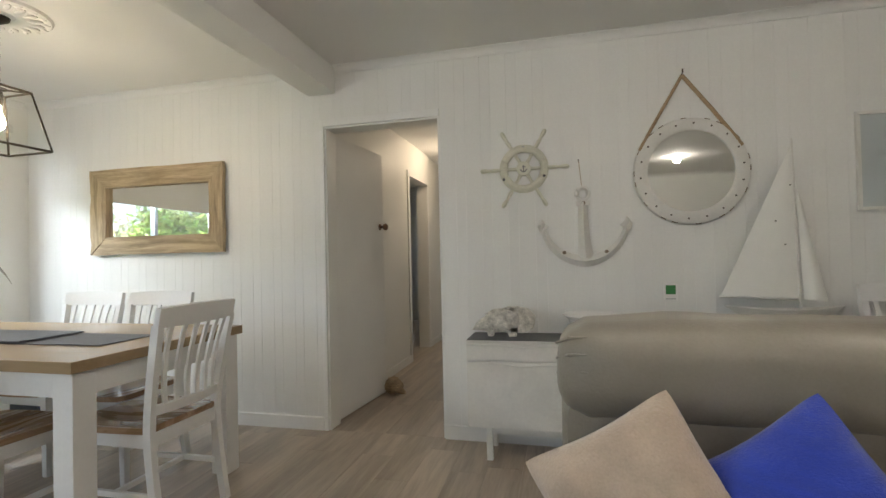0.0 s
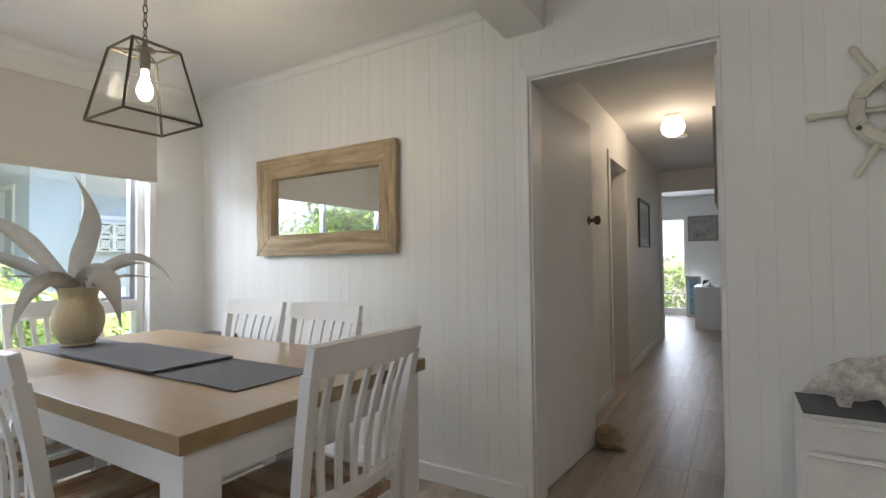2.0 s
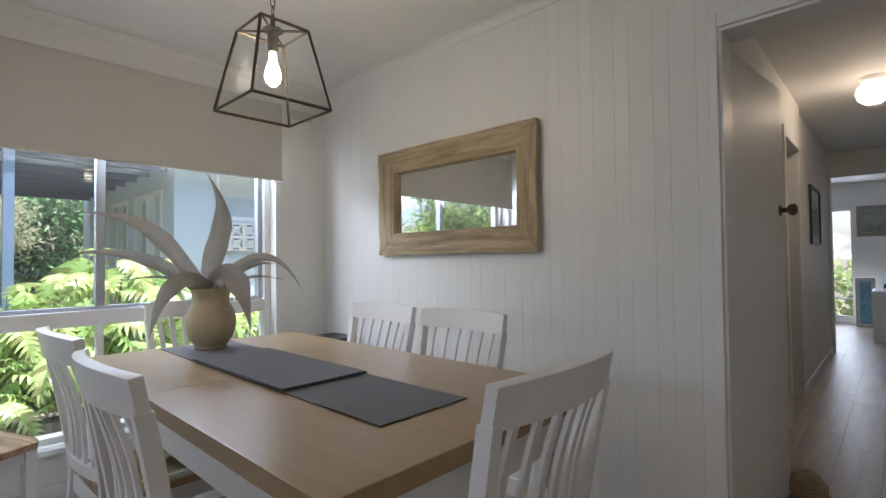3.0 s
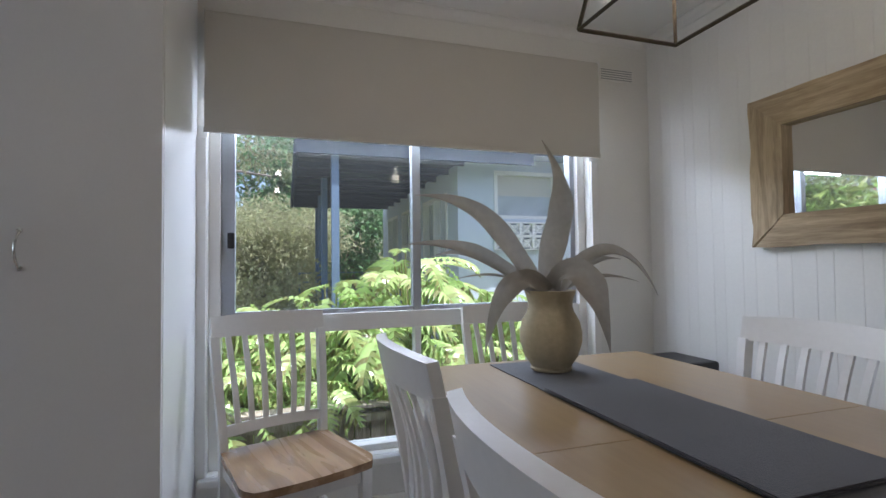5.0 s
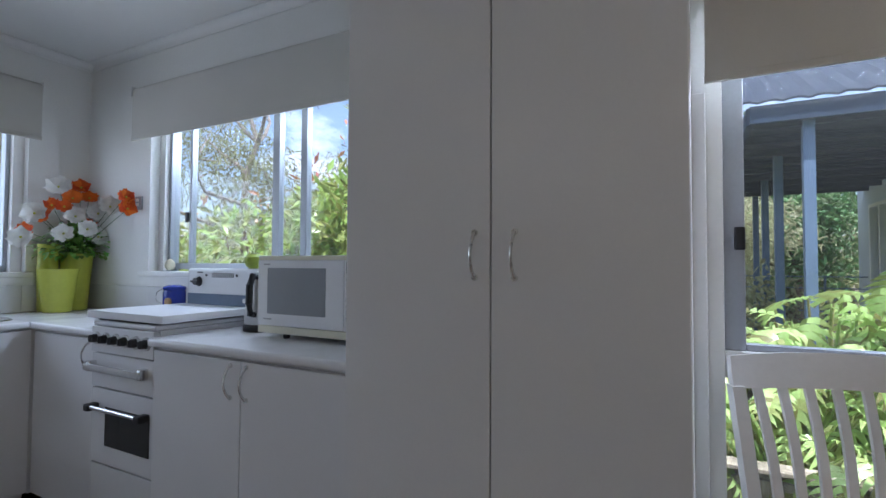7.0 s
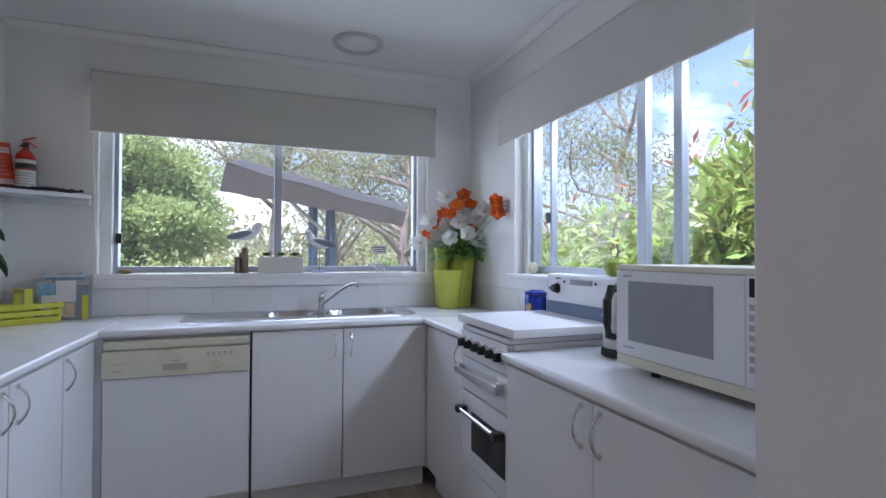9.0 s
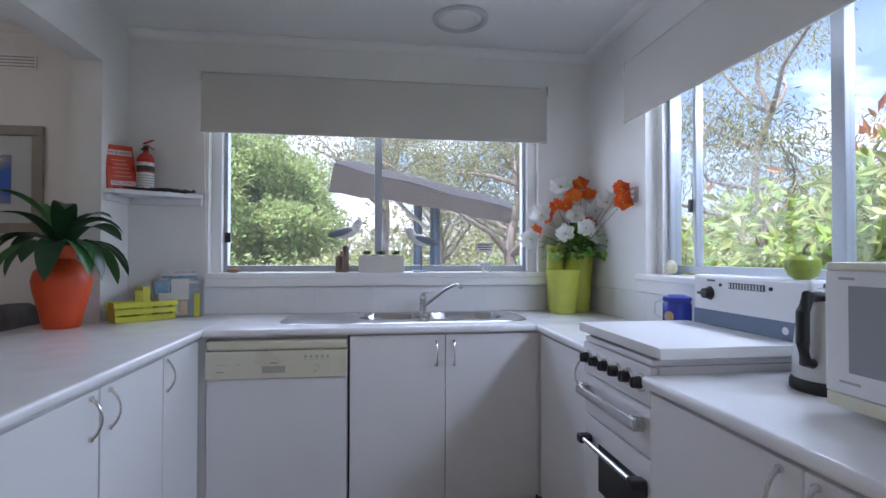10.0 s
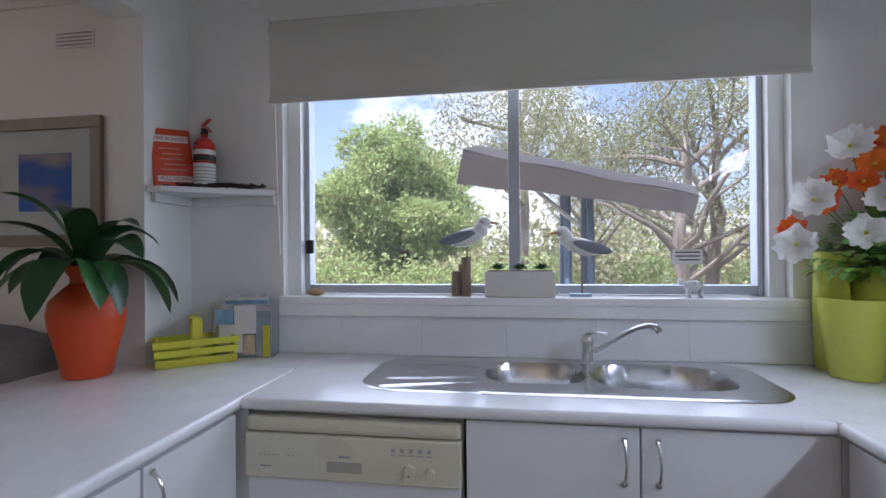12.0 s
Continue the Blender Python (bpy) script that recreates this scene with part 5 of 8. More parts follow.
def plate(bm, f, nu, nv, thick):
    """A sheet f(u, v) -> (point, normal) given thickness."""
    A = [[None] * (nv + 1) for _ in range(nu + 1)]
    B = [[None] * (nv + 1) for _ in range(nu + 1)]
    for i in range(nu + 1):
        for j in range(nv + 1):
            p, n = f(i / nu, j / nv)
            A[i][j] = bm.verts.new(p + n * thick / 2)
            B[i][j] = bm.verts.new(p - n * thick / 2)
    for i in range(nu):
        for j in range(nv):
            bm.faces.new((A[i][j], A[i + 1][j], A[i + 1][j + 1], A[i][j + 1]))
            bm.faces.new((B[i][j + 1], B[i + 1][j + 1], B[i + 1][j], B[i][j]))
    for i in range(nu):
        bm.faces.new((A[i + 1][0], A[i][0], B[i][0], B[i + 1][0]))
        bm.faces.new((A[i][nv], A[i + 1][nv], B[i + 1][nv], B[i][nv]))
    for j in range(nv):
        bm.faces.new((A[0][j], A[0][j + 1], B[0][j + 1], B[0][j]))
        bm.faces.new((A[nu][j + 1], A[nu][j], B[nu][j], B[nu][j + 1]))
    bmesh.ops.recalc_face_normals(bm, faces=bm.faces)


def chair_model(label):
    """Faces +y. Seat at 0.46, crest rail at 0.95."""
    c = thing("dining_chair", (0, 0, 0), label, "chair", "chairs of the dining room")
    # saddle seat
    bm = bmesh.new()
    def seat(u, v):
        y = -0.19 + 0.42 * v
        w = 0.205 + 0.025 * v - 0.03 * max(0, v - 0.9) * 10 * abs(2 * u - 1) ** 6
        x = (2 * u - 1) * w
        yy = y + (0.02 * (1 - (2 * u - 1) ** 2) if v > 0.95 else 0)
        dip = -0.011 * math.exp(-((abs(x) - 0.095) / 0.07) ** 2) * math.sin(math.pi * min(1, v * 1.15)) ** 1.5
        return Vector((x, yy, 0.447 + dip)), Vector((0, 0, 1))
    plate(bm, seat, 16, 14, 0.026)
    part("seat", bm, M_SEAT, c, "brown stained saddle seat", True)
    bow = lambda s: -0.035 * (1 - s * s)
    lean = lambda z: -0.185 - 0.085 * max(0, (z - 0.44) / 0.51) ** 1.25
    def crest(u, v):
        s = 2 * u - 1
        z = 0.868 + 0.078 * v + 0.008 * (1 - s * s) * v
        return Vector((s * 0.225, lean(z) + bow(s), z)), Vector((0, 1, 0.15)).normalized()
    bm = bmesh.new()
    plate(bm, crest, 14, 4, 0.026)
    part("crest_rail", bm, M_WHITEWOOD, c, smooth=True)
    def lower(u, v):
        s = 2 * u - 1
        z = 0.505 + 0.04 * v
        return Vector((s * 0.188, lean(z) + bow(s) * 0.8, z)), Vector((0, 1, 0.1)).normalized()
    bm = bmesh.new()
    plate(bm, lower, 12, 2, 0.02)
    part("lower_rail", bm, M_WHITEWOOD, c, smooth=True)
    for i in range(6):
        s = -0.72 + 1.44 * i / 5
        def slat(u, v):
            z = 0.535 + 0.345 * v
            sway = 0.016 * math.sin(math.pi * v)
            k = 0.188 + (0.222 - 0.188) * v
            return Vector((s * k + (u - 0.5) * 0.021, lean(z) + bow(s) * (0.8 + 0.2 * v) + sway, z)), Vector((0, 1, 0.12)).normalized()
        bm = bmesh.new()
        plate(bm, slat, 1, 8, 0.011)
        part("slat", bm, M_WHITEWOOD, c, smooth=True)
    for s in (-1, 1):
        bm = bmesh.new()
        def post(u, v):
            z = 0.001 + 0.875 * v
            y = lean(z) if z > 0.44 else -0.185 - 0.05 * ((0.44 - z) / 0.44) ** 1.5
            return Vector((s * (0.192 + 0.022 * max(0, (z - 0.44) / 0.44)) + (u - 0.5) * 0.03, y, z)), Vector((0, 1, 0))
        plate(bm, post, 1, 12, 0.036)
        part("back_leg", bm, M_WHITEWOOD, c, smooth=True)
        bm = bmesh.new()
        vs = box(bm, s * 0.195 - 0.02, s * 0.195 + 0.02, 0.165, 0.205, 0.001, 0.4335)
        for v in vs:
            if v.co.z < 0.1:
                v.co.x = s * 0.195 + (v.co.x - s * 0.195) * 0.72
                v.co.y = 0.185 + (v.co.y - 0.185) * 0.72
        part("front_leg", bm, M_WHITEWOOD, c)
        part("side_rail", boxm(s * 0.19 - 0.01, s * 0.19 + 0.01, -0.165, 0.1645, 0.375, 0.433, bevel=0.002), M_WHITEWOOD, c)
        part("stretcher", boxm(s * 0.192 - 0.009, s * 0.192 + 0.009, -0.18, 0.1645, 0.165, 0.19, bevel=0.003), M_WHITEWOOD, c)
    part("front_rail", boxm(-0.1745, 0.1745, 0.175, 0.195, 0.375, 0.433, bevel=0.002), M_WHITEWOOD, c)
    part("back_rail", boxm(-0.176, 0.176, -0.195, -0.175, 0.375, 0.433, bevel=0.002), M_WHITEWOOD, c)
    part("cross_stretcher", boxm(-0.182, 0.182, -0.012, 0.006, 0.166, 0.189, bevel=0.003), M_WHITEWOOD, c)
    return c


chair = chair_model("white painted slat-back dining chair with a brown wooden seat")
places = [(-1.765, 1.705, 90), (-2.835, 2.09, 180), (-2.325, 2.09, 180), (-2.265, 1.365, 0), (-2.935, 1.385, 2), (-3.60, 1.835, -90), (-3.645, 0.87, -71)]
for i, (x, y, a) in enumerate(places):
    if i:
        ch = copy_thing(chair, pose(x, y, 0, 0, 0, a))
        if i == 6:
            ch["label"] = "white slat-back dining chair standing apart by the window"
chair.matrix_basis = pose(*places[0][:2], 0, 0, 0, places[0][2])

# runner
M_CLOTH = mat("charcoal_woven_cloth", (0.055, 0.058, 0.07), 0.9, var=0.12, scale=6, fine=320, bump=0.05, sheen=0.3)


def cloth(name, x0, x1, y0, y1, z, seed, parent):
    bm = bmesh.new()
    def f(u, v):
        x, y = x0 + (x1 - x0) * u, y0 + (y1 - y0) * v
        w = 0.0016 * abs(noise.noise(Vector((x * 6 + seed, y * 9, seed)))) + 0.004 * abs(noise.noise(Vector((x * 2.2 + seed, y * 3, 3)))) ** 2
        return Vector((x, y + 0.006 * noise.noise(Vector((x * 2, seed, 0))), z + w)), Vector((0, 0, 1))
    plate(bm, f, 60, 14, 0.0024)
    return part(name, bm, M_CLOTH, parent, smooth=True)


rn = thing("table_runner", (-2.66, 1.70, 0.775), "charcoal cloth table runner with a folded upper layer", "runner")
cloth("runner", -3.40, -1.872, 1.545, 1.855, 0.7768, 1.0, rn)
cloth("folded_layer", -3.0, -2.31, 1.540, 1.850, 0.7835, 5.0, rn)
cloth("folded_layer", -3.0, -2.312, 1.541, 1.849, 0.7880, 9.0, rn)

# clay vase with dried strap leaves
M_CLAY = mat("buff_clay", (0.44, 0.38, 0.25), 0.75, var=0.12, scale=9, fine=60, bump=0.03, stain=0.35, stain_color=(0.30, 0.24, 0.14))
M_DRY = leaf_mat("grey_dried_leaf", (0.31, 0.295, 0.265), var=0.3, rough=0.55, through=0.22)
VX, VY, VZ = -3.24, 1.702, 0.7815
vs_ = thing("clay_vase", (VX, VY, VZ), "round buff clay vase with a narrow neck on the runner", "vase")
b = lathe([(0, 0.0), (0.066, 0.0), (0.07, 0.008), (0.066, 0.014), (0.09, 0.05), (0.103, 0.095), (0.104, 0.125), (0.096, 0.165), (0.078, 0.196), (0.074, 0.212), (0.075, 0.232), (0.084, 0.258), (0.086, 0.266), (0.079, 0.267), (0.062, 0.23), (0.06, 0.21), (0, 0.18)], 44)
bmesh.ops.translate(b, verts=b.verts, vec=(VX, VY, VZ))
part("body", b, M_CLAY, vs_, smooth=True)


def ribbon(bm, pts, width, face, seg=22, cup=0.5):
    """A strap leaf along a Bezier curve; face: the way its flat side looks at the middle."""
    p = [Vector(q) for q in pts]
    rows = []
    for i in range(seg + 1):
        t = i / seg
        c = (1 - t) ** 3 * p[0] + 3 * (1 - t) ** 2 * t * p[1] + 3 * (1 - t) * t * t * p[2] + t ** 3 * p[3]
        d = (3 * (1 - t) ** 2 * (p[1] - p[0]) + 6 * (1 - t) * t * (p[2] - p[1]) + 3 * t * t * (p[3] - p[2])).normalized()
        s = d.cross(Vector(face)).normalized()
        n = s.cross(d)
        w = width * (0.45 + 0.55 * math.sin(math.pi * min(1, t * 0.85 + 0.08))) * max(0.03, min(1, (1 - t) * 2.6)) ** 0.8
        wob = 0.05 * math.sin(t * 19 + width * 300)
        rows.append([bm.verts.new(c + s * w * v * (1 + wob) + n * w * cup * (abs(v) ** 1.6)) for v in (-1, -0.5, 0, 0.5, 1)])
    for r0, r1 in zip(rows, rows[1:]):
        for k in range(4):
            bm.faces.new((r0[k], r0[k + 1], r1[k + 1], r1[k]))


dr = thing("dried_leaves", (VX, VY, VZ + 0.2), "bunch of long grey dried strap leaves in the clay vase", "dried plant")
R0 = Vector((VX, VY, VZ + 0.215))
FACE = (0.8, -0.45, 0.35)
for pts, w, fc in (
    ([(0, 0, 0), (-0.01, -0.05, 0.22), (0.0, 0.15, 0.32), (0.0, -0.02, 0.565)], 0.052, (1, -0.35, 0.0)),
    ([(0, -0.01, 0), (0.0, -0.16, 0.22), (0.02, -0.25, 0.36), (0.0, -0.47, 0.36)], 0.045, (0.8, -0.3, 0.55)),
    ([(0, -0.01, 0), (-0.03, -0.14, 0.12), (-0.02, -0.30, 0.23), (-0.02, -0.50, 0.205)], 0.04, (0.75, -0.2, 0.7)),
    ([(-0.02, 0, 0), (-0.15, -0.12, 0.14), (-0.26, -0.17, 0.22), (-0.38, -0.32, 0.17)], 0.038, (0.6, -0.2, 0.8)),
    ([(0.01, -0.01, 0.05), (0.05, -0.12, 0.14), (0.05, -0.22, 0.08), (0.03, -0.255, -0.145)], 0.04, (0.9, -0.55, 0.25)),
    ([(0.02, 0.0, 0.06), (0.10, 0.02, 0.17), (0.19, 0.06, 0.10), (0.205, 0.085, -0.13)], 0.056, (0.8, -0.35, 0.5)),
    ([(0, 0.02, 0.02), (-0.02, 0.14, 0.20), (-0.02, 0.33, 0.26), (0.0, 0.45, 0.02)], 0.04, (0.55, -0.2, 0.8)),
    ([(-0.01, 0.02, 0.02), (-0.05, 0.12, 0.12), (-0.06, 0.22, 0.17), (-0.05, 0.33, 0.155)], 0.028, (0.6, -0.1, 0.8)),
    ([(0, 0.02, 0.03), (0.02, 0.12, 0.10), (0.03, 0.22, 0.11), (0.02, 0.36, 0.07)], 0.014, (0.5, 0, 0.9)),
    ([(0, -0.02, 0.03), (0.0, -0.13, 0.10), (0.0, -0.22, 0.125), (0.0, -0.36, 0.09)], 0.011, (0.5, 0, 0.9)),
    ([(-0.02, 0.0, 0.03), (-0.1, 0.05, 0.16), (-0.22, 0.10, 0.17), (-0.30, 0.16, 0.05)], 0.03, (0.4, 0.1, 0.9))):
    b = bmesh.new()
    ribbon(b, [R0 + Vector(q) for q in pts], w * 0.86, fc)
    part("leaf", b, M_DRY, dr, smooth=True)

# rustic framed mirror
M_MFRAME = M_RUSTIC
mi = thing("driftwood_mirror", (-2.785, 2.80, 1.2), "wide wall mirror in a rough driftwood frame", "mirror")
OX0, OX1, OZ0, OZ1 = -3.365, -2.215, 1.197, 1.830
IX0, IX1, IZ0, IZ1 = -3.222, -2.326, 1.327, 1.695


def rough_plank(x0, x1, z0, z1, along_x, seed, cut0, cut1):
    """A hewn plank with uneven edges and mitred ends."""
    bm = bmesh.new()
    n, m_ = 40, 8
    def f(u, v):
        if along_x:
            k0, k1 = x0 + cut0 * v, x1 - cut1 * v
            p = Vector((k0 + (k1 - k0) * u, 0, z0 + (z1 - z0) * v))
        else:
            k0, k1 = z0 + cut0 * v, z1 - cut1 * v
            p = Vector((x0 + (x1 - x0) * v, 0, k0 + (k1 - k0) * u))
        e = 0.006 * noise.noise(Vector((u * 6 + seed, seed, 0))) * (1 - v)
        q = p + (Vector((0, 0, e)) if along_x else Vector((e, 0, 0)))
        rel = 0.004 * noise.noise(Vector((u * 9 + seed, v * 5, seed))) + 0.003 * noise.noise(Vector((u * 3, v * 26, seed)))
        q.y = 2.79 - rel
        return q, Vector((0, -1, 0))
    plate(bm, f, n, m_, 0.032)
    return bm


bm = rough_plank(OX0, OX1, OZ1, IZ1, True, 1.3, IX0 - OX0, OX1 - IX1)
part("frame_rail", bm, M_MFRAME, mi)
bm = rough_plank(OX0 + 0.012, OX1, OZ0, IZ0, True, 4.1, IX0 - OX0 - 0.012, OX1 - IX1)
part("frame_rail", bm, M_MFRAME, mi)
M_RUSTICV = grain("driftwood_upright", (0.27, 0.20, 0.12), (0.56, 0.44, 0.28), axis=2, rough=0.7, size=1.6, bump=0.8)
bm = rough_plank(OX0, IX0, OZ0 + 0.001, OZ1 - 0.001, False, 7.7, IZ0 - OZ0, OZ1 - IZ1)
part("frame_stile", bm, M_RUSTICV, mi)
bm = rough_plank(OX1, IX1, OZ0 + 0.001, OZ1 - 0.001, False, 9.2, IZ0 - OZ0, OZ1 - IZ1)
part("frame_stile", bm, M_RUSTICV, mi)
part("mirror_glass", boxm(IX0 - 0.02, IX1 + 0.02, 2.805, 2.812, IZ0 - 0.02, IZ1 + 0.02), M_MIRROR, mi, "mirror glass")

# lantern pendant
M_IRON = mat("dark_bronze_metal", (0.075, 0.062, 0.045), 0.4, metal=0.8, var=0.15, scale=20, bump=0.01)
pe = thing("lantern_pendant", (-2.652, 1.692, 1.715), "dark metal and glass lantern pendant lit by one bulb", "pendant light")
PX, PY = -2.652, 1.692
hb, ht, z0, z1 = 0.150, 0.092, 1.718, 2.012
low = [(PX + sx * hb, PY + sy * hb, z0) for sx, sy in ((-1, -1), (1, -1), (1, 1), (-1, 1))]
top = [(PX + sx * ht, PY + sy * ht, z1) for sx, sy in ((-1, -1), (1, -1), (1, 1), (-1, 1))]
for i in range(4):
    j = (i + 1) % 4
    for a, c in ((low[i], low[j]), (top[i], top[j]), (low[i], top[i])):
        b = bmesh.new()
        tube(b, [a, c], 0.0062, 4)
        part("frame_bar", b, M_IRON, pe)
    b = bmesh.new()
    k = 0.985
    q = [Vector((PX + (p[0] - PX) * k, PY + (p[1] - PY) * k, p[2])) for p in (low[i], low[j], top[j], top[i])]
    b.faces.new([b.verts.new(v) for v in q])
    g = part("glass_panel", b, M_GLASS, pe, "clear glass panel")
    g.visible_shadow = False
b = bmesh.new()
for i in range(2):
    tube(b, [top[i], top[i + 2]], 0.0045, 6)
part("top_cross", b, M_IRON, pe)
b = lathe([(0, 0.0), (0.038, 0.0), (0.036, 0.006), (0.01, 0.012), (0.0085, 0.04), (0, 0.04)], 20)
bmesh.ops.translate(b, verts=b.verts, vec=(PX, PY, z1))
part("cap", b, M_IRON, pe, smooth=True)
b = lathe([(0, 0), (0.018, 0), (0.019, -0.01), (0.019, -0.06), (0.015, -0.068), (0, -0.068)], 18)
bmesh.ops.translate(b, verts=b.verts, vec=(PX, PY, z1 - 0.01))
part("lamp_holder", b, M_IRON, pe, smooth=True)
b = lathe([(0, -0.125), (0.012, -0.123), (0.024, -0.11), (0.03, -0.09), (0.026, -0.065), (0.014, -0.03), (0.012, 0.0), (0, 0)], 20)
bmesh.ops.translate(b, verts=b.verts, vec=(PX, PY, z1 - 0.08))
bu = part("bulb", b, glow("warm_bulb", (1.0, 0.86, 0.62), 7.0), pe, "glowing bulb", True)
bu.visible_shadow = False
for i in range(10):
    z = z1 + 0.045 + i * 0.031
    b = bmesh.new()
    o = (1, 0) if i % 2 else (0, 1)
    ring = [(PX + o[0] * 0.0085 * math.cos(a), PY + o[1] * 0.0085 * math.cos(a), z + 0.0195 * math.sin(a)) for a in (2 * math.pi * k / 12 for k in range(12))]
    tube(b, ring, 0.0022, 5, closed=True)
    part("chain_link", b, M_IRON, pe)
b = lathe([(0, 0.0), (0.05, 0.0), (0.048, -0.012), (0.02, -0.03), (0.006, -0.036), (0.005, -0.05), (0, -0.05)], 24)
bmesh.ops.translate(b, verts=b.verts, vec=(PX, PY, CEIL - 0.023))
part("ceiling_cup", b, M_IRON, pe, smooth=True)
bulb_light("pendant_bulb", (PX, PY, z1 - 0.165), 2.2, 0.03)

# plaster ceiling rose
cr_ = thing("ceiling_rose", (PX, PY, CEIL), "round white plaster ceiling rose with leaf relief", "ceiling rose")
b = lathe([(0, -0.022), (0.055, -0.022), (0.07, -0.014), (0.09, -0.02), (0.12, -0.022), (0.17, -0.012), (0.2, -0.018), (0.215, -0.014), (0.225, -0.0005)], 48)
bmesh.ops.translate(b, verts=b.verts, vec=(PX, PY, CEIL))
part("disc", b, M_CEIL, cr_, smooth=True)
b = bmesh.new()
for k in range(18):
    a = 2 * math.pi * k / 18
    d = Vector((math.cos(a), math.sin(a), 0))
    ellipsoid(b, Vector((PX, PY, CEIL - 0.017)) + d * 0.148, (0.038, 0.014, 0.011), 10, Matrix.Rotation(a, 3, 'Z'))
    ellipsoid(b, Vector((PX, PY, CEIL - 0.014)) + Vector((math.cos(a + 0.17), math.sin(a + 0.17), 0)) * 0.19, (0.022, 0.012, 0.009), 10, Matrix.Rotation(a + 0.6, 3, 'Z'))
part("leaf_relief", b, M_CEIL, cr_, smooth=True)

# wall vent by the window
vn = thing("wall_vent", (-4.03, 2.6, 2.15), "white slotted wall vent high beside the blind", "vent", "wall vents")
part("plate", boxm(-4.0298, -4.022, 2.495, 2.715, 2.148, 2.222, bevel=0.002), M_TRIM, vn)
# no openings: grey strips on the plate paint the slots' shade
for i in range(5):
    part("slot", boxm(-4.0219, -4.0205, 2.503, 2.707, 2.157 + i * 0.013, 2.162 + i * 0.013), M_GREYINK, vn, "grey strip for the shade in a slot")

bs = thing("black_case", (-3.66, 2.62, 0), "low black case standing in the corner behind the table", "case")
part("case", boxm(-3.80, -3.52, 2.50, 2.74, 0.012, 0.682, bevel=0.015), M_BLACK, bs)
for x in (-3.77, -3.55):
    for y in (2.53, 2.71):
        part("foot", boxm(x - 0.015, x + 0.015, y - 0.015, y + 0.015, 0.0005, 0.0118), M_BLACK, bs)

# ---------------- living room ----------------
M_LEATHER = mat("taupe_leather", (0.27, 0.245, 0.205), 0.36, var=0.06, scale=5, fine=130, bump=0.03, coat=0.1)
M_SHABBY = mat("distressed_white_paint", (0.74, 0.73, 0.69), 0.55, var=0.05, scale=8, fine=60, bump=0.03, stain=0.14, stain_color=(0.50, 0.46, 0.39))
M_CARVED = mat("carved_driftwood", (0.60, 0.57, 0.51), 0.8, var=0.3, scale=26, fine=110, bump=0.35, stain=0.4, stain_color=(0.30, 0.26, 0.2))
M_WHEEL = mat("distressed_cream_paint", (0.66, 0.65, 0.54), 0.55, var=0.06, scale=12, fine=70, bump=0.03, stain=0.3, stain_color=(0.42, 0.40, 0.3))
M_ROPE = mat("jute_rope", (0.42, 0.31, 0.19), 0.9, var=0.2, scale=60, fine=200, bump=0.06, stretch=(1, 1, 3))
M_SLATE = mat("charcoal_top", (0.07, 0.072, 0.08), 0.5, var=0.08, scale=6, fine=120, bump=0.01)
M_BEIGEFAB = mat("beige_plush", (0.52, 0.42, 0.33), 0.95, var=0.1, scale=14, fine=160, bump=0.07, sheen=0.5)
M_BLUEFAB = mat("cobalt_ribbed_cotton", (0.025, 0.06, 0.47), 0.9, var=0.1, scale=9, fine=130, bump=0.08, stretch=(1, 1, 6), sheen=0.3)
NF = 2.818  # face of the boards on the north wall


def soft_box(bm, x0, x1, y0, y1, z0, z1, r, n=10, sag=0.0, seed=0.0):
    """A padded block: rounded all over, with a little unevenness."""
    c = Vector(((x0 + x1) / 2, (y0 + y1) / 2, (z0 + z1) / 2))
    h = Vector((abs(x1 - x0) / 2, abs(y1 - y0) / 2, abs(z1 - z0) / 2))
    res = bmesh.ops.create_cube(bm, size=2)
    vs = res["verts"]
    es = list({e for v in vs for e in v.link_edges})
    bmesh.ops.subdivide_edges(bm, edges=es, cuts=n, use_grid_fill=True)
    for v in bm.verts:
        if v.tag:
            continue
        p = Vector((v.co.x * h.x, v.co.y * h.y, v.co.z * h.z))
        inner = Vector((max(-h.x + r, min(h.x - r, p.x)), max(-h.y + r, min(h.y - r, p.y)), max(-h.z + r, min(h.z - r, p.z))))
        d = p - inner
        p = inner + d.normalized() * r if d.length > 1e-6 else p
        w = sag * noise.noise(Vector((p.x * 4 + seed, p.y * 4, p.z * 4)))
        v.co = c + p * (1 + 0) + (d.normalized() * w if d.length > 1e-6 else Vector())
        v.tag = True


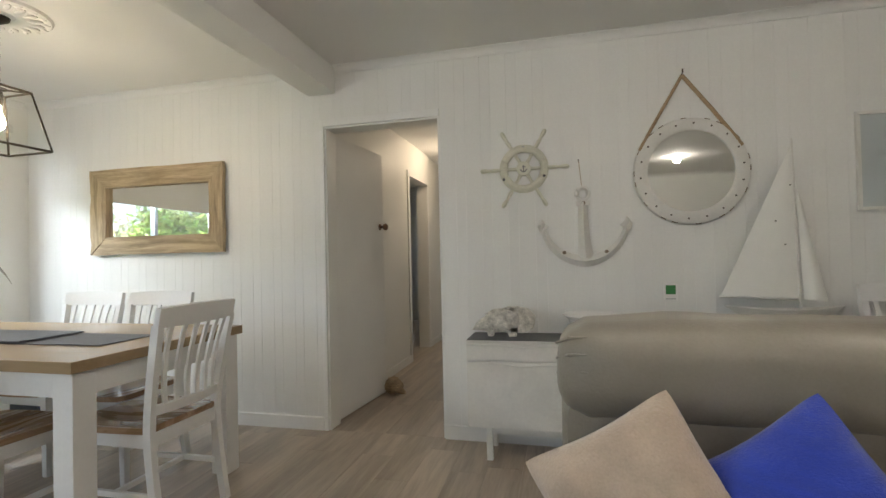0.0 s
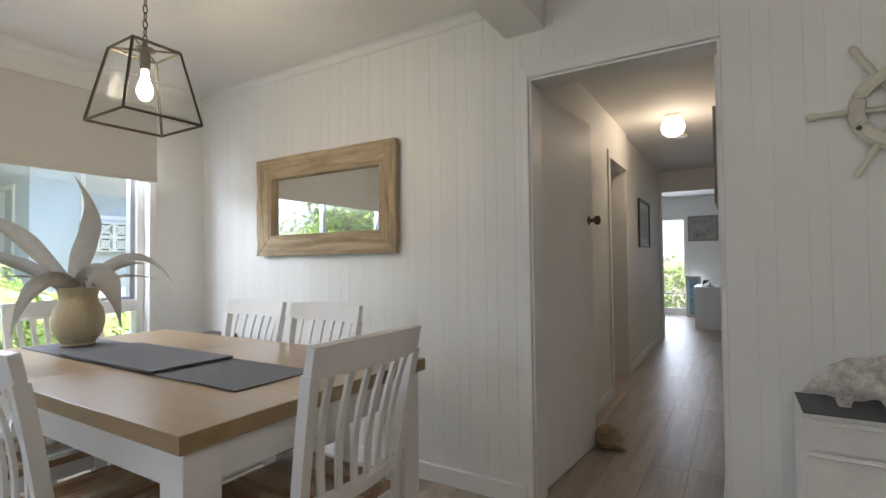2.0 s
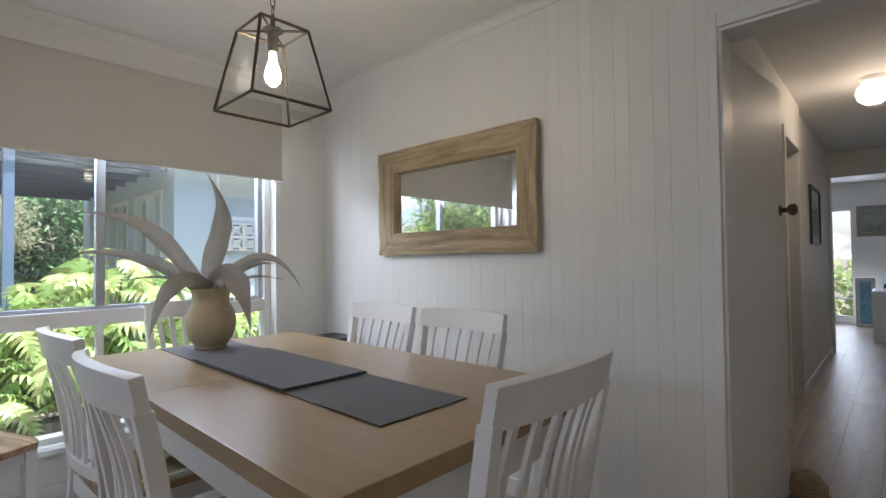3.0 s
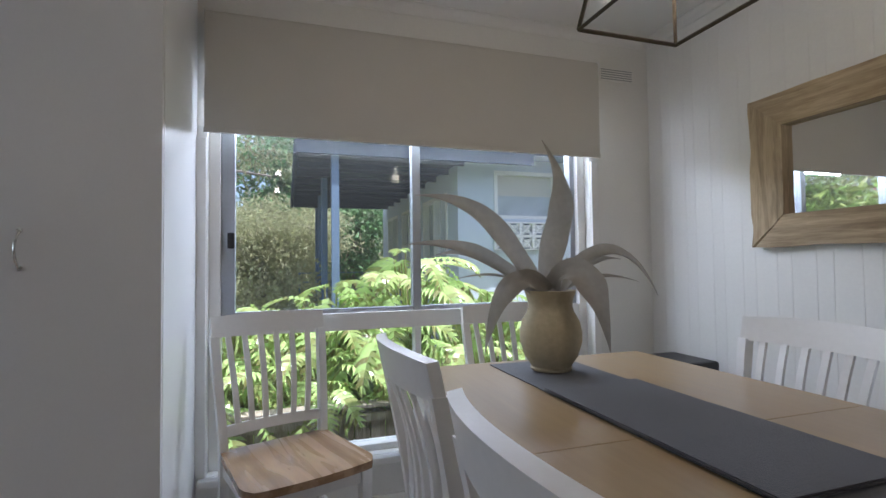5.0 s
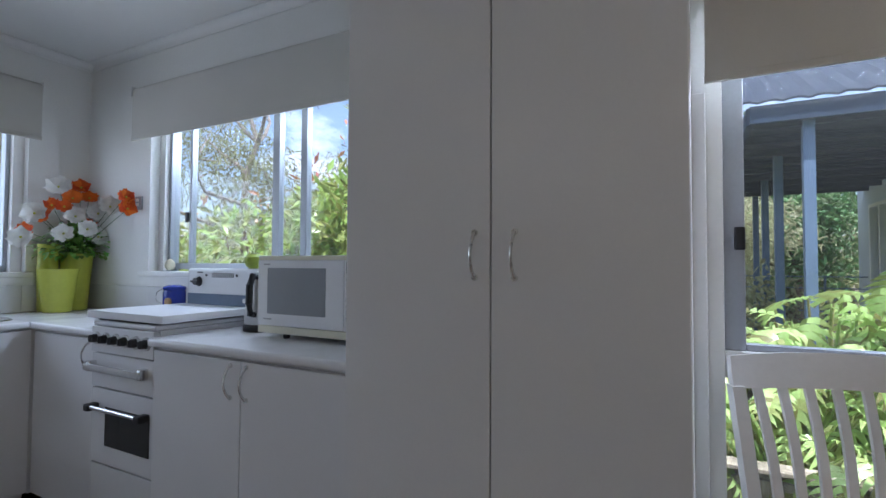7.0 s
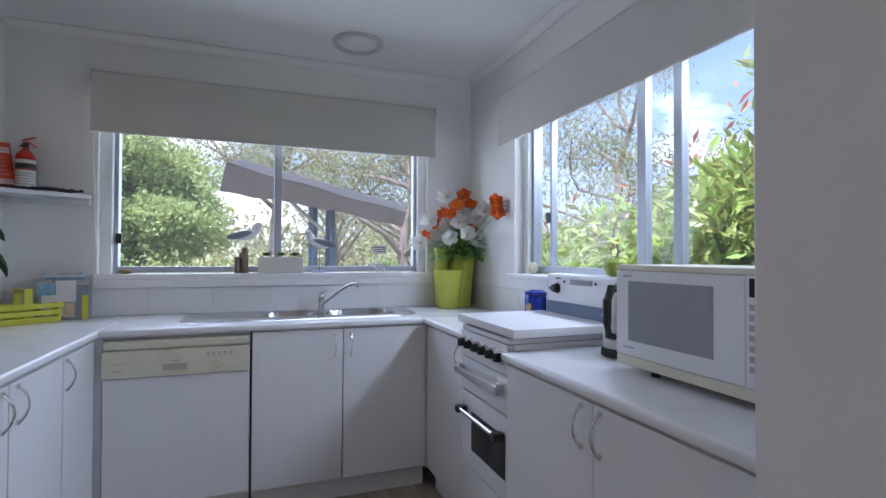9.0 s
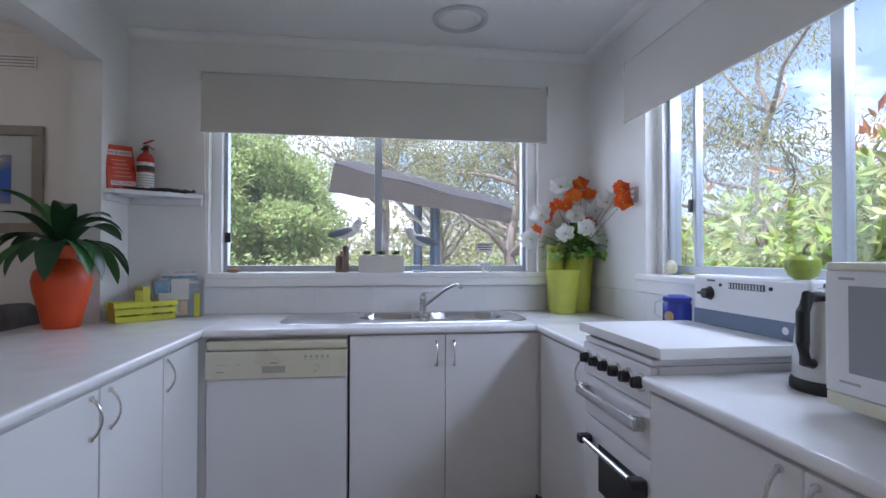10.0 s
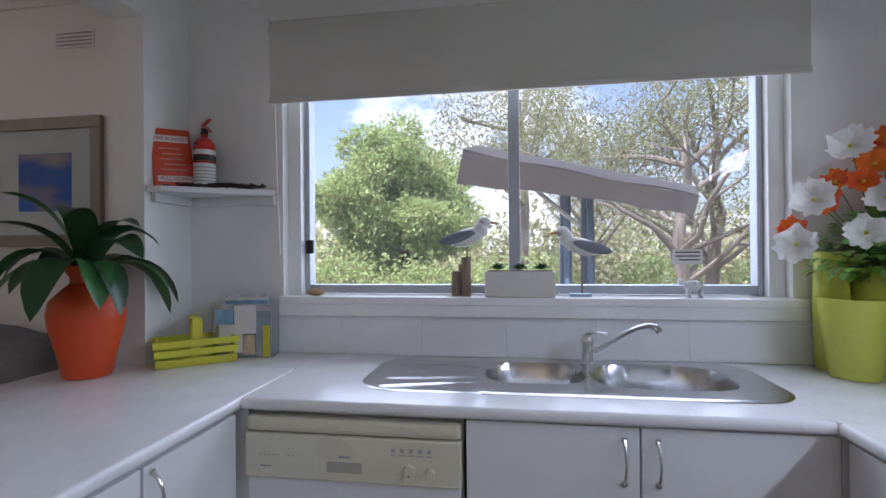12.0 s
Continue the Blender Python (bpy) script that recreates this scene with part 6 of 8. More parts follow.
def sofa():
    s = thing("leather_sofa", (1.15, 0.95, 0), "taupe leather sofa with a rolled padded back", "sofa")
    bm = bmesh.new()
    soft_box(bm, 0.05, 2.25, 1.20, 1.46, 0.05, 0.74, 0.05, 12, 0.006, 1)
    part("back_frame", bm, M_LEATHER, s, smooth=True)
    for i, (x0, x1) in enumerate(((0.045, 1.15), (1.155, 2.25))):
        bm = bmesh.new()
        soft_box(bm, x0, x1, 1.165, 1.49, 0.68, 0.948, 0.10, 14, 0.012, 3 + i)
        part("back_roll", bm, M_LEATHER, s, "rolled padded headrest", True)
        bm = bmesh.new()
        soft_box(bm, x0 + 0.004, x1 - 0.004, 0.45, 1.19, 0.24, 0.45, 0.07, 12, 0.01, 7 + i)
        part("seat_cushion", bm, M_LEATHER, s, smooth=True)
    bm = bmesh.new()
    soft_box(bm, 0.06, 2.24, 0.47, 1.18, 0.05, 0.235, 0.03, 6)
    part("base", bm, M_LEATHER, s, smooth=True)
    for i in range(3):
        b = bmesh.new()
        z = 0.885 - i * 0.045
        tube(b, [(0.042, 1.24 + 0.02 * i, z), (0.075, 1.19 + 0.01 * i, z + 0.02), (0.12, 1.165, z + 0.028)], [0.004, 0.006, 0.001], 6)
        part("pleat", b, M_LEATHER, s)
    for x in (0.12, 2.16):
        for y in (0.53, 1.4):
            b = bmesh.new()
            tube(b, [(x, y, 0.0005), (x, y, 0.052)], [0.02, 0.026], 12)
            part("foot", b, M_BLACK, s)


sofa()


def cushion(x, y, z, m, size, material, label, seed):
    """A plump square scatter cushion with pinched corners."""
    c = thing("scatter_cushion", (x, y, z), label, "cushion", "cushions on the sofa")
    bm = bmesh.new()
    n = 22
    def puff(side):
        g = []
        for i in range(n + 1):
            row = []
            for j in range(n + 1):
                u, v = -1 + 2 * i / n, -1 + 2 * j / n
                k = 1 - 0.10 * (1 - u * u) * abs(v) ** 3 - 0.10 * (1 - v * v) * abs(u) ** 3 - 0.05 * (u * v) ** 6
                t = 0.40 * ((1 - u ** 4) * (1 - v ** 4)) ** 0.6
                wr = (0.09 * noise.noise(Vector((u * 2.0 + seed, v * 2.6, side * 3.0))) + 0.05 * noise.noise(Vector((u * 5 + v * 3 + seed, v * 2 - u, side)))) * (1 - u ** 6) * (1 - v ** 6)
                edge = i in (0, n) or j in (0, n)
                row.append(bm.verts.new(m @ Vector((u * size / 2 * k, side * (0 if edge else t + wr) * size / 2, v * size / 2 * k))))
            g.append(row)
        for i in range(n):
            for j in range(n):
                q = (g[i][j], g[i + 1][j], g[i + 1][j + 1], g[i][j + 1])
                bm.faces.new(q if side < 0 else q[::-1])
    puff(-1)
    puff(1)
    bmesh.ops.remove_doubles(bm, verts=bm.verts, dist=1e-5)
    part("cover", bm, material, c, smooth=True)


cushion(0.2, 1.02, 0.45, pose(0.21, 0.98, 0.585, -25, -29, 5), 0.38, M_BEIGEFAB, "beige plush scatter cushion leaning on the sofa back", 2.0)
cushion(0.62, 1.0, 0.45, pose(0.50, 0.95, 0.60, -26, -40, -18), 0.37, M_BLUEFAB, "cobalt blue ribbed scatter cushion on the sofa", 6.0)


def sideboard():
    s = thing("sideboard", (0.45, 2.67, 0), "low white distressed sideboard with a charcoal top", "sideboard")
    X0, X1, Y0, Y1 = -0.468, 1.40, 2.525, 2.80
    part("body", boxm(X0, X1, Y0 + 0.016, Y1, 0.178, 0.655, bevel=0.003), M_SHABBY, s)
    part("top", boxm(X0 + 0.004, X1 - 0.004, Y0 + 0.006, Y1, 0.6615, 0.6645), M_SLATE, s, "charcoal inset top")
    part("top_edge", boxm(X0 - 0.002, X1 + 0.002, Y0, Y1 + 0.004, 0.6555, 0.6612), M_SHABBY, s)
    for i in range(3):
        a, c = X0 + 0.003 + i * (X1 - X0) / 3, X0 + (i + 1) * (X1 - X0) / 3 - 0.003
        for nm, z0, z1 in (("drawer", 0.556, 0.645), ("door", 0.184, 0.545)):
            d = part(nm, boxm(a, c, Y0, Y0 + 0.0155, z0, z1, bevel=0.002), M_SHABBY, s)
            b = bmesh.new()
            pts = []
            for k in range(15):
                u = k / 14
                pts.append((a + 0.01 + (c - a - 0.02) * u, Y0 - 0.004, z1 - 0.008 - (0.012 * math.sin(math.pi * (u - 0.3) / 0.4) ** 2 if 0.3 < u < 0.7 else 0)))
            tube(b, pts, 0.0045, 6)
            part("finger_lip", b, M_SHABBY, d, "worn scalloped lip")
    for x in (X0 + 0.10, X1 - 0.14):
        for y in (Y0 + 0.02, Y1 - 0.05):
            part("leg", boxm(x, x + 0.034, y, y + 0.034, 0.0005, 0.1775, bevel=0.003), M_SHABBY, s)
    part("foot_rail", boxm(X0 + 0.135, X1 - 0.141, Y0 + 0.025, Y0 + 0.045, 0.148, 0.1775), M_SHABBY, s)


sideboard()
SB = 0.6647


def wooden_fish():
    f = thing("wooden_fish", (-0.28, 2.66, SB), "carved whitewashed wooden fish ornament", "ornament")
    bm = bmesh.new()
    prof = [(-0.455, 0.055, 0.002), (-0.43, 0.075, 0.020), (-0.38, 0.092, 0.046), (-0.32, 0.105, 0.062), (-0.25, 0.115, 0.066), (-0.19, 0.118, 0.052), (-0.15, 0.118, 0.032), (-0.135, 0.118, 0.02)]
    rings = []
    rn = random.Random(31)
    fine = [tuple(a + (c - a) * q / 3 for a, c in zip(p0, p1)) for p0, p1 in zip(prof, prof[1:]) for q in range(3)] + [prof[-1]]
    for x, zc, h in fine:
        h *= rn.uniform(0.90, 1.10)
        rings.append([bm.verts.new((x, 2.66 + 0.026 * (h / 0.066) * math.cos(t), SB + zc - 0.02 + h * math.sin(t))) for t in (2 * math.pi * k / 16 for k in range(16))])
    for a, c in zip(rings, rings[1:]):
        for k in range(16):
            bm.faces.new((a[k], a[(k + 1) % 16], c[(k + 1) % 16], c[k]))
    bm.faces.new(rings[0][::-1])
    bm.faces.new(rings[-1])
    part("body", bm, M_CARVED, f)
    for nm, pts in (("tail", [(-0.185 + (0.092 + 0.006 * (k % 2)) * math.cos(k * 0.3307), 0.095 + (0.072 + 0.005 * (k % 2)) * math.sin(k * 0.3307)) for k in range(19)]),
                    ("dorsal_fin", [(-0.38, 0.125), (-0.33, 0.155), (-0.28, 0.158), (-0.24, 0.172), (-0.20, 0.168), (-0.22, 0.13)]),
                    ("belly_fin", [(-0.38, 0.06), (-0.36, 0.001), (-0.33, 0.001), (-0.32, 0.045)]),
                    ("belly_fin", [(-0.26, 0.04), (-0.24, 0.001), (-0.2, 0.001), (-0.19, 0.06)])):
        b = bmesh.new()
        A = [b.verts.new((x, 2.648, SB + z)) for x, z in pts]
        B = [b.verts.new((x, 2.672, SB + z)) for x, z in pts]
        b.faces.new(A)
        b.faces.new(B[::-1])
        for i in range(len(pts)):
            j = (i + 1) % len(pts)
            b.faces.new((A[i], A[j], B[j], B[i]))
        bmesh.ops.recalc_face_normals(b, faces=b.faces)
        part(nm, b, M_CARVED, f)


wooden_fish()
bw = thing("white_bowl", (0.213, 2.66, SB), "wide white ceramic bowl on a small foot", "bowl")
b = lathe([(0, 0), (0.05, 0), (0.052, 0.012), (0.07, 0.022), (0.11, 0.06), (0.125, 0.1), (0.13, 0.108), (0.158, 0.126), (0.156, 0.13), (0.122, 0.112), (0.1, 0.06), (0.06, 0.03), (0, 0.026)], 40)
bmesh.ops.translate(b, verts=b.verts, vec=(0.213, 2.655, SB))
part("body", b, mat("white_ceramic", (0.80, 0.80, 0.78), 0.2, var=0.02, bump=0.003), bw, smooth=True)
cb = thing("crab_ornament", (0.62, 2.66, SB), "polished silver crab ornament with round body", "ornament")
b = bmesh.new()
ellipsoid(b, (0.705, 2.665, SB + 0.088), (0.058, 0.05, 0.048), 20)
part("shell", b, M_CHROME, cb, smooth=True)
for i, s in enumerate((-1, 1, -1, 1)):
    b = bmesh.new()
    o = 0.02 * (i // 2)
    if o:
        tube(b, [(0.705 + s * 0.04, 2.65, SB + 0.07), (0.705 + s * 0.095, 2.63, SB + 0.06), (0.705 + s * 0.11, 2.61, SB + 0.006)], [0.010, 0.009, 0.004], 10)
    else:
        cl = [radians(40 - s * 25 + k * 24) * s for k in range(7)]
        tube(b, [(0.625 - 0.055 * math.cos(a) * -1, 2.625, SB + 0.064 + 0.050 * math.sin(a)) for a in cl], [0.013, 0.013, 0.012, 0.012, 0.010, 0.008, 0.003], 10)
    part("claw", b, M_CHROME, cb, smooth=True)


def ship_wheel():
    cx, cz, y = -0.146, 1.640, NF - 0.018
    w = thing("nautical_decoration", (cx, y, cz), "distressed cream wooden ship's wheel hung on the wall", "wall decoration")
    b = bmesh.new()
    prof = []
    ring = lambda r: [(cx + r * math.cos(a), y, cz + r * math.sin(a)) for a in (2 * math.pi * k / 40 for k in range(40))]
    tube(b, ring(0.118), 0.022, 8, closed=True)
    part("rim", b, M_WHEEL, w, smooth=True)
    b = bmesh.new()
    tube(b, ring(0.139), 0.006, 6, closed=True)
    part("rim_edge", b, M_WHEEL, w, smooth=True)
    b = bmesh.new()
    tube(b, [(cx, y + 0.012, cz), (cx, y - 0.018, cz)], 0.042, 24)
    hub = part("hub", b, M_WHEEL, w, smooth=True)
    for k in range(6):
        a = math.pi / 3 * k
        d = Vector((math.cos(a), 0, math.sin(a)))
        c = Vector((cx, y, cz))
        b = bmesh.new()
        tube(b, [c + d * 0.035, c + d * 0.08, c + d * 0.11], [0.012, 0.009, 0.012], 8)
        part("spoke", b, M_WHEEL, w, smooth=True)
        b = bmesh.new()
        tube(b, [c + d * 0.135, c + d * 0.17, c + d * 0.205, c + d * 0.235, c + d * 0.255, c + d * 0.262], [0.009, 0.012, 0.0085, 0.013, 0.012, 0.004], 10)
        part("handle", b, M_WHEEL, w, smooth=True)
    b = bmesh.new()
    tube(b, [(cx, y - 0.0186, cz + 0.018), (cx, y - 0.0186, cz - 0.02)], 0.0028, 6)
    tube(b, [(cx - 0.018, y - 0.0186, cz - 0.006), (cx - 0.01, y - 0.0186, cz - 0.018), (cx, y - 0.0186, cz - 0.021), (cx + 0.01, y - 0.0186, cz - 0.018), (cx + 0.018, y - 0.0186, cz - 0.006)], 0.0028, 6)
    tube(b, [(cx - 0.01, y - 0.0186, cz + 0.01), (cx + 0.01, y - 0.0186, cz + 0.01)], 0.0022, 6)
    part("painted_anchor", b, M_INK, hub, "small black painted anchor")
    for dx, dz in ((0, 0.125), (0.118, -0.05), (-0.118, -0.06)):
        b = bmesh.new()
        tube(b, [(cx + dx, y - 0.012, cz + dz), (cx + dx, y - 0.0185, cz + dz)], 0.0085, 10)
        part("worn_stud", b, M_INK if dx else M_GREYINK, w, "dark worn stud")


ship_wheel()


def wall_anchor():
    y = NF - 0.014
    a = thing("wooden_anchor", (0.19, y, 1.06), "whitewashed wooden anchor hung from a nail", "wall decoration")
    b = bmesh.new()
    pts = [(0.187, y, 1.425), (0.186, y, 1.35), (0.188, y, 1.25), (0.192, y, 1.16), (0.196, y, 1.10)]
    tube(b, pts, [0.026, 0.028, 0.031, 0.038, 0.048], 4)
    part("shank", b, M_SHABBY, a)
    b = bmesh.new()
    arc = []
    rs = []
    for k in range(19):
        u = -1 + 2 * k / 18
        arc.append((0.19 + 0.235 * math.sin(u * 1.35) / math.sin(1.35), y, 1.085 + 0.20 * (1 - math.cos(u * 1.35)) / (1 - math.cos(1.35))))
        rs.append(0.036 - 0.021 * abs(u))
    tube(b, arc, rs, 4)
    part("curved_arm", b, M_SHABBY, a)
    for s in (-1, 1):
        b = bmesh.new()
        tube(b, [(0.19 + s * 0.222, y, 1.27), (0.19 + s * 0.242, y, 1.30), (0.19 + s * 0.236, y, 1.335)], [0.034, 0.024, 0.002], 4)
        part("fluke", b, M_SHABBY, a)
    b = bmesh.new()
    ring = [(0.186 + 0.032 * math.cos(t), y, 1.475 + 0.036 * math.sin(t)) for t in (2 * math.pi * k / 20 for k in range(20))]
    tube(b, ring, 0.0135, 6, closed=True)
    box(b, 0.148, 0.225, y - 0.014, y + 0.012, 1.405, 1.432, bevel=0.004)
    part("ring_head", b, M_SHABBY, a)
    for x, z in ((0.19, 1.418), (0.075, 1.135), (0.31, 1.135)):
        b = bmesh.new()
        tube(b, [(x, y - 0.012, z), (x, y - 0.0215, z)], 0.011, 10)
        part("knot", b, M_DRIFT, a, "dark worn knot")
    b = bmesh.new()
    tube(b, [(0.184, y, 1.505), (0.17, NF - 0.004, 1.665)], 0.002, 5)
    part("string", b, M_ROPE, a)
    b = bmesh.new()
    tube(b, [(0.169, NF, 1.668), (0.169, NF - 0.025, 1.672)], 0.003, 6)
    part("nail", b, M_IRON, a)


wall_anchor()


def round_mirror():
    cx, cz, y = 0.762, 1.568, NF - 0.02
    m = thing("round_mirror", (cx, y, cz - 0.3), "round mirror in a distressed white metal frame on a rope", "mirror")
    def disc(nm, prof, mt, lab=""):
        b = lathe(prof, 56)
        b.transform(pose(cx, y, cz, 90, 0, 0))
        return part(nm, b, mt, m, lab, True)
    disc("frame", [(0.222, -0.006), (0.224, 0.014), (0.232, 0.018), (0.283, 0.012), (0.292, 0.008), (0.298, -0.012), (0.29, -0.018), (0.222, -0.018)], M_SHABBY)
    disc("mirror_glass", [(0, 0.002), (0.2235, 0.002), (0.2235, -0.004), (0, -0.004)], M_MIRROR, "mirror glass")
    for k in range(18):
        a = 2 * math.pi * k / 18 + 0.1
        p = Vector((cx + 0.262 * math.cos(a), y - 0.0135, cz + 0.262 * math.sin(a)))
        b = bmesh.new()
        tube(b, [p + Vector((0, 0.002, 0)), p + Vector((0, -0.004, 0))], 0.0052, 8)
        part("rivet", b, M_IRON, m, "dark rivet")
    for k in range(30):
        a = 2 * math.pi * k / 30
        if (k * 7) % 5 < 3:
            b = bmesh.new()
            arc = [(cx + 0.2935 * math.cos(a + e), y - 0.0075, cz + 0.2935 * math.sin(a + e)) for e in (-0.05, 0, 0.05)]
            tube(b, arc, 0.0027, 4)
            part("rust_chip", b, M_DRIFT, m, "rusty chipped edge")
    hk = (0.735, NF - 0.012, 2.105)
    b = bmesh.new()
    tube(b, [(0.50, y - 0.006, 1.70), (0.62, y, 1.91), hk], 0.009, 7)
    tube(b, [hk, (0.88, y, 1.90), (1.02, y - 0.006, 1.69)], 0.011, 7)
    part("rope", b, M_ROPE, m, "twisted jute rope", True)
    b = bmesh.new()
    tube(b, [(0.735, NF, 2.11), (0.735, NF - 0.03, 2.115), (0.735, NF - 0.03, 2.135)], 0.004, 6)
    part("hook", b, M_IRON, m)


round_mirror()
tm = thing("thermostat", (0.642, NF, 0.9), "small white wall thermostat with a green screen", "thermostat")
part("case", boxm(0.607, 0.677, NF - 0.02, NF - 0.0005, 0.852, 0.948, bevel=0.004), M_TRIM, tm)
part("screen", boxm(0.617, 0.668, NF - 0.0212, NF - 0.0202, 0.89, 0.94), mat("green_lcd", (0.05, 0.22, 0.07), 0.3, var=0.05, bump=0), tm, "green screen")
for i in range(4):
    part("key", boxm(0.617 + i * 0.0135, 0.626 + i * 0.0135, NF - 0.0215, NF - 0.0202, 0.862, 0.868), M_GREYINK, tm)


def model_yacht():
    y = 2.70
    s = thing("model_yacht", (1.18, y, SB), "tall model yacht with off-white cloth sails", "model boat")
    msail = mat("ivory_sailcloth", (0.86, 0.86, 0.82), 0.85, var=0.03, scale=6, fine=180, bump=0.02)
    bm = bmesh.new()
    rings = []
    for k in range(13):
        u = -1 + 2 * k / 12
        w = 0.055 * (1 - abs(u) ** 2.4) + 0.001
        d = 0.06 * (1 - abs(u) ** 3) + 0.004
        rings.append([bm.verts.new((1.15 + u * 0.27, y + w * cx_, SB + 0.155 + d * cz_ + 0.02 * u * u)) for cx_, cz_ in ((-1, 0), (-0.7, -0.6), (0, -1), (0.7, -0.6), (1, 0))])
    for a, c in zip(rings, rings[1:]):
        for k in range(4):
            bm.faces.new((a[k], a[k + 1], c[k + 1], c[k]))
        bm.faces.new((a[4], a[0], c[0], c[4]))
    bm.faces.new(rings[0])
    bm.faces.new(rings[-1][::-1])
    bmesh.ops.recalc_face_normals(bm, faces=bm.faces)
    part("hull", bm, M_SHABBY, s, smooth=True)
    b = bmesh.new()
    tube(b, [(1.229, y, SB + 0.15), (1.213, y, 1.69)], [0.007, 0.004], 8)
    part("mast", b, M_SHABBY, s, smooth=True)
    b = bmesh.new()
    tube(b, [(1.229, y, 0.865), (0.86, y, 0.885)], 0.005, 8)
    part("boom", b, M_SHABBY, s)
    def sail(nm, A, B, C, belly):
        bm = bmesh.new()
        A, B, C = Vector(A), Vector(B), Vector(C)
        def f(u, v):
            p = A.lerp(B, u).lerp(C, v)
            p = A.lerp(C, v) * (1 - u) + B.lerp(C, v) * u
            p.y -= belly * math.sin(math.pi * u) * (1 - v)
            return p, Vector((0, 1, 0))
        plate(bm, f, 8, 14, 0.002)
        part(nm, bm, msail, s, smooth=True)
    sail("main_sail", (0.868, y, 0.893), (1.222, y, 0.875), (1.21, y, 1.66), 0.03)
    sail("jib_sail", (1.245, y, 0.87), (1.35, y, 0.86), (1.22, y, 1.50), 0.03)
    part("stand", boxm(1.05, 1.25, y - 0.05, y + 0.05, SB + 0.0003, SB + 0.02, bevel=0.004), M_SHABBY, s)
    for x in (1.08, 1.22):
        part("cradle", boxm(x - 0.006, x + 0.006, y - 0.035, y + 0.035, SB + 0.0202, SB + 0.112), M_SHABBY, s)
    for x, z in ((1.12, 1.27), (1.16, 1.15), (1.19, 1.45)):
        b = bmesh.new()
        tube(b, [(x, y - 0.02, z), (x, y - 0.03, z)], 0.003, 6)
        part("eyelet", b, M_IRON, s)


model_yacht()


def framed(name, base, axis, face, out, u0, u1, z0, z1, w, mframe, mount, mpic, label, mw=0.08, depth=0.022):
    """A picture: four frame sides, mount, print and glass."""
    p = thing(name, base, label, "picture", "framed pictures")
    def bx(a, c, d0, d1, e0, e1, **k):
        lo, hi = sorted((face + out * d0, face + out * d1))
        return boxm(lo, hi, a, c, e0, e1, **k) if axis == 'x' else boxm(a, c, lo, hi, e0, e1, **k)
    for a, c, e0, e1 in ((u0, u1, z1 - w, z1), (u0, u1, z0, z0 + w), (u0, u0 + w, z0 + w + 0.0002, z1 - w - 0.0002), (u1 - w, u1, z0 + w + 0.0002, z1 - w - 0.0002)):
        part("frame_side", bx(a, c, 0.0008, depth, e0, e1, bevel=0.003), mframe, p)
    part("mount", bx(u0 + w, u1 - w, 0.001, 0.008, z0 + w, z1 - w), mount, p)
    part("print", bx(u0 + w + mw, u1 - w - mw, 0.0081, 0.009, z0 + w + mw, z1 - w - mw), mpic, p, "printed picture")
    g = part("glass", bx(u0 + w, u1 - w, 0.0115, 0.0125, z0 + w, z1 - w), M_GLASS, p)
    g.visible_shadow = False
    return p


M_COAST = mat("blue_coast_painting", (0.03, 0.12, 0.50), 0.6, var=0.25, scale=5, fine=30, bump=0.01, stain=0.85, stain_color=(0.55, 0.42, 0.28), stretch=(1, 1, 2.4))
M_TREEPR = mat("tree_print", (0.60, 0.62, 0.63), 0.6, var=0.05, scale=8, fine=70, bump=0, stain=0.9, stain_color=(0.14, 0.15, 0.16))
M_TAUPE = mat("taupe_frame", (0.28, 0.25, 0.21), 0.45, var=0.08, scale=9, bump=0.01)
M_MOUNT = mat("pale_mount", (0.66, 0.67, 0.66), 0.8, var=0.02, bump=0.004)
M_DARKF = mat("dark_brown_frame", (0.05, 0.035, 0.025), 0.4, var=0.1, bump=0.01)
framed("coast_picture", (-0.83, -2.82, 1.3), 'y', -2.82, 1, -1.092, -0.53, 1.325, 1.872, 0.05, M_TAUPE, M_MOUNT, M_COAST, "blue coastal painting in a wide taupe frame", 0.10)
framed("tree_picture", (1.85, 2.82, 1.3), 'y', NF, -1, 1.545, 2.05, 1.315, 1.825, 0.018, M_SHABBY, M_MOUNT, M_TREEPR, "grey print of a bare tree in a thin white frame", 0.02)
vn2 = thing("wall_vent", (-0.95, -2.82, 2.18), "pale slotted wall vent above the picture", "vent", "wall vents")
part("plate", boxm(-1.05, -0.86, -2.8198, -2.813, 2.165, 2.24, bevel=0.002), M_TRIM, vn2)
# slots are grey strips, coloured for the shade inside them
for i in range(4):
    part("slot", boxm(-1.042, -0.868, -2.8129, -2.8118, 2.175 + i * 0.016, 2.181 + i * 0.016), M_GREYINK, vn2, "grey strip for the shade in a slot")

# dark couch behind the peninsula, and a chair in the far corner
M_GREYFAB = mat("charcoal_fabric", (0.05, 0.052, 0.055), 0.95, var=0.2, scale=9, fine=140, bump=0.06, sheen=0.3)
gs2 = thing("grey_couch", (-0.45, -2.4, 0), "charcoal fabric couch with a grey throw over its back", "sofa")
bm = bmesh.new()
soft_box(bm, -1.16, 0.7, -2.79, -2.52, 0.06, 0.90, 0.09, 10, 0.012, 2)
part("back", bm, M_GREYFAB, gs2, smooth=True)
bm = bmesh.new()
soft_box(bm, -1.16, 0.7, -2.515, -1.9, 0.06, 0.44, 0.07, 10, 0.01, 4)
part("seat", bm, M_GREYFAB, gs2, smooth=True)
bm = bmesh.new()
soft_box(bm, -1.12, -0.62, -2.80, -2.49, 0.80, 0.985, 0.06, 10, 0.03, 8)
